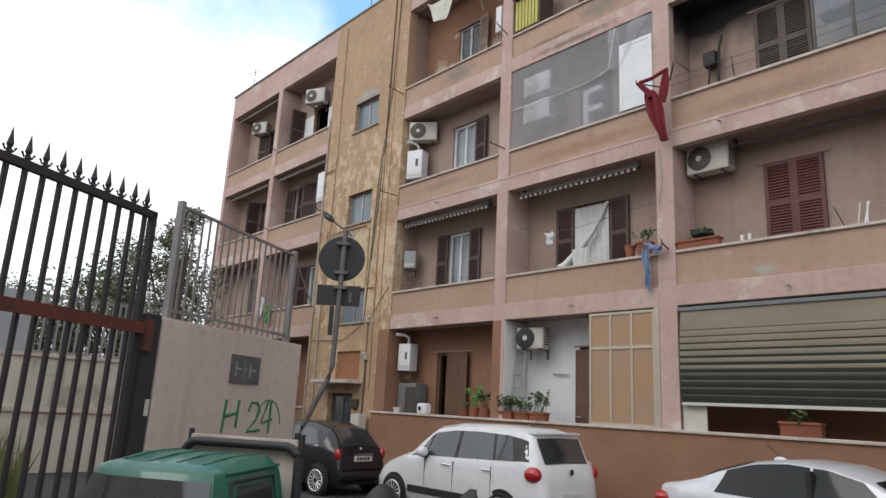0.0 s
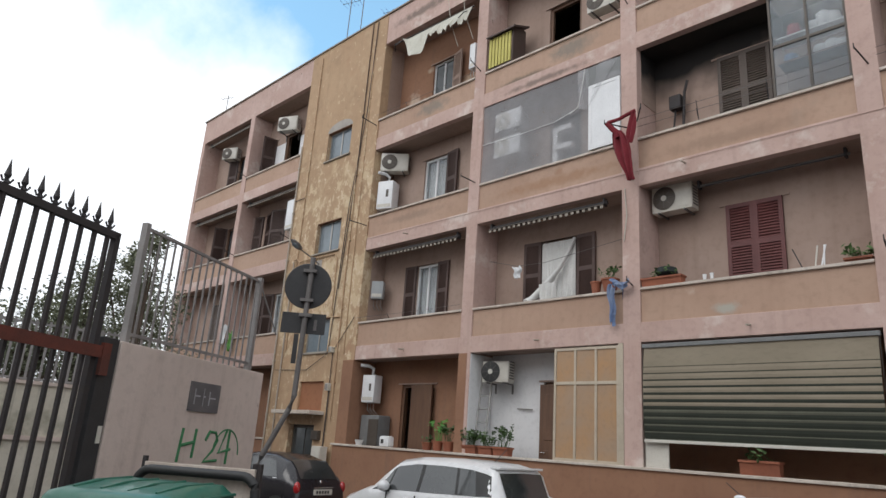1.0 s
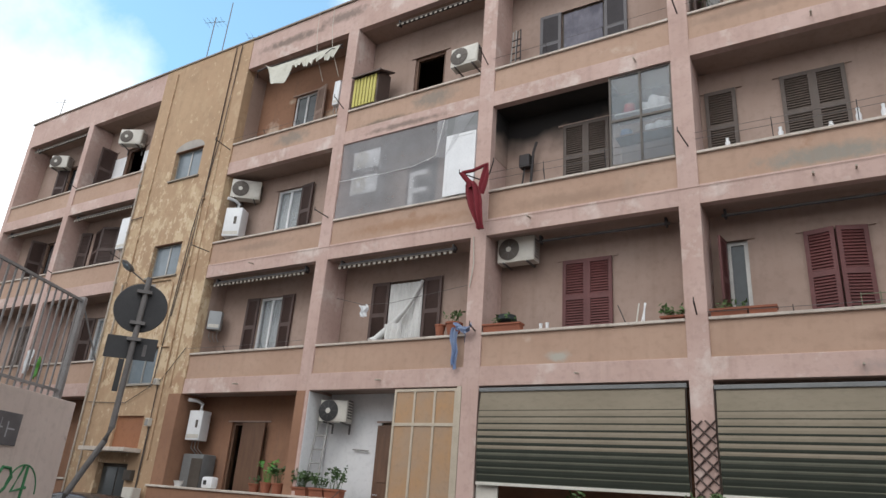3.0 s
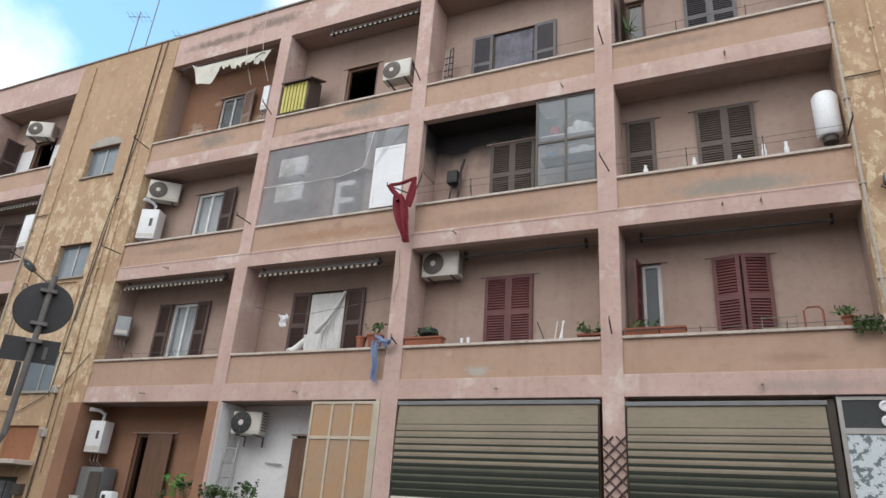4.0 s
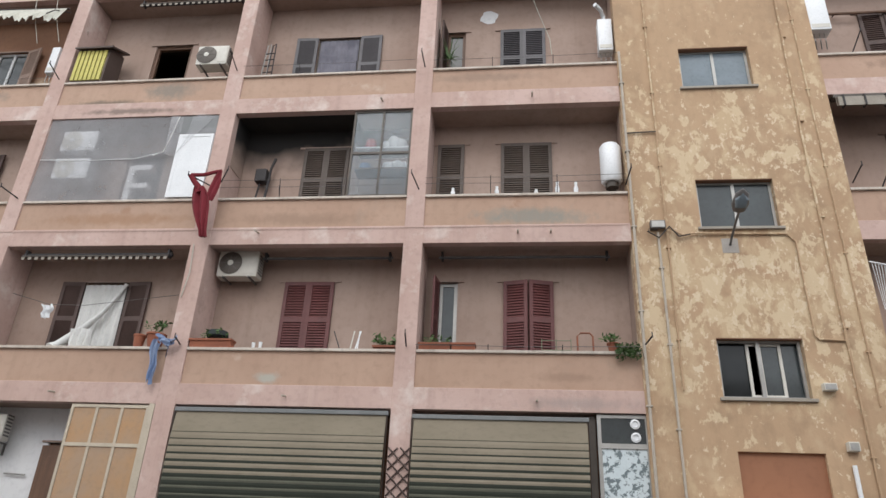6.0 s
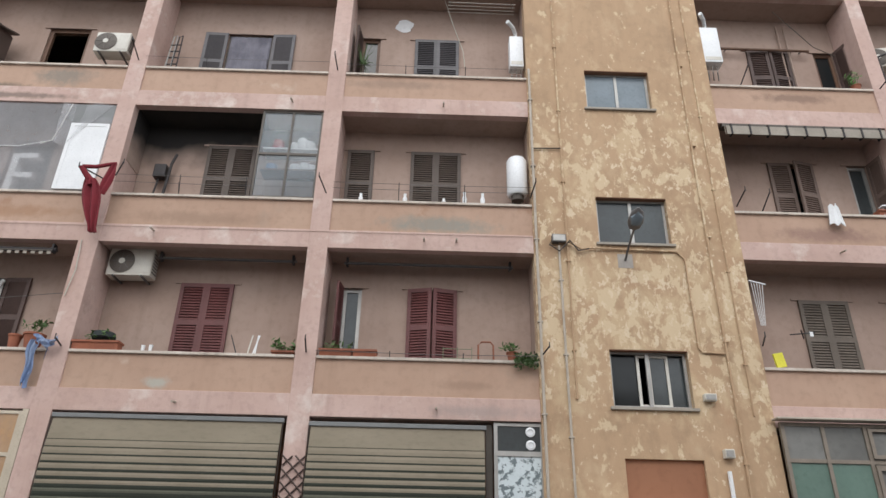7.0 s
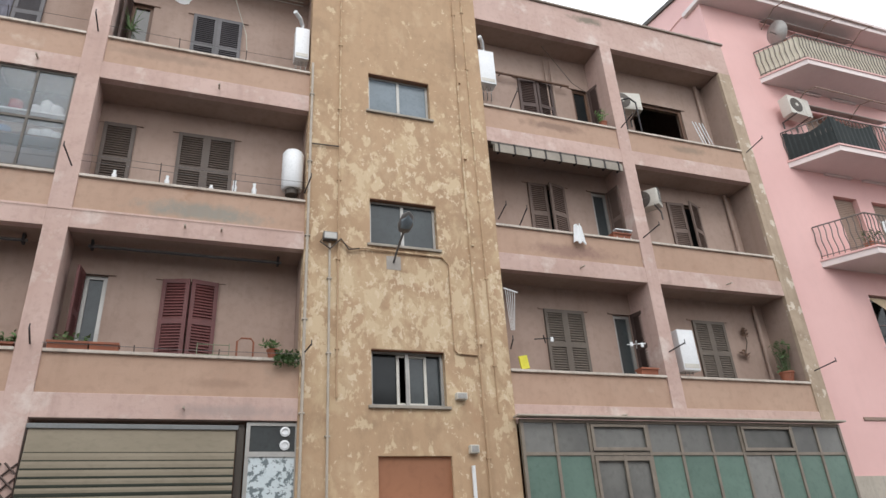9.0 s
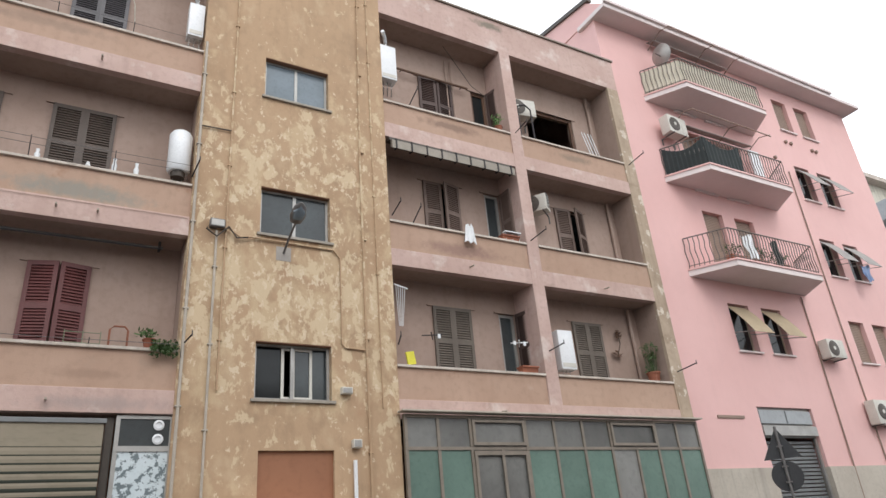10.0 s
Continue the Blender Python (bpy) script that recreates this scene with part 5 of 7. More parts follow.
for i in range(9):
    part("clip", B(0.1 + i * 0.38, 0.13 + i * 0.38, -0.19, -0.06, -0.24, 0.0), "iron", aw)

torn = thing("torn_awning", "faded cream awning hanging torn from the top beam", "awning", (-13.9, -0.02, 13.45))


def torn_f(u, v):
    lobe = min(1.0, u / 0.2)
    lobe = lobe * lobe * (3 - 2 * lobe)
    rag = 0.0 if u < 0.42 else 0.06 * math.sin(u * 64) + 0.05 * math.sin(u * 151)
    drop = 0.04 + 0.8 * lobe - 0.42 * max(0.0, min(1.0, (u - 0.34) / 0.1)) + 0.1 * u + rag
    return 0.95 + 2.65 * u, -0.14 - 0.22 * v + 0.05 * math.sin(u * 22) * v, -0.14 - 0.06 * u - drop * v


part("cloth", grid_sheet(bmesh.new(), torn_f, 60, 10, 0.006), "canvas", torn, smooth=True)
part("bar", T([(0.4, -0.12, -0.06), (3.65, -0.12, -0.2)], 0.02), "iron", torn)
part("arm", T([(0.2, 0.1, -0.1), (0.6, -0.25, -0.25), (1.0, -0.35, -0.3)], 0.014), "iron", torn)
part("arm", T([(3.5, 0.1, -0.1), (3.45, -0.3, -0.4), (3.3, -0.35, -0.55)], 0.014), "iron", torn)

# netting and white door leaf that close one loggia
net = thing("loggia_netting", "grey netting stretched over the loggia, sagging at a seam", "netting", (-9.81, 0.02, PT[2]))
part("sheet", grid_sheet(bmesh.new(), lambda u, v: (3.88 * u, -0.015 + 0.03 * math.sin(u * 9 + v * 3) * math.sin(v * 3.1), 0.02 + 2.05 * v), 30, 14, 0.0), "mesh_sheet", net, smooth=True)
part("seam", T([(0.02, -0.03, 1.03), (1.2, -0.04, 0.98), (2.2, -0.05, 0.99), (2.75, -0.05, 1.12)], 0.008), "white", net)
part("fold", T([(2.6, -0.05, 1.06), (2.82, -0.06, 1.14), (2.9, -0.06, 1.5), (3.0, -0.06, 2.03)], 0.012, 6), "curtain", net)
part("dark_strip", grid_sheet(bmesh.new(), lambda u, v: (3.0 + 0.86 * u, -0.03, 1.62 + 0.42 * v), 4, 3), "dim_metal", net, "grey strip over the white door leaf")
part("flap", grid_sheet(bmesh.new(), lambda u, v: (2.85 + 0.95 * u * (0.3 + 0.7 * v), -0.06 - 0.05 * math.sin(u * 8 + v * 2), 1.05 + 0.98 * v), 14, 8), "vinyl", net, smooth=True)
part("rail", T([(0.02, 0.05, 0.32), (3.0, 0.05, 0.32)], 0.012), "galv", net)
leafw = thing("white_door_leaf", "white plastic door leaf standing in the loggia opening", "door", (-6.7, -0.06, PT[2]))
part("leaf", B(0, 0.76, 0, 0.05, 0.03, 1.55, bevel=0.008), "white", leafw)
part("border", wall_holes(bmesh.new(), 0, 0.76, 0.03, 1.55, -0.008, 0.0, [(0.07, 0.69, 0.1, 1.48)]), "white", leafw)
for z in (0.62, 1.32):
    ac_unit(-9.1, 0.24, PT[2] + z, 0.0, "pale air-conditioning unit behind the netting", 0.8, 0.5, grille="ivory", body="white")
# upright and two boards stand in for a white-framed opening behind the netting
t = thing("white_shelf", "white upright and boards standing in for a white-framed opening", "shelf", (-8.0, 0.45, FL[2]))
part("upright", B(0, 0.14, 0, 0.2, 0, 2.0), "white", t)
for z in (1.45, 1.9):
    part("board", B(0.14, 0.5, 0, 0.2, z, z + 0.12), "white", t)

# glazed cabinet with shelves in the smoke-blackened loggia
cab = thing("glazed_partition", "dusty glazed partition with four panes", "partition", (-2.97, 0.0, PT[2]))
part("frame", wall_holes(bmesh.new(), 0, 1.235, 0.02, 2.06, 0.02, 0.07, [(0.04, 0.6, 0.06, 1.0), (0.64, 1.19, 0.06, 1.0), (0.04, 0.6, 1.05, 2.02), (0.64, 1.19, 1.05, 2.02)]), "alu_dark", cab)
for a, b in ((0.04, 0.6), (0.64, 1.19)):
    for c, d in ((0.06, 1.0), (1.05, 2.02)):
        part("pane", B(a, b, 0.04, 0.046, c, d), "tinted", cab)
part("side", B(0.0, 0.03, 0.07, 0.74, 0.02, 2.06), "tinted", cab)
for z, items in ((8.78, (("blue_cloth", 0.2, 0.16), ("white", 0.68, 0.16), ("white", 0.86, 0.2), ("white", 1.02, 0.14))), (9.28, (("tail_red", 0.28, 0.24), ("white", 0.6, 0.16), ("white", 0.76, 0.3), ("white", 0.92, 0.22)))):
    t = thing("shelf_board", "shelf board behind the dusty glass", "shelf", (-2.9, 0.14, z), 0, "shelves behind glass")
    part("board", B(0, 1.12, 0, 0.4, -0.03, 0), "wood" if z < 9 else "white", t)
    for m, x, h in items:
        o = thing("container", "red container on the shelf" if m == "tail_red" else "blue container on the shelf" if m == "blue_cloth" else "white container on the shelf", "container", (-2.9 + x, 0.24, z), 0, "containers on shelves")
        part("jar", lathe(bmesh.new(), [(0.09, 0), (0.12, 0.05), (0.11, h * 0.8), (0.05, h)], seg=14), m, o, smooth=True)
t = thing("burnt_fitting", "burnt dark fitting hanging in the sooty corner", "fitting", (-5.15, 0.6, 8.2))
part("post", T([(0.25, 0, 0), (0.3, 0, 0.9), (0.36, 0.02, 1.15)], 0.03), "iron", t)
part("burnt_box", B(0.0, 0.25, -0.1, 0.1, 0.55, 0.85, bevel=0.03), "iron", t)
part("strip", T([(0.1, 0, 0.55), (0.05, 0, 0.1), (0.12, 0, -0.1)], 0.02), "iron", t)
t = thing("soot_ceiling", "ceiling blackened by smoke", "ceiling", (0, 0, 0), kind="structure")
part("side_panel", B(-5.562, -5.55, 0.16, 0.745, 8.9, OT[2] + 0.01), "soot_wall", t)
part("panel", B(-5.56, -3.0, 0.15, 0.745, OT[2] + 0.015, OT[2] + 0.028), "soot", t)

# green and yellow slatted hutch
t = thing("slatted_hutch", "yellow-green slatted hutch under a brown sloping hood", "hutch", (-9.72, -0.02, PT[3]))
for i in range(7):
    part("slat", B(0.02 + i * 0.105, 0.095 + i * 0.105, -0.03, 0.0, 0.06, 0.9), "stripe_y", t)
part("frame", wall_holes(bmesh.new(), -0.01, 0.78, 0.03, 0.94, 0.0, 0.03, [(0.03, 0.74, 0.08, 0.9)]), "hood", t)
part("hood", prism(bmesh.new(), [(-0.12, 0.9), (-0.12, 0.94), (0.5, 1.22), (0.5, 1.18)], "x", -0.03, 0.9), "hood", t)
part("side", B(0.75, 0.78, 0.03, 0.5, 0.03, 1.1), "hood", t)


# striped blinds of the ground storey
def striped_blind(x0, x1, z0, z1, y, label):
    t = thing("striped_blind", label, "blind", (x0, y, 0), 0, "blinds of the ground storey")
    w, n, first = x1 - x0, 14, 3
    p = (z1 - z0) / n
    bow = lambda z: -0.07 * math.sin((z1 - z) / (z1 - z0) * 2.9)
    part("head_box", B(-0.03, w + 0.03, -0.03, 0.08, z1, z1 + 0.07, bevel=0.008), "dim_metal", t)
    part("upper_cloth", grid_sheet(bmesh.new(), lambda u, v: (w * u, bow(z1 - v * p * first), z1 - v * p * first), 2, 8, 0.006), "blind_a", t, "plain beige upper cloth", smooth=True)
    for i in range(first, n):
        dark = min(0.9, 0.1 + 0.8 * ((i - first) / (n - 1 - first)) ** 1.1)
        za, zb, zc = z1 - i * p, z1 - (i + dark) * p, z1 - (i + 1) * p
        for hi, lo, m in ((za, zb, "blind_b"), (zb, zc, "blind_a" if i < n - 5 else "blind_c")):
            part("stripe", prism(bmesh.new(), [(bow(hi), hi), (bow((hi + lo) / 2) - 0.004, (hi + lo) / 2), (bow(lo), lo), (bow(lo) + 0.006, lo), (bow(hi) + 0.006, hi)], "x", 0, w), m, t)
    part("bottom_bar", B(0, w, -0.05, -0.01, z0 - 0.05, z0, bevel=0.006), "ivory", t)
    for a in (-0.02, w + 0.02):
        part("guide_cord", T([(a, -0.02, z1), (a, -0.02, PT[0])], 0.006, 5), "cable", t)
    return t


striped_blind(-5.5, -1.8, 2.2, 3.8, -0.05, "beige and dark green striped outdoor blind let down")
striped_blind(-1.33, 1.5, 2.2, 3.76, -0.05, "beige and dark green striped outdoor blind let down")
t = thing("white_board", "white board leaning behind the blind", "board", (-5.5, 0.0, PT[0]))
part("board", B(-0.03, 0.4, 0, 0.03, 0, 1.0), "ivory", t)
t = thing("garden_trellis", "brown wooden diamond trellis on the pilaster", "trellis", (-1.72, -0.06, PT[0]))
for i in range(-3, 8):
    for s in (1, -1):
        z = i * 0.2
        a, b = max(0.0, z), min(1.55, z + 0.35)
        pts = [(((a - z) if s > 0 else 0.35 - (a - z)), 0, a), (((b - z) if s > 0 else 0.35 - (b - z)), 0, b)]
        if b - a > 0.08:
            part("lath", T([(p[0], 0.012 * s - 0.01, p[2]) for p in pts], 0.014, 4), "hood", t)

# glazed door with leaf-patterned panel
t = thing("patterned_glass_door", "aluminium door with a leaf-patterned glass panel and two vents", "door", (1.66, 0.02, PT[0]))
part("door_frame", wall_holes(bmesh.new(), 0, 0.82, 0, 2.17, 0, 0.06, [(0.06, 0.76, 0.1, 1.64), (0.06, 0.76, 1.72, 2.12)]), "alu", t)
part("patterned_pane", B(0.06, 0.76, 0.02, 0.03, 0.1, 1.64), "figured", t)
part("top_pane", B(0.06, 0.76, 0.02, 0.03, 1.72, 2.12), "frosted_dark", t)
for z in (1.82, 2.03):
    v = lathe(bmesh.new(), [(0.075, 0), (0.08, 0.02), (0.05, 0.03), (0.045, 0.012), (0.01, 0.01)], seg=18)
    bmesh.ops.rotate(v, verts=v.verts[:], cent=(0, 0, 0), matrix=Matrix.Rotation(radians(90), 3, "X"))
    bmesh.ops.translate(v, verts=v.verts[:], vec=(0.6, 0.018, z))
    part("round_vent", v, "white", t, "round white vent", smooth=True)
t = thing("side_glazing", "narrow dark glazed strip beside the door", "glazing", (1.54, 0.1, PT[0]))
part("strip", B(0, 0.1, 0, 0.05, 0, 2.15), "alu_dark", t)

# amber-glazed partition, door, ladder of the white loggia
t = thing("amber_glazed_partition", "tan aluminium partition with amber figured glass", "partition", (-7.5, -0.02, PT[0]))
part("frame", wall_holes(bmesh.new(), 0, 1.46, 0.0, 2.16, 0, 0.05, [(0.05, 0.47, 0.05, 1.44), (0.52, 0.94, 0.05, 1.44), (0.99, 1.41, 0.05, 1.44), (0.05, 0.47, 1.5, 2.11), (0.52, 0.94, 1.5, 2.11), (0.99, 1.41, 1.5, 2.11)]), "alu_tan", t)
for a in (0.05, 0.52, 0.99):
    part("pane", B(a, a + 0.42, 0.02, 0.028, 0.05, 1.44), "amber", t)
    part("pane", B(a, a + 0.42, 0.02, 0.028, 1.5, 2.11), "amber", t)
part("side_post", B(1.46, 1.56, -0.01, 0.06, 0, 2.19), "alu_tan", t)
t = thing("wooden_door", "brown wooden door leaf against the white wall", "door", (-8.3, 0.6, FL[0]))
part("leaf", B(0, 0.75, 0, 0.05, 0, 2.5, bevel=0.008), "wood", t)
for z in (0.2, 1.35):
    part("panel", B(0.12, 0.63, -0.015, 0.0, z, z + 0.95, bevel=0.01), "wood", t)
part("handle", T([(0.08, 0, 1.1), (0.08, -0.06, 1.1), (0.2, -0.06, 1.1)], 0.01), "chrome", t)
t = thing("folding_ladder", "aluminium ladder leaning on the white wall", "ladder", (-9.76, 0.08, FL[0]))
for a in (0.0, 0.3):
    part("rail", T([(a, 0, 0), (a - 0.03, 0.35, 3.05)], 0.022, 6), "alu", t)
for i in range(10):
    u = (i + 0.7) / 10.5
    part("rung", T([(-0.03 * u, 0.35 * u, 3.05 * u), (0.3 - 0.03 * u, 0.35 * u, 3.05 * u)], 0.018, 6), "alu", t)
t = thing("white_side_board", "white plastered strip beside the ladder", "panel", (-9.806, -0.02, PT[0]))
part("board", B(0, 0.012, 0, 0.75, 0, 2.17), "white_wall", t)
t = thing("wall_hook_rail", "short white rail on the white wall", "rail", (-8.98, 0.7, 2.75))
part("rail", T([(0, 0, 0), (0.42, 0, -0.02)], 0.015), "alu", t)
t = thing("wooden_door", "brown wooden door leaf standing ajar", "door", (-12.42, 0.7, FL[0]), -4)
part("leaf", B(0, 0.8, -0.05, 0, 0, 2.55, bevel=0.008), "wood", t)
t = thing("covered_appliance", "grey covered appliance under the boiler", "appliance", (-13.95, 0.3, FL[0]))
part("cover", B(0, 0.75, 0, 0.4, 0, 1.75, bevel=0.04), "dim_metal", t, smooth=True)
part("front", B(0.35, 0.74, -0.02, 0.0, 0.1, 1.65, bevel=0.01), "alu_dark", t)
t = thing("white_bucket", "small white bucket on the parapet", "bucket", (-13.62, 0.05, PT[0]))
part("tub", lathe(bmesh.new(), [(0.07, 0), (0.11, 0.12), (0.12, 0.13)], seg=14), "white", t, smooth=True)
t = thing("white_radio", "rounded white appliance on the parapet", "appliance", (-12.55, 0.06, PT[0]))
part("case", B(-0.18, 0.18, -0.1, 0.1, 0, 0.26, bevel=0.06), "white", t, smooth=True)
part("dial", B(-0.1, 0.0, -0.106, -0.1, 0.08, 0.18), "black", t)


# plants
def plant(x, y, z, kind="pot", w=0.24, h=0.2, green="leaf", tall=0.35, n=60, label="potted plant", seed=1, spread=1.0):
    r = random.Random(seed)
    t = thing("potted_plant" if kind == "pot" else "planter_box", label, "planter", (x, y, z), 0, "plants on the parapets")
    if kind == "pot":
        part("pot", lathe(bmesh.new(), [(w * 0.34, 0), (w * 0.48, h * 0.86), (w * 0.54, h * 0.87), (w * 0.54, h), (w * 0.47, h), (w * 0.46, h * 0.9)], seg=16), "terracotta", t, smooth=True)
        part("soil", lathe(bmesh.new(), [(w * 0.46, h * 0.86), (w * 0.01, h * 0.9)], seg=12), "soil", t)
        rx = w * 0.5
    else:
        bm = bmesh.new()
        prism(bm, [(-0.07, 0), (-0.1, h), (0.1, h), (0.07, 0)], "x", -w / 2, w / 2)
        part("trough", bm, "terracotta", t)
        part("rim", B(-w / 2 - 0.015, w / 2 + 0.015, -0.115, 0.115, h - 0.03, h + 0.004), "terracotta", t)
        part("soil", B(-w / 2 + 0.02, w / 2 - 0.02, -0.085, 0.085, h, h + 0.012), "soil", t)
        rx = w * 0.48
    if n:
        stems, lv = bmesh.new(), bmesh.new()
        for i in range(max(5, n // 6)):
            a = r.uniform(0, 6.28)
            base = (r.uniform(-rx, rx) * 0.7, r.uniform(-0.05, 0.05), h)
            tip = (base[0] + math.cos(a) * rx * 0.7 * spread, base[1] + math.sin(a) * 0.12 * spread, h + tall * r.uniform(0.45, 1))
            tube(stems, [base, ((base[0] + tip[0]) / 2, (base[1] + tip[1]) / 2, h + (tip[2] - h) * 0.65), tip], 0.005, 5, 0.002)
            leaves(lv, tip, (0.07 * spread, 0.06 * spread, 0.08), max(3, n // max(5, n // 6)), 0.05, r)
        part("stems", stems, green, t)
        part("foliage", lv, green, t)
    return t


plant(-5.15, 0.06, PT[1], "box", 0.78, 0.16, "leaf", 0.14, 40, "terracotta trough with dry low plants", 11)
t = thing("black_sack", "dark rounded bundle on the trough", "sack", (-5.1, 0.12, PT[1] + 0.18))
part("bundle", lathe(bmesh.new(), [(0.12, 0), (0.2, 0.06), (0.18, 0.16), (0.06, 0.2), (0.01, 0.2)], seg=14), "shade_cloth", t, smooth=True)
plant(-6.57, 0.05, PT[1], "pot", 0.22, 0.24, "leaf", 0.0, 0, "empty terracotta pot on the parapet", 12)
plant(-6.25, 0.05, PT[1], "pot", 0.34, 0.26, "leaf", 0.25, 60, "terracotta pot with a spiky green plant", 13)
plant(-1.05, 0.05, PT[1], "box", 0.55, 0.12, "leaf", 0.12, 40, "terracotta trough with low green plants", 14)
plant(-0.55, 0.05, PT[1], "box", 0.4, 0.12, "leaf", 0.0, 0, "empty terracotta trough on the parapet", 15)
plant(-1.95, 0.05, PT[1], "box", 0.36, 0.06, "leaf", 0.16, 90, "low green plants along the parapet", 16)
plant(2.0, 0.05, PT[1], "pot", 0.2, 0.16, "leaf", 0.12, 60, "small terracotta pot with a low green plant", 17, 1.4)
t = thing("trailing_plant", "green creeper trailing over the parapet coping", "plant", (2.22, -0.02, PT[1]))
tr = random.Random(77)
bm = bmesh.new()
for i in range(300):
    a = tr.random()
    cx, cy, cz = tr.uniform(-0.2, 0.2), tr.uniform(-0.1, 0.1), tr.uniform(-0.02, 0.14)
    if a > 0.55:
        cy, cz = -0.1 + tr.gauss(0, 0.02), tr.uniform(-0.2, 0.05) * tr.random() ** 0.5
    s_, q = tr.uniform(0.02, 0.04), tr.uniform(0, 6.28)
    dx, dz = s_ * math.cos(q), s_ * math.sin(q)
    vs = [bm.verts.new(p) for p in ((cx - dx, cy, cz - dz), (cx - dz * 0.4, cy - 0.015, cz + dx * 0.4), (cx + dx, cy + 0.01, cz + dz), (cx + dz * 0.4, cy + 0.015, cz - dx * 0.4))]
    bm.faces.new(vs)
part("foliage", bm, "leaf", t)
for i in range(3):
    part("stem", T([(-0.1 + 0.15 * i, 0.05, 0), (-0.08 + 0.15 * i, -0.08, 0.04), (-0.05 + 0.15 * i, -0.1, -0.15)], 0.006, 5), "bark", t)
plant(-10.75, 0.05, PT[0], "pot", 0.26, 0.22, "leaf_bright", 0.42, 130, "pot with a bright green leafy plant", 18, 1.3)
plant(-10.4, 0.05, PT[0], "pot", 0.28, 0.22, "leaf", 0.35, 90, "terracotta pot with a green plant", 19)
plant(-11.1, 0.05, PT[0], "pot", 0.26, 0.18, "leaf", 0.1, 20, "terracotta pot with a small plant", 20)
plant(-9.72, 0.05, PT[0], "box", 0.38, 0.17, "leaf", 0.3, 150, "terracotta trough with dense green herbs", 21)
plant(-9.25, 0.05, PT[0], "box", 0.36, 0.17, "leaf", 0.22, 90, "terracotta trough with green herbs", 22)
plant(-8.82, 0.05, PT[0], "box", 0.4, 0.17, "leaf", 0.42, 120, "terracotta trough with a taller flowering plant", 23)
plant(-3.6, 0.06, PT[0], "box", 0.6, 0.22, "leaf", 0.12, 40, "terracotta trough under the blind", 24)
plant(-1.5, -0.35, 1.35, "pot", 0.3, 0.3, "leaf", 0.5, 200, "climbing plant at the foot of the trellis", 25, 1.6)
plant(9.55, 0.06, PT[3], "pot", 0.2, 0.15, "leaf_bright", 0.3, 60, "bright yellow-green potted plant", 26)
plant(9.4, 0.05, PT[2], "box", 0.45, 0.12, "leaf", 0.0, 0, "low terracotta trough on the parapet", 27)
plant(9.45, 0.06, PT[1], "box", 0.4, 0.14, "leaf", 0.0, 0, "low terracotta trough on the parapet", 28)
plant(13.1, 0.08, PT[1], "pot", 0.24, 0.22, "leaf", 0.12, 20, "small terracotta pot on the parapet", 29)
plant(13.4, 0.3, PT[1], "pot", 0.3, 0.3, "leaf", 0.75, 160, "tall green plant in the loggia corner", 30)
for x, h in ((-1.05, 0.18), (-0.2, 0.2), (0.95, 0.28), (1.3, 0.26), (0.55, 0.12)):
    t = thing("white_bottle", "small white vessel on the parapet", "vessel", (x + 0.2, 0.05, PT[2]), 0, "vessels on the parapet")
    part("body", lathe(bmesh.new(), [(0.035, 0), (0.045, h * 0.5), (0.025, h * 0.75), (0.03, h)], seg=10), "white", t, smooth=True)
for x, h in ((-4.35, 0.11), (-4.22, 0.12)):
    t = thing("white_cup", "small white cup on the parapet", "cup", (x, 0.03, PT[1]), 0, "cups on the parapet")
    part("body", lathe(bmesh.new(), [(0.025, 0), (0.035, h)], seg=10), "white", t)
t = thing("bundle_of_rods", "white tubes and rods leaning over the parapet", "rods", (-2.6, 0.1, PT[1]))
for a, b, m in ((0.0, 0.06, "ivory"), (0.08, 0.1, "white"), (0.14, 0.02, "white"), (-0.12, -0.2, "iron")):
    part("rod", T([(a, 0, -0.1), (a + b, 0.05, 0.38)], 0.013 if m != "iron" else 0.01), m, t)
t = thing("folding_chair", "folded metal chair behind the parapet", "chair", (1.55, 0.3, PT[1] - 0.3))
part("back_frame", T([(-0.12, 0, 0), (-0.12, 0.05, 0.68), (-0.06, 0.05, 0.74), (0.1, 0.05, 0.74), (0.15, 0.05, 0.68), (0.15, 0, 0)], 0.016), "terracotta", t)
t = thing("green_rack", "dull green wire rack on the parapet", "rack", (1.0, 0.1, PT[1]))
for z in (0.05, 0.22):
    part("bar", T([(-0.2, 0, z), (0.3, 0, z)], 0.007), "leaf_far", t)
for a in (-0.2, 0.05, 0.3):
    part("leg", T([(a, 0, -0.05), (a, 0, 0.25)], 0.007), "leaf_far", t)
t = thing("yellow_board", "small yellow board on the parapet", "board", (6.55, 0.0, PT[1]), 0)
part("board", prism(bmesh.new(), [(0.03, 0.0), (0.2, 0.03), (0.16, 0.28), (-0.01, 0.25)], "y", -0.02, 0.02), "yellow", t)
t = thing("plastic_bag", "white plastic bag tied to the line", "bag", (8.25, -0.1, PT[2] - 0.28))
part("bag", grid_sheet(bmesh.new(), lambda u, v: (-0.15 + 0.3 * u * (1 - 0.4 * v) + 0.06 * v, -0.05 * math.sin(u * 3.14) + 0.012 * math.sin(u * 19), 0.42 * v + 0.03 * math.sin(u * 12)), 16, 8, 0.02), "white", t, smooth=True)

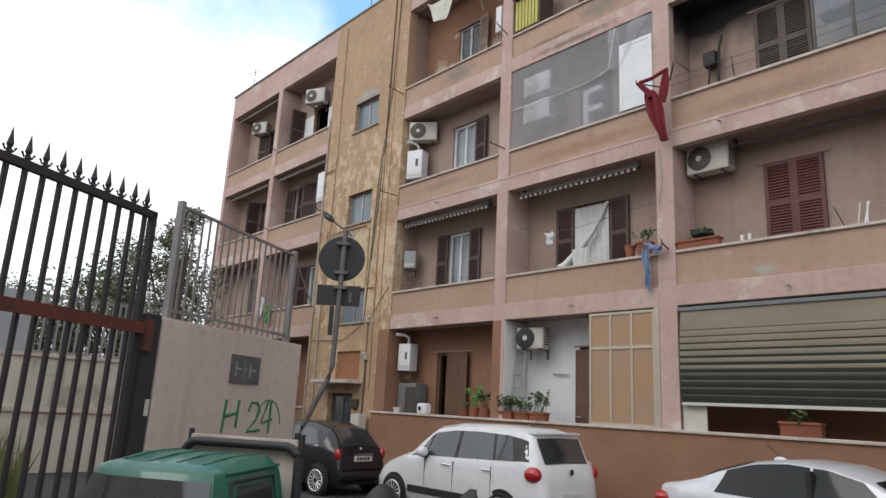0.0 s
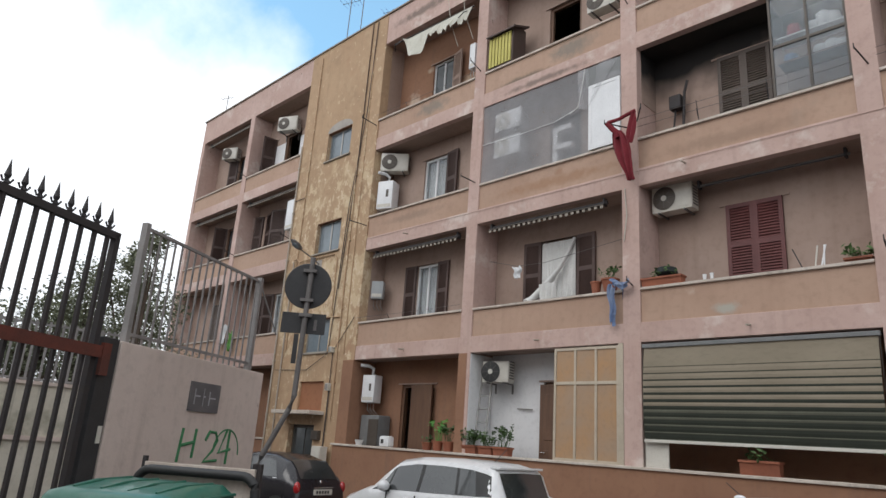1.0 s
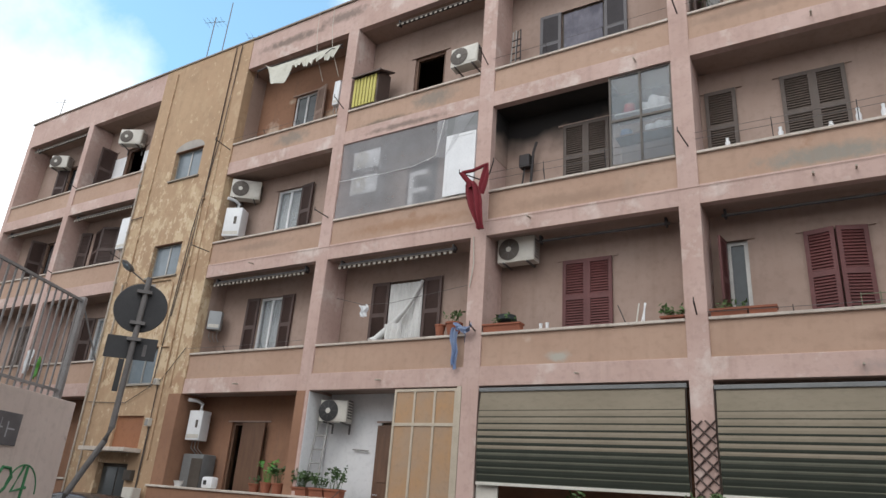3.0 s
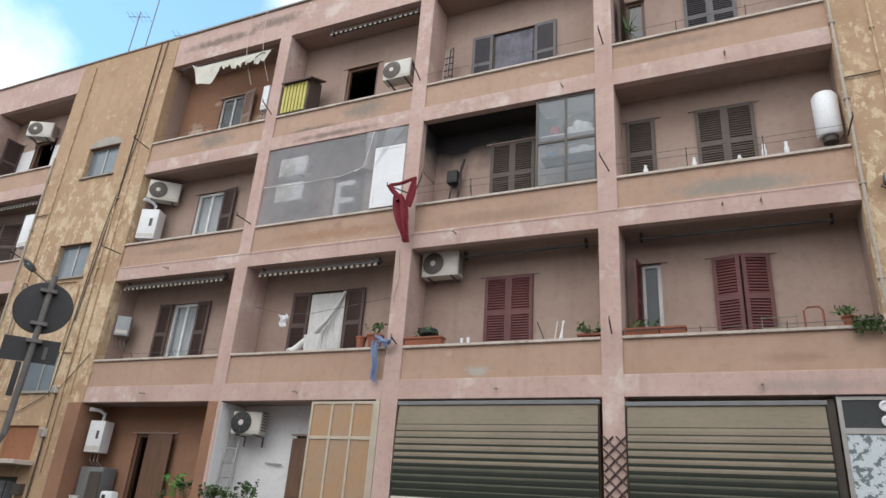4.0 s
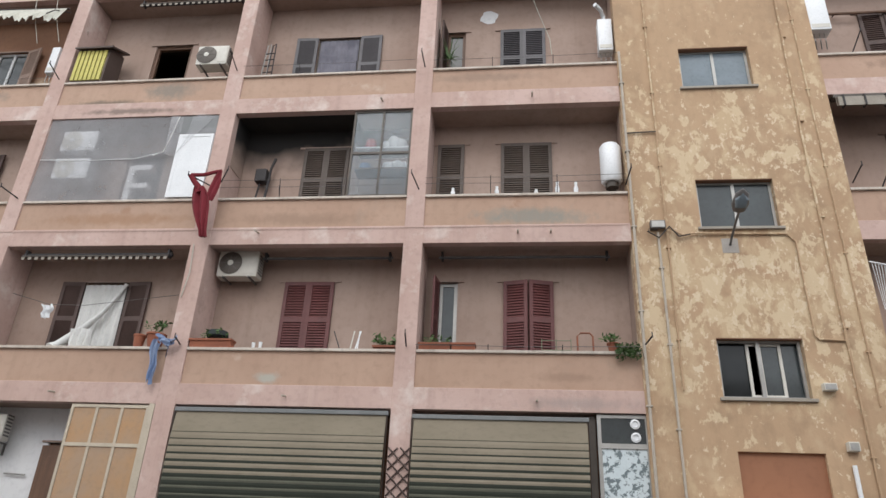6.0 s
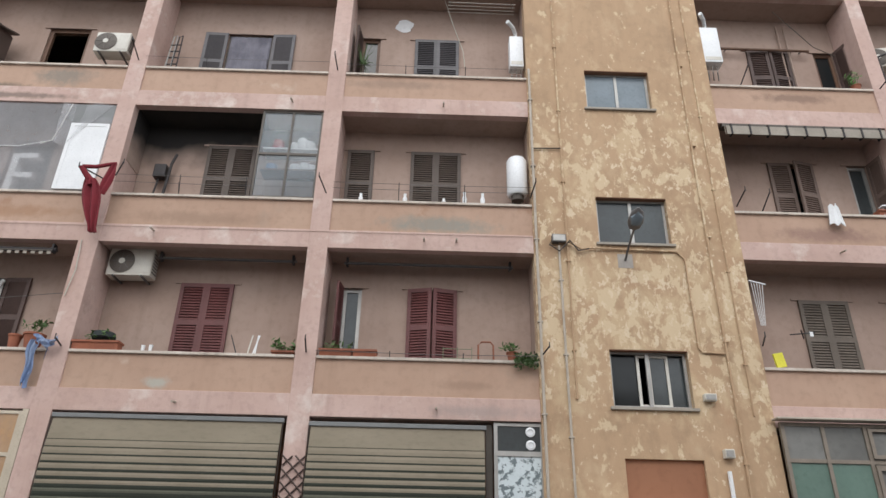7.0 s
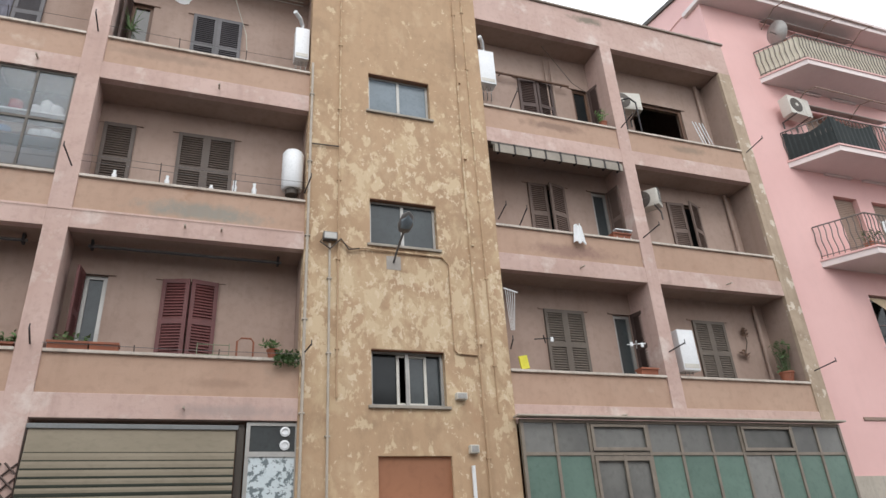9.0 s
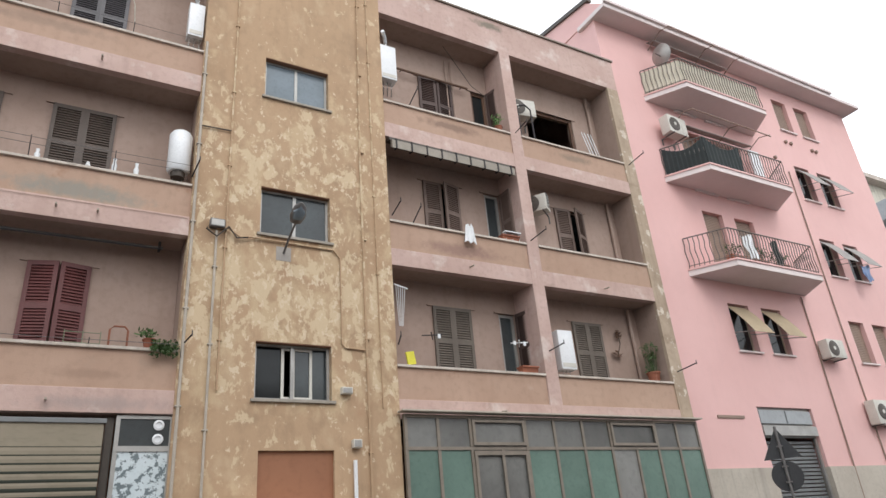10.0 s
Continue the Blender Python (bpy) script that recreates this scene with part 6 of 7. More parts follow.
# curtain blown out and tied, washing
t = thing("tied_curtain", "white net curtain twisted and drawn out over the parapet", "curtain", (-8.4, 0.72, 4.95))
part("hanging_net", drape(bmesh.new(), 0.0, 0.9, -0.6, 1.5, -0.03, 7, 0.03), "curtain", t, smooth=True)
bm = bmesh.new()
tube(bm, [(0.9, -0.06, 1.5), (0.78, -0.1, 1.2), (0.58, -0.14, 0.85), (0.34, -0.18, 0.55), (0.14, -0.26, 0.32), (0.02, -0.4, 0.12), (-0.02, -0.56, 0.02)], 0.035, 10, 0.085)
for v in bm.verts:
    v.co += Vector((math.sin(v.co.z * 31), math.cos(v.co.z * 27), 0)) * 0.018
part("twisted_fold", bm, "curtain", t, smooth=True)
part("gathered_foot", drape(bmesh.new(), 0.28, 0.72, 0.0, 0.42, -0.5, 3, 0.05), "curtain", t, smooth=True)


def cloth(name, label, x, y, z, w, h, m, twist=0.0, seed=0):
    t = thing(name, label, "clothing", (x, y, z), 0, "washing on the flats")
    f = lambda u, v: (w * (u - 0.5) * (1 - 0.35 * v) + twist * v * w + 0.02 * math.sin(v * 9 + seed), 0.03 * math.sin(u * 13 + v * 4 + seed) - 0.02, -h * v - (0.012 if w < 0.36 and h < 0.4 else 0.05) * math.sin(u * 6 + seed))
    part("cloth", grid_sheet(bmesh.new(), f, 14, 16, 0.012), m, t, smooth=True)
    return t


t = thing("red_garment", "dark red garment knotted between two line arms", "clothing", (-5.72, -0.4, 8.0), 0, "washing on the flats")
part("body", grid_sheet(bmesh.new(), lambda u, v: ((0.13 + 0.26 * math.sin(math.pi * min(1.0, v * 1.1) ** 0.8) * (1 - 0.25 * v)) * (u - 0.5) + 0.32 * v - 0.1, 0.035 * math.sin(u * 15 + v * 5) - 0.02, 0.12 - 1.13 * v), 16, 20, 0.014), "red_cloth", t, smooth=True)
bm = bmesh.new()
tube(bm, [(-0.27, -0.1, 0.3), (-0.2, -0.05, 0.2), (-0.1, 0, 0.08), (-0.06, 0, -0.05)], 0.05, 8, 0.07)
tube(bm, [(-0.25, -0.1, 0.3), (-0.05, 0, 0.36), (0.2, 0.05, 0.46), (0.28, 0.06, 0.48)], 0.04, 8, 0.035)
part("sleeve", bm, "red_cloth", t, smooth=True)
part("collar", grid_sheet(bmesh.new(), lambda u, v: (0.24 + (0.08 + 0.1 * v * (1.15 - v)) * (u - 0.5) * 1.6 - 0.08 * v, 0.05 + 0.02 * math.sin(u * 11 + v * 6), 0.46 - 0.66 * v), 10, 12, 0.014), "red_cloth", t, smooth=True)
cloth("blue_towel", "blue and white striped cloth over the parapet", -6.1, -0.12, 5.02, 0.16, 0.75, "blue_cloth", 0.1, 3)
cloth("blue_towel", "crumpled blue cloth on the bracket", -5.9, -0.16, 5.1, 0.42, 0.14, "blue_cloth", 0.0, 4)
cloth("white_underwear", "small white garment on the washing line", -8.75, 0.25, 5.85, 0.24, 0.27, "white", 0.0, 5)


# iron arms for washing lines, and the lines
def arm(x, z, dx, dy, dz, label="short iron washing-line arm"):
    t = thing("line_arm", label, "bracket", (x, -0.03, z), 0, "washing-line arms")
    part("rod", T([(0, 0.03, 0), (dx, dy, dz)], 0.014, 6), "iron", t)
    part("hook", T([(dx, dy, dz - 0.03), (dx, dy, dz + 0.07)], 0.01, 5), "iron", t)


for x, z, dx, dy, dz in ((-5.72, 8.3, -0.3, -0.5, 0.0), (-5.6, 8.4, 0.3, -0.35, 0.1), (-9.95, 8.1, -0.12, -0.4, 0.08), (-14.1, 7.75, -0.15, -0.5, 0.05), (-14.1, 10.9, -0.1, -0.5, 0.12), (-9.98, 11.2, 0.05, -0.45, 0.1), (-5.75, 11.25, 0.0, -0.45, 0.18),
                         (-5.72, 5.0, 0.1, -0.4, 0.02), (-1.55, 5.0, 0.05, -0.45, 0.1), (-1.5, 8.15, -0.1, -0.4, 0.15), (-1.55, 11.15, -0.02, -0.4, 0.1), (2.5, 5.05, 0.06, -0.45, 0.03), (2.42, 8.2, 0.05, -0.4, 0.12), (6.4, 5.35, -0.2, -0.5, 0.0), (6.42, 8.15, 0.0, -0.4, 0.12),
                         (9.95, 8.1, 0.1, -0.5, 0.1), (9.98, 11.12, 0.05, -0.45, 0.1), (10.0, 5.45, 0.12, -0.4, 0.08), (13.85, 5.2, 0.15, -0.5, 0.1), (13.8, 11.05, 0.12, -0.5, 0.15), (6.9, 8.05, 0.04, -0.3, 0.25), (7.0, 11.1, 0.08, -0.3, 0.3), (-21.8, 11.1, 0.0, -0.4, 0.1), (-21.8, 8.0, 0.0, -0.4, 0.1), (-18.2, 8.05, 0.1, -0.4, 0.05)):
    arm(x, z, dx, dy, dz)
for k, bay, h in ((2, "C", 0.36), (2, "D", 0.2), (2, "D", 0.33), (2, "C", 0.2), (1, "D", 0.06), (3, "D", 0.16), (3, "C", 0.2), (3, "A", 0.1), (1, "A", 0.1)):
    xa, xb = BAYS[bay]
    t = thing("washing_line", "thin wire stretched along the parapet", "wire", (xa, -0.12, PT[k] + h), 0, "washing lines")
    part("wire", T([(0, 0, 0), ((xb - xa) * 0.5, 0, -0.02), (xb - xa, 0, 0)], 0.005, 4), "galv", t)
    for u in (0.33, 0.66):
        part("rod", T([((xb - xa) * u, 0.1, -h - 0.02), ((xb - xa) * u, 0, 0.02)], 0.008, 5), "iron", t)
t = thing("washing_line", "sagging line across the loggia", "wire", (-9.6, 0.25, 5.95), 0, "washing lines")
part("wire", T([(0, 0, 0.15), (0.85, 0, -0.08), (1.6, 0, -0.1), (3.5, 0, 0.12)], 0.006, 4), "galv", t)
for x, y, z, d in ((-4.6, -0.04, 7.25, 1), (-3.6, -0.04, 4.1, 1), (-7.9, -0.04, 4.1, 1), (0.7, -0.04, 4.1, 1), (0.7, -0.04, 10.3, 1), (-12.1, -0.04, 4.12, 1), (-12.3, -0.04, 7.2, 1), (8.6, -0.04, 4.12, 1), (8.2, -0.04, 7.2, 1), (12.0, -0.04, 7.15, 1), (-2.4, -0.04, 10.3, 1), (1.0, -0.04, 7.2, 1), (0.4, -0.04, 7.2, 1)):
    t = thing("drain_spout", "small drain spout in the beam", "spout", (x, y, z), 0, "drain spouts")
    part("spout", T([(0, 0.03, 0), (0, -0.16, -0.03)], 0.018), "pipe", t)
for bay, k, x in (("F", 3, 13.0), ("F", 2, 13.0), ("F", 1, 12.95)):
    t = thing("loggia_pipe", "brown downpipe in the loggia corner", "pipe", (x + 0.4, 0.68, FL[k]), 0, "loggia pipes")
    part("pipe", T([(0, 0, 0), (0, 0, OT[k] - FL[k])], 0.05, 10), "inner", t)
t = thing("folded_clothes_horse", "folded white clothes-horse in the top loggia", "clothes horse", (12.85, 0.25, PT[3] - 0.15))
for a in (0.0, 0.1, 0.22, 0.32):
    part("tube", T([(a, 0, 0), (a - 0.2, 0.1, 1.15)], 0.012), "white", t)
t = thing("fold_down_airer", "white wall airer folded under the ceiling", "airer", (6.38, 0.02, 6.55))
part("top_bar", T([(0, 0, 0.05), (0.3, 0, -0.02)], 0.015), "white", t)
for i in range(5):
    part("strut", T([(0.04 + i * 0.05, 0, 0.03 - i * 0.012), (0.1 + i * 0.02, 0.05, -0.8)], 0.006, 5), "white", t)
for x in (7.1, 9.2):
    t = thing("peg_hanger", "white peg hanger on the line", "hanger", (x, -0.05, 5.55), 0, "peg hangers")
    part("bar", T([(-0.2, 0, 0), (0.25, 0, 0.05)], 0.012), "white" if x > 8 else "iron", t)
    part("bar", T([(-0.05, -0.1, 0.05), (0.1, 0.12, -0.02)], 0.012), "white" if x > 8 else "iron", t)
    for a in ((-0.1, 0.16) if x > 8 else (0.18,)):
        part("peg", B(a - 0.03, a + 0.03, -0.014, 0.014, -0.03, 0.06, bevel=0.005), "white", t)

t = thing("clothes_pole", "brown wooden pole slung across the top loggia", "pole", (7.07, 0.6, 12.7))
part("pole", T([(0, 0, 0), (2.05, 0, 0)], 0.03, 8), "wood", t)
for a in (0.15, 1.9):
    part("hanger", T([(a, 0, 0), (a, 0.15, 0.05)], 0.012, 5), "iron", t)
for x in (8.55, 8.72):
    pipe_t = thing("loggia_pipe", "thin brown pipe down the loggia wall", "pipe", (x, 0.7, FL[3]), 0, "loggia pipes")
    part("pipe", T([(0, 0, 0), (0, 0, 3.3)], 0.02, 8), "inner", pipe_t)
t = thing("iron_stand", "dark iron stand in front of the air-conditioning unit", "stand", (10.3, 0.12, PT[3]))
for a in (0.0, 0.42):
    part("upright", T([(a, 0, -0.1), (a, 0, 1.05)], 0.022, 6), "iron", t)
part("crosspiece", T([(0, 0, 1.05), (0.2, -0.05, 1.12), (0.42, 0, 1.05)], 0.022, 6), "iron", t)
t = thing("wall_ornament", "dried brown spray hung on the loggia wall", "ornament", (12.75, 0.7, 5.75), 0)
part("stem", T([(0, 0, 0), (0.12, -0.02, 0.3), (0.1, -0.03, 0.62)], 0.012, 5), "bark", t)
orn = bmesh.new()
leaves(orn, (0.1, -0.04, 0.55), (0.1, 0.03, 0.14), 26, 0.06, random.Random(51))
leaves(orn, (-0.05, -0.04, 0.0), (0.14, 0.03, 0.1), 30, 0.06, random.Random(52))
part("dry_leaves", orn, "wood", t)
t = thing("wire_rack", "small white wire rack on the parapet", "rack", (9.45, -0.02, PT[2]))
for a in (-0.18, 0.0, 0.18):
    part("leg", T([(a, 0, 0), (a, 0, 0.2)], 0.012, 5), "white", t)
part("shelf", B(-0.22, 0.22, -0.06, 0.06, 0.18, 0.21, bevel=0.005), "white", t)
t = thing("spiky_plant", "tall grey-green spiky plant in the loggia corner", "plant", (13.45, 0.35, PT[1] - 0.4), 0)
spk = bmesh.new()
sr = random.Random(61)
for i in range(26):
    q, ln = sr.uniform(0, 6.28), sr.uniform(0.8, 1.5)
    lean = sr.uniform(0.05, 0.3)
    tube(spk, [(0, 0, 0), (math.cos(q) * lean * 0.4, math.sin(q) * lean * 0.3, ln * 0.6), (math.cos(q) * lean, math.sin(q) * lean * 0.6, ln)], 0.014, 4, 0.002)
part("blades", spk, "leaf_far", t)

# pots and wall lamp, patches of mortar
arch = [(-15.98 + 0.66 * math.cos(q), 11.36 + 0.3 * math.sin(q)) for q in (math.pi * i / 14 for i in range(15))]
part("mortar_patch", prism(bmesh.new(), arch, "y", -0.049, -0.04), "stone_patch", house, "arched grey mortar repair over the window")
pts = [(0.2 * math.cos(q) * (1 + 0.2 * math.sin(4 * q)) - 0.25, 13.2 + 0.2 * math.sin(q)) for q in (2 * math.pi * i / 14 for i in range(14))]
part("mortar_patch", prism(bmesh.new(), pts, "y", BACK - 0.006, BACK + 0.01), "white_wall", house)


# ---- pipes, cables, lamps and boxes on the stair towers ----
def pipe_run(name, label, pts, r, m, clips=0):
    t = thing(name, label, "pipe" if r > 0.015 else "cable", pts[0], 0, "pipes and cables on the facade")
    o = Vector(pts[0])
    part("run", T([Vector(p) - o for p in pts], r, 8), m, t, smooth=True)
    for i in range(clips):
        p = Vector(pts[0]).lerp(Vector(pts[-1]), (i + 0.5) / clips) - o
        part("clip", B(p.x - r - 0.02, p.x + r + 0.02, p.y - r - 0.004, p.y + r + 0.02, p.z - 0.012, p.z + 0.012), "galv" if m == "white" else m, t)
    return t


t = thing("folded_chairs", "two folded metal chairs leaning in the loggia corner", "chair", (-5.4, 0.3, FL[3]), 0)
for i in range(2):
    part("frame", T([(0.12 * i, 0.02 * i, 0), (0.05 + 0.12 * i, 0.1, 2.1), (0.12 + 0.12 * i, 0.1, 2.14), (0.18 + 0.12 * i, 0.02, 0)], 0.014, 6), "iron" if i else "alu", t)
for i in range(4):
    part("slat", T([(0.04, 0.08, 1.3 + 0.18 * i), (0.27, 0.08, 1.32 + 0.18 * i)], 0.014, 6), "iron", t)
t = thing("ceiling_airer", "white rods of an airer under the loggia ceiling", "airer", (0.75, 0.25, 13.5))
for i in range(4):
    part("rod", T([(0, 0.1 * i, 0), (1.55, 0.1 * i, -0.02)], 0.01, 5), "ivory", t)
for a in (0.05, 1.5):
    part("hanger", T([(a, 0.15, 0), (a, 0.15, 0.21)], 0.008, 5), "iron", t)
pipe_run("cable", "long pale cord hanging from the loggia ceiling", [(0.68, 0.4, 13.7), (0.85, 0.45, 13.1), (1.12, 0.55, 12.3), (1.16, 0.6, 11.9)], 0.009, "canvas")
t = thing("palm_plant", "spiky green palm beside the balcony door", "plant", (-1.1, 0.45, FL[3]), 0)
plm, pr = bmesh.new(), random.Random(88)
for i in range(40):
    q, ln = pr.uniform(0, 6.28), pr.uniform(0.3, 0.6)
    cx, cz = math.cos(q) * ln, pr.uniform(-0.25, 0.5)
    tube(plm, [(0, 0, 1.5), (cx * 0.22, math.sin(q) * 0.1, 1.6 + cz * 0.6), (cx * 0.42, math.sin(q) * 0.2, 1.6 + cz)], 0.012, 4, 0.003)
part("fronds", plm, "leaf", t)
part("stem", T([(0, 0, 0), (0.02, 0, 0.8), (0, 0, 1.52)], 0.03, 7), "bark", t)
cloth("green_towel", "bright green cloth hung over the parapet", -21.0, -0.1, 5.1, 0.3, 0.6, "leaf_bright", 0.1, 12)
cloth("white_towel", "white cloth hung over the parapet", -21.6, -0.1, 5.4, 0.4, 0.7, "white", 0.1, 13)

for tx in (0.0, -20.53):
    pipe_run("downpipe", "pale downpipe beside the stair tower", [(2.5 + tx, -0.09, 0), (2.48 + tx, -0.09, 11.3)], 0.026, "pipe", 7)
    pipe_run("conduit", "grey conduit down the tower", [(2.9 + tx, -0.08, 7.15), (2.94 + tx, -0.08, 0.2)], 0.022, "pipe", 5)
    pipe_run("conduit", "plaster-coloured conduit up the tower", [(3.06 + tx, -0.07, 4.3), (3.06 + tx, -0.07, 14.5)], 0.018, "ochre", 6)
    pipe_run("conduit", "plaster-coloured conduit up the tower", [(5.72 + tx, -0.07, 2.3), (5.7 + tx, -0.07, 9.2), (5.76 + tx, -0.07, 14.6)], 0.022, "ochre", 6)
    pipe_run("conduit", "plaster-coloured conduit up the tower", [(6.0 + tx, -0.06, 4.1), (5.98 + tx, -0.06, 14.6)], 0.016, "ochre", 6)
    pipe_run("cable", "dark cable looped across the tower", [(2.9 + tx, -0.08, 7.2), (3.1 + tx, -0.1, 7.22), (3.3 + tx, -0.12, 7.08), (3.5 + tx, -0.09, 7.12), (5.08 + tx, -0.07, 7.1), (5.22 + tx, -0.07, 6.95), (5.23 + tx, -0.07, 5.25), (5.28 + tx, -0.07, 5.18), (5.68 + tx, -0.07, 5.16)], 0.018, "ochre")
    pipe_run("cable", "short horizontal cable by the loggia", [(2.48 + tx, -0.08, 9.3), (3.05 + tx, -0.08, 9.32)], 0.014, "cable")
pipe_run("cable", "black cable drooping from the box", [(2.8, -0.1, 7.3), (2.72, -0.12, 7.15), (2.9, -0.13, 7.02), (3.1, -0.12, 7.25), (3.25, -0.12, 7.05), (3.45, -0.1, 7.1)], 0.016, "cable")
pipe_run("conduit", "white conduit down to the footway", [(5.42, -0.09, 3.2), (5.43, -0.09, 0.3)], 0.035, "white", 2)
for x, z in ((-15.02, 4.3), (-15.0, 3.3)):
    pipe_run("cable", "dark cable down the tower", [(x, -0.07, z), (x + 0.02, -0.08, z - 0.9), (x - 0.02, -0.07, 1.0)], 0.012, "cable")
pipe_run("cable", "dark cable across the entrance wall", [(-17.9, -0.07, 3.75), (-16.2, -0.09, 3.7), (-14.9, -0.08, 4.3), (-14.2, -0.07, 5.1)], 0.01, "cable")
pipe_run("cable", "thin cable up the tower", [(-15.25, -0.07, 4.2), (-15.0, -0.08, 8.5), (-14.6, -0.08, 11.5), (-14.5, -0.07, 14.7)], 0.013, "cable")
pipe_run("cable", "thin cable up the tower", [(-15.1, -0.07, 6.0), (-14.8, -0.08, 9.5), (-14.75, -0.07, 14.7)], 0.013, "cable")
for x in (-11.3, -10.75):
    pipe_run("cable", "loose cable hanging from the roof edge", [(x, -0.14, ROOF), (x + 0.08, -0.19, 13.9), (x + 0.2, -0.21, 13.3), (x + 0.36, -0.2, 12.75), (x + 0.55, -0.16, 12.2)], 0.007, "canvas")
pipe_run("cable", "loose cable down the front of the beam", [(-5.85, -0.06, 7.0), (-5.8, -0.08, 6.4), (-5.88, -0.06, 5.9)], 0.01, "canvas")
for a, b, z in ((-14.0, 2.4, 7.33),):
    pipe_run("cable", "thin cable run along the beam", [(a, -0.045, z), ((a + b) / 2, -0.045, z - 0.02), (b, -0.045, z)], 0.004, "inner")
pipe_run("cable", "slack cable across the top loggia", [(8.3, 0.3, 13.6), (9.0, 0.25, 12.5), (9.4, 0.2, 12.2)], 0.008, "cable")
for x, z, w, h, m, label in ((2.9, 7.28, 0.26, 0.16, "galv", "grey junction box with cables"), (5.45, 3.47, 0.16, 0.14, "ivory", "small pale meter box"), (5.28, 4.38, 0.2, 0.12, "ivory", "small box with a round dial"),
                             (-15.05, 4.23, 0.14, 0.16, "ivory", "small pale meter box"), (-15.03, 3.2, 0.15, 0.2, "ivory", "small pale meter box"), (-15.35, 1.9, 0.3, 0.25, "alu_dark", "dark letter box by the entrance")):
    t = thing("junction_box", label, "box", (x, -0.06, z), 0, "boxes on the stair towers")
    part("case", B(-w / 2, w / 2, -0.1, 0.02, -h / 2, h / 2, bevel=0.012), m, t)
    part("lid", B(-w / 2 + 0.02, w / 2 - 0.02, -0.108, -0.1, -h / 2 + 0.02, h / 2 - 0.02), "alu" if m != "alu_dark" else m, t)


t = thing("utility_cabinet", "pale grey utility cabinet at the corner of the low wall", "cabinet", (-14.85, -0.28, 0.12))
part("case", B(-0.2, 0.2, -0.12, 0.12, 0, 1.5, bevel=0.015), "ivory", t)
part("door", B(-0.17, 0.17, -0.132, -0.12, 0.1, 1.42, bevel=0.005), "ivory", t)


def street_lamp(x, z, dx):
    t = thing("street_lamp", "wall-mounted street lamp on a short bent arm", "street lamp", (x, -0.05, z), 0, "street lamps on the towers")
    part("wall_plate", B(-0.14, 0.14, 0, 0.02, -0.15, 0.13), "stone_patch", t, "pale square mounting plate")
    part("arm", T([(0, 0, 0), (dx * 0.1, -0.15, 0.12), (dx * 0.25, -0.5, 0.3), (dx * 0.3, -0.62, 0.36)], 0.022, 8), "galv", t, smooth=True)
    for nm, prof, m, y, flat in (("head", [(0.03, -0.03), (0.1, 0.0), (0.145, 0.14), (0.11, 0.34), (0.02, 0.42)], "galv", -0.6, 0.5), ("glass_bowl", [(0.01, 0.04), (0.095, 0.07), (0.115, 0.22), (0.01, 0.33)], "frosted", -0.65, 0.5)):
        bm = lathe(bmesh.new(), prof, seg=18)
        bmesh.ops.scale(bm, verts=bm.verts[:], vec=(1, flat, 1))
        bmesh.ops.rotate(bm, verts=bm.verts[:], cent=(0, 0, 0), matrix=Matrix.Rotation(radians(58), 3, "X"))
        bmesh.ops.translate(bm, verts=bm.verts[:], vec=(dx * 0.3, y, 0.36 - (0.02 if nm != "head" else 0.0)))
        part(nm, bm, m, t, smooth=True)


street_lamp(4.12, 6.9, 0.1)
street_lamp(-16.25, 6.9, -0.6)

for x, y, h, n in ((-16.9, 0.4, 2.2, 5), (-16.0, 0.3, 2.4, 0), (-14.6, 0.5, 0.7, 2), (-26.0, 0.6, 1.5, 4)):
    t = thing("roof_antenna", "thin television aerial on the roof edge", "antenna", (x, y, ROOF + 0.05), 20, "aerials on the roof")
    part("mast", T([(0, 0, 0), (0.02, 0, h)], 0.016, 6), "galv", t)
    if n:
        part("boom", T([(-0.35, 0, h * 0.9), (0.4, 0, h * 0.9)], 0.01, 5), "galv", t)
        for i in range(n):
            part("element", T([(-0.3 + i * 0.16, -0.25, h * 0.9), (-0.3 + i * 0.16, 0.25, h * 0.9)], 0.006, 4), "galv", t)

# ---- rose block: things on its balconies ----
t = thing("satellite_dish", "grey satellite dish on the top balcony", "satellite dish", (16.3, -0.2, 15.3))
dish = lathe(bmesh.new(), [(0.01, 0.1), (0.2, 0.07), (0.36, 0.0), (0.37, 0.01), (0.2, 0.09), (0.02, 0.12)], seg=24)
bmesh.ops.rotate(dish, verts=dish.verts[:], cent=(0, 0, 0), matrix=Matrix.Rotation(radians(-100), 3, "Y"))
bmesh.ops.translate(dish, verts=dish.verts[:], vec=(0, 0, 0.4))
part("bowl", dish, "alu", t, smooth=True)
part("arm", T([(0.05, 0, 0.3), (-0.35, -0.05, 0.3)], 0.015), "galv", t)
part("mast", T([(0.1, 0, -0.2), (0.1, 0, 0.42)], 0.02), "iron", t)
for z, m in ((16.6, "grey_awning"), (13.35, "grey_awning")):
    t = thing("balcony_awning_frame", "rusty awning frame over the balcony", "awning", (16.3, RY, z), 0, "awning frames on the rose block")
    part("cloth", grid_sheet(bmesh.new(), lambda u, v: (3.6 * u, -0.05 - 0.3 * v, -0.05 - 0.12 * v), 6, 3, 0.02), m, t)
    part("front_bar", T([(0, -1.0, -0.1), (3.7, -1.0, -0.15)], 0.02), "shutter_tan", t)
    for a in (0.05, 2.2, 3.65):
        part("arm", T([(a, 0.0, -0.3), (a + 0.05, -0.6, 0.05), (a, -1.0, -0.1)], 0.016), "shutter_tan", t)
t = thing("white_screen", "white board standing on the balcony", "board", (19.7, 0.0, 11.3))
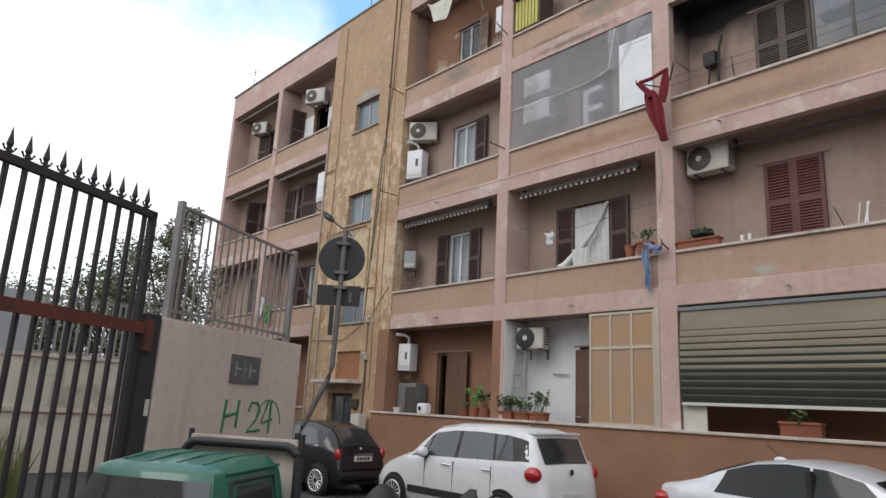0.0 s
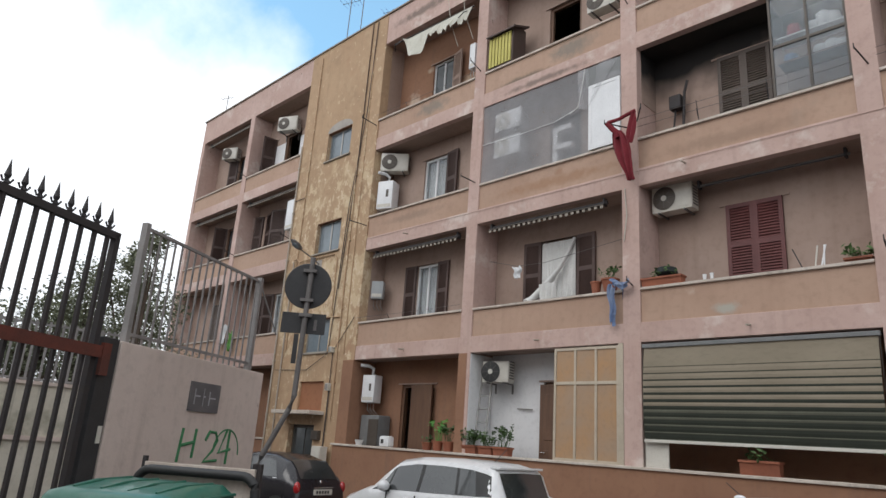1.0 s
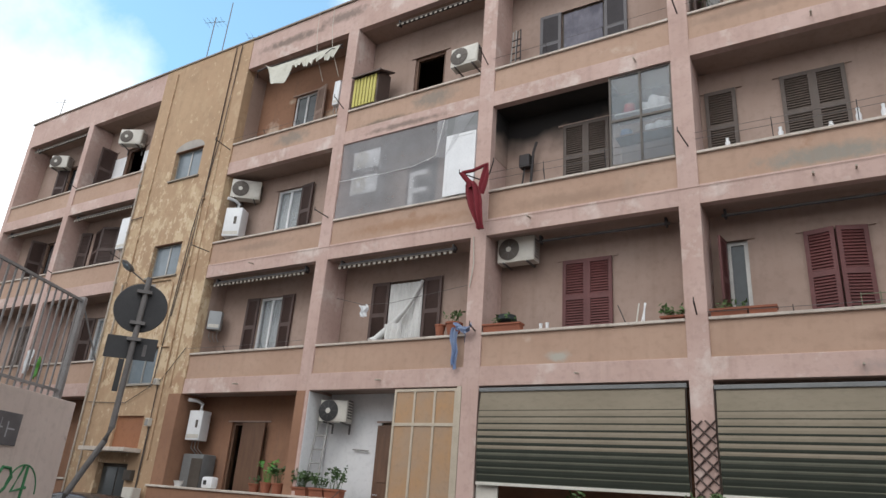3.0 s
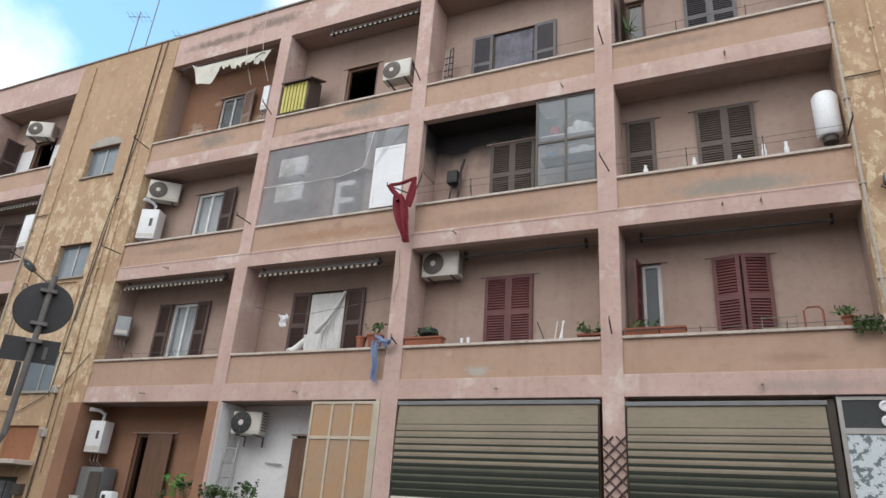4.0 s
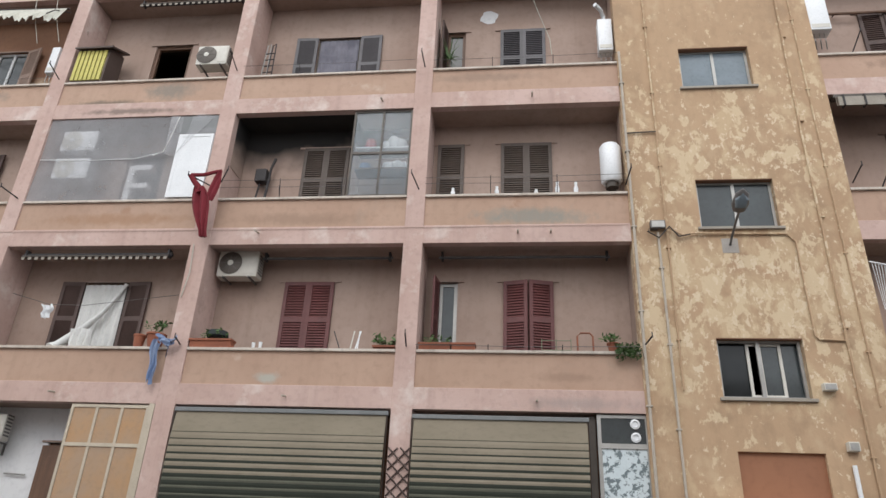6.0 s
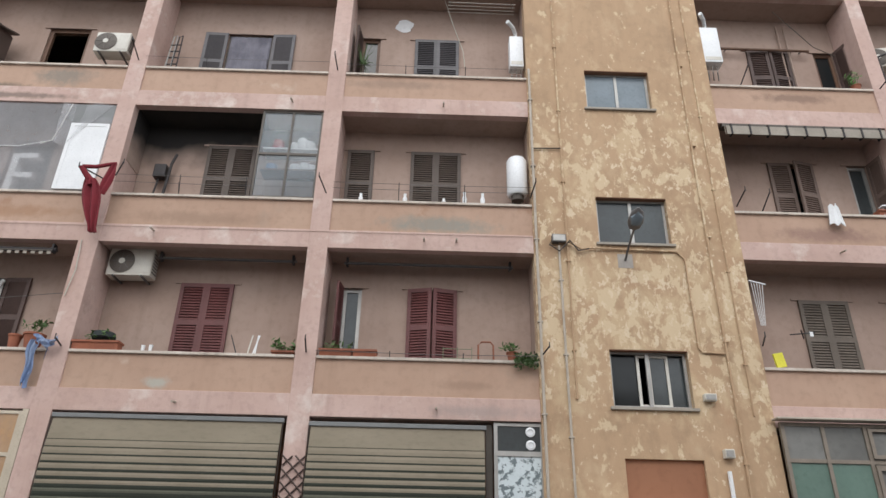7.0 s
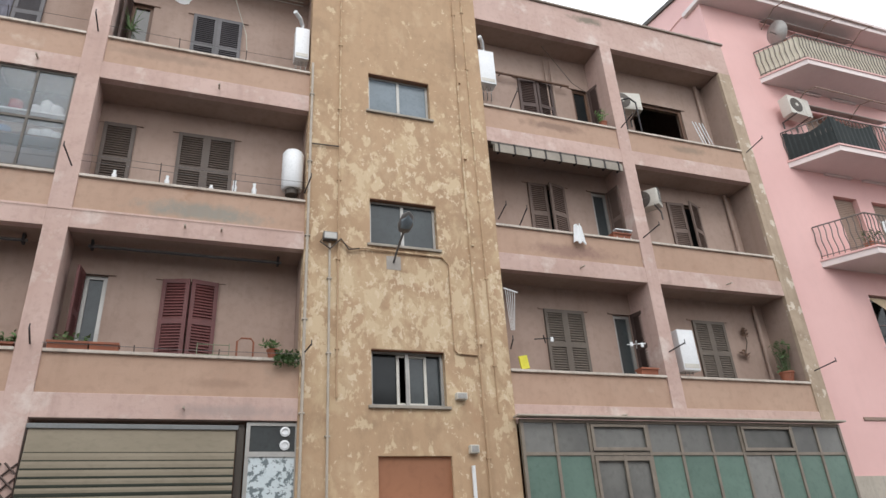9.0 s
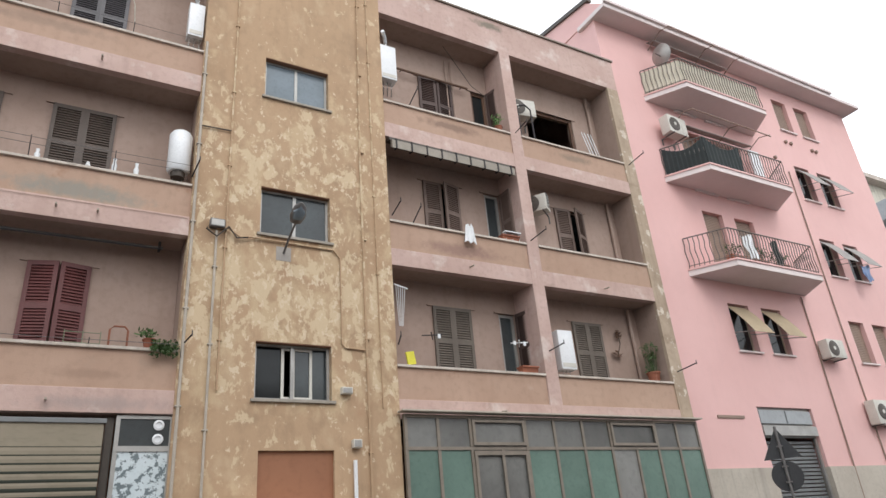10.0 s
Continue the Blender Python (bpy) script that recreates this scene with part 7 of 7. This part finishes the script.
part("board", B(0, 0.5, 0, 0.04, 0, 1.75), "white", t)
for x, z, c in ((16.7, 8.3, "leaf"), (17.7, 8.3, "leaf"), (18.6, 8.3, "leaf")):
    plant(x, -0.5, z - 0.02, "box", 0.6, 0.2, c, 0.35, 120, "green plants behind the railing", int(x * 10))
cloth("blue_shirt", "light blue washing under the window", 23.95, -0.15, 9.35, 0.5, 0.55, "blue_cloth", 0, 6)
cloth("white_towel", "white and grey washing on the balcony", 17.1, -0.7, 9.1, 0.5, 0.7, "white", 0.1, 7)
cloth("green_towel", "dark green washing on the balcony", 18.3, -0.68, 9.1, 0.35, 0.8, "shade_cloth", 0.1, 8)
t = thing("shop_sign_bar", "short brown bar on the rose wall", "bar", (15.3, RY - 0.03, 4.2))
part("bar", B(0, 1.0, 0, 0.03, 0, 0.07), "shutter_tan", t)


# ---- signs on posts, seen from behind ----
def disc(bm, r, depth, seg=40):
    lathe(bm, [(r, 0), (r + 0.008, depth * 0.5), (r, depth)], seg=seg)
    bmesh.ops.rotate(bm, verts=bm.verts[:], cent=(0, 0, 0), matrix=Matrix.Rotation(radians(90), 3, "X"))
    return bm


sign = thing("bent_road_sign", "grey-backed round road sign on a bent steel post", "road sign", (-6.8, -6.5, 0), 48)
part("post", T([(-0.36, 0, 0), (-0.35, 0, 1.46), (-0.3, 0, 1.6), (-0.04, 0, 2.18), (0.0, 0, 2.34), (0.03, 0, 4.14)], 0.034, 12), "galv", sign, smooth=True)
bm = disc(bmesh.new(), 0.3, 0.02)
bmesh.ops.translate(bm, verts=bm.verts[:], vec=(0.0, 0.06, 3.76))
d = part("disc", bm, "sign_back", sign, "dark grey back of the round plate", smooth=True)
for z in (3.95, 3.56):
    part("clamp", B(-0.07, 0.1, -0.045, 0.045, z - 0.02, z + 0.02), "galv", d)
p = part("plate", B(-0.29, 0.28, 0.05, 0.062, 3.13, 3.4, bevel=0.004), "sign_back", sign, "dark grey back of the rectangular plate")
part("clamp", B(-0.06, 0.1, -0.045, 0.05, 3.34, 3.38), "galv", p)
part("sticker", B(0.13, 0.17, 0.044, 0.05, 3.18, 3.32), "galv", p)
part("narrow_plate", B(-0.1, -0.04, 0.02, 0.03, 2.74, 3.12), "sign_back", sign)
part("striped_sleeve", T([(-0.35, 0, 1.3), (-0.35, 0, 1.5)], 0.038, 10), "iron", sign)

sign2 = thing("triangular_road_sign", "triangular and round road signs on a grey post, seen from behind", "road sign", (13.95, -2.1, 0), -55)
part("post", T([(0, 0, 0), (0, 0, 3.5)], 0.03, 10), "galv", sign2, smooth=True)
part("triangle", prism(bmesh.new(), [(-0.36, 2.86), (0.0, 3.48), (0.36, 2.86)], "y", 0.035, 0.05), "sign_back", sign2, "dark back of the triangular plate")
bm = disc(bmesh.new(), 0.29, 0.016)
bmesh.ops.translate(bm, verts=bm.verts[:], vec=(0.0, 0.055, 2.52))
part("disc", bm, "sign_back", sign2, "dark back of the round plate", smooth=True)
for z in (3.1, 2.7, 2.4):
    part("clamp", B(-0.06, 0.06, -0.035, 0.04, z - 0.015, z + 0.015), "galv", sign2)


# ---- vehicles ----
def wheel(parent, x, y, r, m="rim"):
    s = 1 if y > 0 else -1
    bm = lathe(bmesh.new(), [(r * 0.7, -0.1), (r * 0.93, -0.1), (r, -0.06), (r, 0.06), (r * 0.93, 0.1), (r * 0.7, 0.1)], seg=32)
    bmesh.ops.rotate(bm, verts=bm.verts[:], cent=(0, 0, 0), matrix=Matrix.Rotation(radians(90), 3, "X"))
    bmesh.ops.translate(bm, verts=bm.verts[:], vec=(x, y, r))
    w = part("wheel", bm, "tyre", parent, smooth=True)
    bm = bmesh.new()
    for i in range(14):
        a = 2 * math.pi * i / 14
        ca, sa = math.cos(a), math.sin(a)
        tube(bm, [(x + 0.05 * ca, y + s * 0.09, r + 0.05 * sa), (x + r * 0.68 * ca, y + s * 0.1, r + r * 0.68 * sa)], 0.017, 5)
    ring = [(x + r * 0.7 * math.cos(q), y + s * 0.1, r + r * 0.7 * math.sin(q)) for q in (2 * math.pi * i / 24 for i in range(25))]
    tube(bm, ring, 0.018, 6)
    part("rim", bm, m, w, smooth=True)


def car(name, label, at, turn, paint, L, W, top, belt, roof_w, cabin, screens, side_windows, wheels, r=0.31, glass_top=0.88, crown=0.07, pane="auto_glass"):
    """A lofted car body; local x runs from nose 0 to tail L. top, belt, roof_w: (x, value) lines. cabin: where the sides rise to the roof.
    screens: stretches of the top surface that are glass; side_windows: (x0, x1, s0, s1) on the cabin side."""
    t = thing(name, label, "car", at, turn, "parked cars")
    li = lambda tab, x: float(np.interp(x, [a for a, _ in tab], [b for _, b in tab]))
    plan = [(0, 0.62), (0.12, 0.8), (0.4, 0.94), (0.9, 1.0), (L - 0.9, 1.0), (L - 0.35, 0.95), (L - 0.08, 0.86), (L, 0.74)]

    def ring(x):
        w, zt, zb = W / 2 * li(plan, x), li(top, x), min(li(belt, x), li(top, x) - 0.03)
        wr = min(li(roof_w, x) * W / 2, w * 0.97)
        low = 0.2 + 0.1 * (max(0, 0.3 - x) + max(0, x - L + 0.3))
        return [(w * 0.9, low), (w * 0.985, low + 0.1), (w, low + 0.32), (w * 0.985, zb - 0.1), (w * 0.955, zb), (wr, zt - crown if cabin[0] < x < cabin[1] else zt - 0.02), (wr * 0.82, zt - 0.012), (0, zt)]

    xs = sorted({round(L * i / 46, 3) for i in range(47)} | {round(a, 3) for a, _ in top} | {0.04, L - 0.04})
    bm = bmesh.new()
    rows = []
    for x in xs:
        half = ring(x)
        rows.append([bm.verts.new((x, y, z)) for y, z in half] + [bm.verts.new((x, -y, z)) for y, z in half[-2::-1]])
    for u, w in zip(rows, rows[1:]):
        for j in range(len(u) - 1):
            bm.faces.new((u[j], u[j + 1], w[j + 1], w[j]))
        bm.faces.new((u[0], w[0], w[-1], u[-1]))
    bm.faces.new(rows[0])
    bm.faces.new(rows[-1][::-1])
    body = part("body", bm, paint, t, smooth=True)

    def on_side(x, s, side, out):
        rg = ring(x)
        (y0, z0), (y1, z1) = rg[4], rg[5]
        return x, side * (y0 + (y1 - y0) * s + out), z0 + (z1 - z0) * s

    for x0, x1, x2, x3 in side_windows:  # foot from x0 to x1, head from x2 to x3
        for side in (1, -1):
            part("side_window", grid_sheet(bmesh.new(), lambda u, v: on_side((x0 + (x1 - x0) * u) * (1 - v) + (x2 + (x3 - x2) * u) * v, 0.06 + (glass_top - 0.06) * v, side, 0.006), 8, 4), pane, t, "tinted side window", smooth=True)

    def on_top(x, v, out):
        zt, wr = li(top, x), min(li(roof_w, x) * W / 2, W / 2 * li(plan, x) * 0.97)
        dz = (li(top, x + 0.02) - li(top, x - 0.02)) / 0.04
        n = Vector((-dz, 0, 1)).normalized() * out
        y = v * wr * 0.86
        return x + n.x, y, zt - 0.012 * min(1, abs(v)) + n.z

    for xa, xb, nm in screens:
        part(nm, grid_sheet(bmesh.new(), lambda u, v: on_top(xa + (xb - xa) * u, 2 * v - 1, 0.008), 10, 8), pane, t, "dark tinted glass", smooth=True)
    for x in wheels:
        for s in (1, -1):
            arch = lathe(bmesh.new(), [(r + 0.035, -0.01), (r + 0.035, 0.012), (0.05, 0.012)], seg=28)
            bmesh.ops.rotate(arch, verts=arch.verts[:], cent=(0, 0, 0), matrix=Matrix.Rotation(radians(90), 3, "X"))
            bmesh.ops.translate(arch, verts=arch.verts[:], vec=(x, s * W / 2 * li(plan, x), r + 0.02))
            part("wheel_arch", arch, "black", t)
            wheel(t, x, s * (W / 2 * li(plan, x) - 0.055), r)
    xm = cabin[0] + 0.62
    for s in (1, -1):
        m = bmesh.new()
        bmesh.ops.create_uvsphere(m, u_segments=14, v_segments=8, radius=0.11)
        bmesh.ops.scale(m, verts=m.verts[:], vec=(0.8, 1.15, 0.85))
        bmesh.ops.translate(m, verts=m.verts[:], vec=(xm, s * (W / 2 + 0.06), li(belt, xm) + 0.09))
        mir = part("mirror", m, paint, t, smooth=True)
        part("mirror_foot", B(xm - 0.02, xm + 0.05, min(s * W / 2 * 0.93, s * (W / 2 + 0.05)), max(s * W / 2 * 0.93, s * (W / 2 + 0.05)), li(belt, xm) - 0.01, li(belt, xm) + 0.04), "black", mir)
    return t, li, ring, body


def lamp_blob(t, name, x, y, z, sx, sy, sz, m):
    bm = bmesh.new()
    bmesh.ops.create_uvsphere(bm, u_segments=18, v_segments=10, radius=1)
    bmesh.ops.scale(bm, verts=bm.verts[:], vec=(sx, sy, sz))
    bmesh.ops.translate(bm, verts=bm.verts[:], vec=(x, y, z))
    return part(name, bm, m, t, smooth=True)


# tall white hatchback
TOPL = [(0, 0.55), (0.06, 0.72), (0.3, 0.86), (0.8, 1.0), (0.98, 1.06), (1.35, 1.34), (1.72, 1.58), (2.2, 1.655), (2.8, 1.665), (3.4, 1.64), (3.78, 1.57), (3.84, 1.52), (3.98, 1.2), (4.06, 1.05), (4.12, 0.85), (4.15, 0.5)]
t, li, ring, body = car("white_hatchback", "tall white five-door hatchback parked by the wall", (-10.6, -2.0, 0), 0, "car_white", 4.15, 1.78, TOPL,
    [(0, 0.5), (0.5, 0.8), (1.0, 1.0), (2.5, 1.04), (3.6, 1.09), (3.98, 1.12), (4.15, 0.5)], [(0, 0.6), (0.9, 0.78), (1.5, 0.76), (2.0, 0.75), (3.3, 0.74), (3.84, 0.72), (4.15, 0.72)], (1.0, 4.0),
    [(1.05, 1.68, "windscreen"), (3.85, 4.03, "rear_window")], [(1.2, 1.58, 1.6, 1.64), (1.62, 2.32, 1.7, 2.32), (2.4, 3.2, 2.4, 3.1), (3.26, 3.62, 3.16, 3.48)], (0.82, 3.43))
t.matrix_basis = pose(-10.74, -2.0, 0) @ Matrix.Diagonal((1.045, 1, 1, 1))
for s in (1, -1):
    for xa, xb, xc, xd in ((1.57, 1.63, 1.63, 1.71), (2.31, 2.41, 2.31, 2.41), (3.19, 3.27, 3.09, 3.17), (3.61, 3.9, 3.47, 3.8)):
        part("pillar", grid_sheet(bmesh.new(), lambda u, v: (lambda x, q: (x, s * (ring(x)[4][0] + (ring(x)[5][0] - ring(x)[4][0]) * q + 0.005), ring(x)[4][1] + (ring(x)[5][1] - ring(x)[4][1]) * q))((xa + (xb - xa) * u) * (1 - v) + (xc + (xd - xc) * u) * v, 0.06 + 0.82 * v), 3, 4), "black", t, smooth=True)
    lamp_blob(t, "tail_lamp", 3.95, s * 0.745, 0.94, 0.15, 0.125, 0.125, "tail_red")
    part("side_moulding", B(1.2, 2.95, min(s * 0.875, s * 0.905), max(s * 0.875, s * 0.905), 0.38, 0.5, bevel=0.01), "black", t)
    for x in (2.05, 3.0):
        part("door_handle", T([(x, s * 0.875, 0.93), (x + 0.03, s * 0.91, 0.94), (x + 0.17, s * 0.91, 0.94), (x + 0.2, s * 0.875, 0.93)], 0.014, 6), "chrome", t)
    for x in (1.62, 2.33, 3.2):
        part("door_gap", B(x, x + 0.004, min(s * 0.86, s * 0.893), max(s * 0.86, s * 0.893), 0.45, 1.0), "black", t)
part("number_plate", B(4.13, 4.15, -0.26, 0.26, 0.55, 0.66), "white", t)
bm = disc(bmesh.new(), 0.045, 0.012, 16)
bmesh.ops.rotate(bm, verts=bm.verts[:], cent=(0, 0, 0), matrix=Matrix.Rotation(radians(90), 3, "Z"))
bmesh.ops.translate(bm, verts=bm.verts[:], vec=(4.13, 0, 0.98))
part("badge", bm, "sign_back", t)
part("aerial", T([(3.3, 0.0, 1.64), (3.55, 0, 1.86)], 0.006, 5), "black", t)
part("spoiler", B(3.68, 3.88, -0.58, 0.58, 1.545, 1.585, bevel=0.015), "car_white", t, smooth=True)

# small black hatchback
TOPB = [(0, 0.5), (0.05, 0.7), (0.3, 0.86), (0.75, 0.98), (0.9, 1.02), (1.5, 1.42), (1.95, 1.49), (2.5, 1.475), (3.0, 1.36), (3.2, 1.2), (3.38, 0.98), (3.48, 0.8), (3.55, 0.45)]
t, li, ring, body = car("black_hatchback", "small black two-door hatchback parked by the entrance", (-15.12, -2.9, 0), 9, "car_black", 3.55, 1.63, TOPB,
    [(0, 0.45), (0.5, 0.78), (1.0, 0.95), (2.4, 0.98), (3.1, 1.0), (3.4, 0.9), (3.55, 0.4)], [(0, 0.6), (0.9, 0.76), (1.5, 0.73), (2.4, 0.7), (3.1, 0.72), (3.55, 0.78)], (0.9, 3.3),
    [(0.95, 1.46, "windscreen"), (2.98, 3.36, "rear_window")], [(1.15, 2.2, 1.58, 2.15), (2.28, 2.9, 2.23, 2.65)], (0.68, 2.98), 0.3)
for s in (1, -1):
    lamp_blob(t, "tail_lamp", 3.42, s * 0.66, 0.84, 0.07, 0.07, 0.12, "tail_red")
part("number_plate", B(3.5, 3.525, -0.26, 0.26, 0.7, 0.81), "ivory", t)
for y in (-0.18, -0.1, -0.02, 0.06, 0.14):
    part("plate_bar", B(3.525, 3.528, y - 0.025, y + 0.03, 0.725, 0.785), "black", t)
part("chrome_strip", T([(3.52, -0.28, 0.84), (3.52, 0.28, 0.84)], 0.014), "chrome", t)
part("rear_bumper", B(3.42, 3.6, -0.7, 0.7, 0.32, 0.52, bevel=0.05), "car_black", t, smooth=True)
lamp_blob(t, "badge", 3.42, 0, 0.95, 0.02, 0.035, 0.035, "chrome")
part("belt_strip", T([(1.15, -0.775, 0.97), (2.9, -0.76, 0.99)], 0.01, 6), "chrome", t)

# pale silver saloon: its tail is towards the hatchback
TOPS = [(0, 0.5), (0.06, 0.68), (0.4, 0.82), (1.2, 0.97), (1.45, 1.02), (2.05, 1.36), (2.45, 1.47), (2.9, 1.5), (3.3, 1.46), (3.75, 1.32), (4.05, 1.19), (4.3, 1.12), (4.5, 1.09), (4.57, 1.0), (4.6, 0.5)]
t, li, ring, body = car("silver_saloon", "pale silver saloon car parked by the low wall", (0.12, -2.0, 0), 180, "car_silver", 4.6, 1.8, TOPS,
    [(0, 0.45), (0.5, 0.76), (1.4, 0.95), (3.0, 1.0), (4.0, 1.05), (4.5, 1.04), (4.6, 0.45)], [(0, 0.6), (1.3, 0.8), (2.1, 0.79), (3.0, 0.78), (3.7, 0.78), (4.1, 0.8), (4.6, 0.72)], (1.45, 4.05),
    [(1.5, 2.02, "windscreen"), (3.36, 4.0, "rear_window")], [(1.62, 2.61, 2.1, 2.61), (2.64, 3.74, 2.64, 3.62)], (0.85, 3.72), 0.32, 0.985, 0.04, "car_glass")
for s in (1, -1):
    part("pillar", B(2.6, 2.65, min(s * 0.7, s * 0.84), max(s * 0.7, s * 0.84), 1.04, 1.4), "black", t)
for s in (1, -1):
    lamp_blob(t, "tail_lamp", 4.48, s * 0.72, 0.9, 0.13, 0.15, 0.09, "tail_red")
part("number_plate", B(4.59, 4.61, -0.26, 0.26, 0.68, 0.79), "white", t)
lamp_blob(t, "aerial_fin", 3.25, 0, 1.46, 0.08, 0.02, 0.04, "car_silver")
part("aerial", T([(3.2, 0, 1.46), (3.42, 0, 1.64)], 0.006, 5), "black", t)

# small green pick-up with a black hoop and pale headboard
tr = thing("green_pickup", "small green three-wheeled pick-up truck with a black hoop", "truck", (-4.2, -9.34, 0), -57, "parked cars")


def cab_ring(x, z):
    """Half width of the cab at a height."""
    return 0.6 - 0.13 * max(0.0, (z - 0.75) / 0.7) ** 1.3


def cab_front(z):
    return 0.6 - 0.26 * max(0.0, (z - 0.7) / 0.7)


bm = bmesh.new()
zs = [0.3, 0.45, 0.7, 0.9, 1.05, 1.2, 1.33, 1.4, 1.43]
rows = []
for z in zs:
    f_, w_ = cab_front(z), cab_ring(0, z)
    k = 1.0 if z < 1.38 else 0.985 if z < 1.42 else 0.95
    rows.append([bm.verts.new((px, py, z)) for px, py in ((-0.5, w_ * k), (-0.1, w_ * k), (f_ - 0.18, w_ * k), (f_ - 0.05, w_ * 0.93 * k), (f_ * k + 0.0, w_ * 0.7), (f_ * k + 0.02, 0), (f_ * k, -w_ * 0.7), (f_ - 0.05, -w_ * 0.93 * k), (f_ - 0.18, -w_ * k), (-0.1, -w_ * k), (-0.5, -w_ * k))])
for u, w in zip(rows, rows[1:]):
    for j in range(len(u)):
        bm.faces.new((u[j], u[(j + 1) % len(u)], w[(j + 1) % len(u)], w[j]))
bm.faces.new(rows[0])
topv = [bm.verts.new((v.co.x * 0.86 - 0.03, v.co.y * 0.86, 1.455 + 0.035 * (v.co.x < 0))) for v in rows[-1]]
for j in range(len(topv)):
    bm.faces.new((rows[-1][j], rows[-1][(j + 1) % len(topv)], topv[(j + 1) % len(topv)], topv[j]))
bm.faces.new(topv)
cabp = part("cab", bm, "truck_green", tr, smooth=True)
part("windscreen", grid_sheet(bmesh.new(), lambda u, v: (cab_front(0.82 + 0.55 * v) + 0.027 - 0.06 * abs(2 * u - 1) ** 4, (2 * u - 1) * (cab_ring(0, 0.82 + 0.55 * v) - 0.045), 0.82 + 0.55 * v), 12, 6, 0.008), "auto_glass", tr, "windscreen reflecting the gate", smooth=True)
for s in (1, -1):
    part("door_window", grid_sheet(bmesh.new(), lambda u, v: ((-0.36 + 0.6 * u) * (1 - v) + (-0.34 + 0.44 * u) * v, s * (cab_ring(0, 0.85 + 0.48 * v) + 0.006), 0.85 + 0.48 * v), 8, 6, 0.006), "auto_glass", tr, smooth=True)
    rim = [(-0.4, 0.8), (0.3, 0.8), (0.17, 1.36), (-0.38, 1.37), (-0.4, 0.8)]
    part("window_seal", T([(x, s * (cab_ring(0, z) + 0.008), z) for x, z in rim], 0.014, 6), "black", tr)
    part("roof_gutter", T([(-0.48, s * (cab_ring(0, 1.41) + 0.002), 1.43), (0.2, s * (cab_ring(0, 1.41) - 0.005), 1.41)], 0.012, 6), "truck_green", tr)
hoop = [(-0.6, 0.6, 0.5), (-0.6, 0.58, 1.36)] + [(-0.6, 0.46 + 0.12 * math.cos(q), 1.42 + 0.13 * math.sin(q)) for q in (0.3 * i for i in range(6))] + [(-0.6, -0.3 - 0.12 * math.sin(q), 1.42 + 0.13 * math.cos(q)) for q in (0.3 * i for i in range(6))] + [(-0.6, -0.42, 1.36), (-0.6, -0.42, 0.5)]
for y in (-0.3, -0.1, 0.1, 0.3):
    part("roof_rib", T([(-0.42, y * 1.1, 1.492), (-0.05, y * 1.05, 1.487), (0.2, y, 1.455)], 0.012, 6), "truck_green", tr)
part("hoop", T(hoop, 0.035, 10), "tarp", tr, "black padded hoop behind the cab", smooth=True)
part("headboard", B(-0.68, -0.65, -0.4, 0.53, 0.5, 1.6, bevel=0.004), "coping", tr, "pale board behind the cab")
for s in (1, -1):
    part("stake", B(-0.7, -0.66, 0.07 + s * 0.49 - 0.012, 0.07 + s * 0.49 + 0.012, 0.5, 1.64), "iron", tr)
    part("bed_side", B(-2.0, -0.7, s * 0.62 - 0.015, s * 0.62 + 0.015, 0.55, 0.85), "truck_green", tr)
    wheel(tr, -1.5, s * 0.5, 0.24, "galv")
part("bed_floor", B(-2.0, -0.7, -0.62, 0.62, 0.5, 0.56), "truck_green", tr)
part("tailgate", B(-2.03, -2.0, -0.62, 0.62, 0.5, 0.85), "truck_green", tr)
wheel(tr, 0.35, 0.0, 0.24, "galv")

sc = thing("covered_scooter", "motor scooter under a crumpled black cover", "scooter", (-4.78, -6.92, 0), 40)
part("cover", grid_sheet(bmesh.new(), lambda u, v: (-0.75 + 1.5 * v, (0.32 * math.cos(math.pi * u)) * (0.6 + 0.4 * math.sin(math.pi * v)), 0.05 + (0.72 + 0.36 * math.sin(v * 5.2 - 0.4) ** 2) * math.sin(math.pi * u) ** 0.6 + 0.03 * math.sin(v * 23 + u * 9)), 18, 24), "tarp", sc, smooth=True)
part("wheel_front", T([(0.62, -0.05, 0.22), (0.62, 0.05, 0.22)], 0.22, 20), "tyre", sc)
part("wheel_rear", T([(-0.55, -0.05, 0.22), (-0.55, 0.05, 0.22)], 0.22, 20), "tyre", sc)
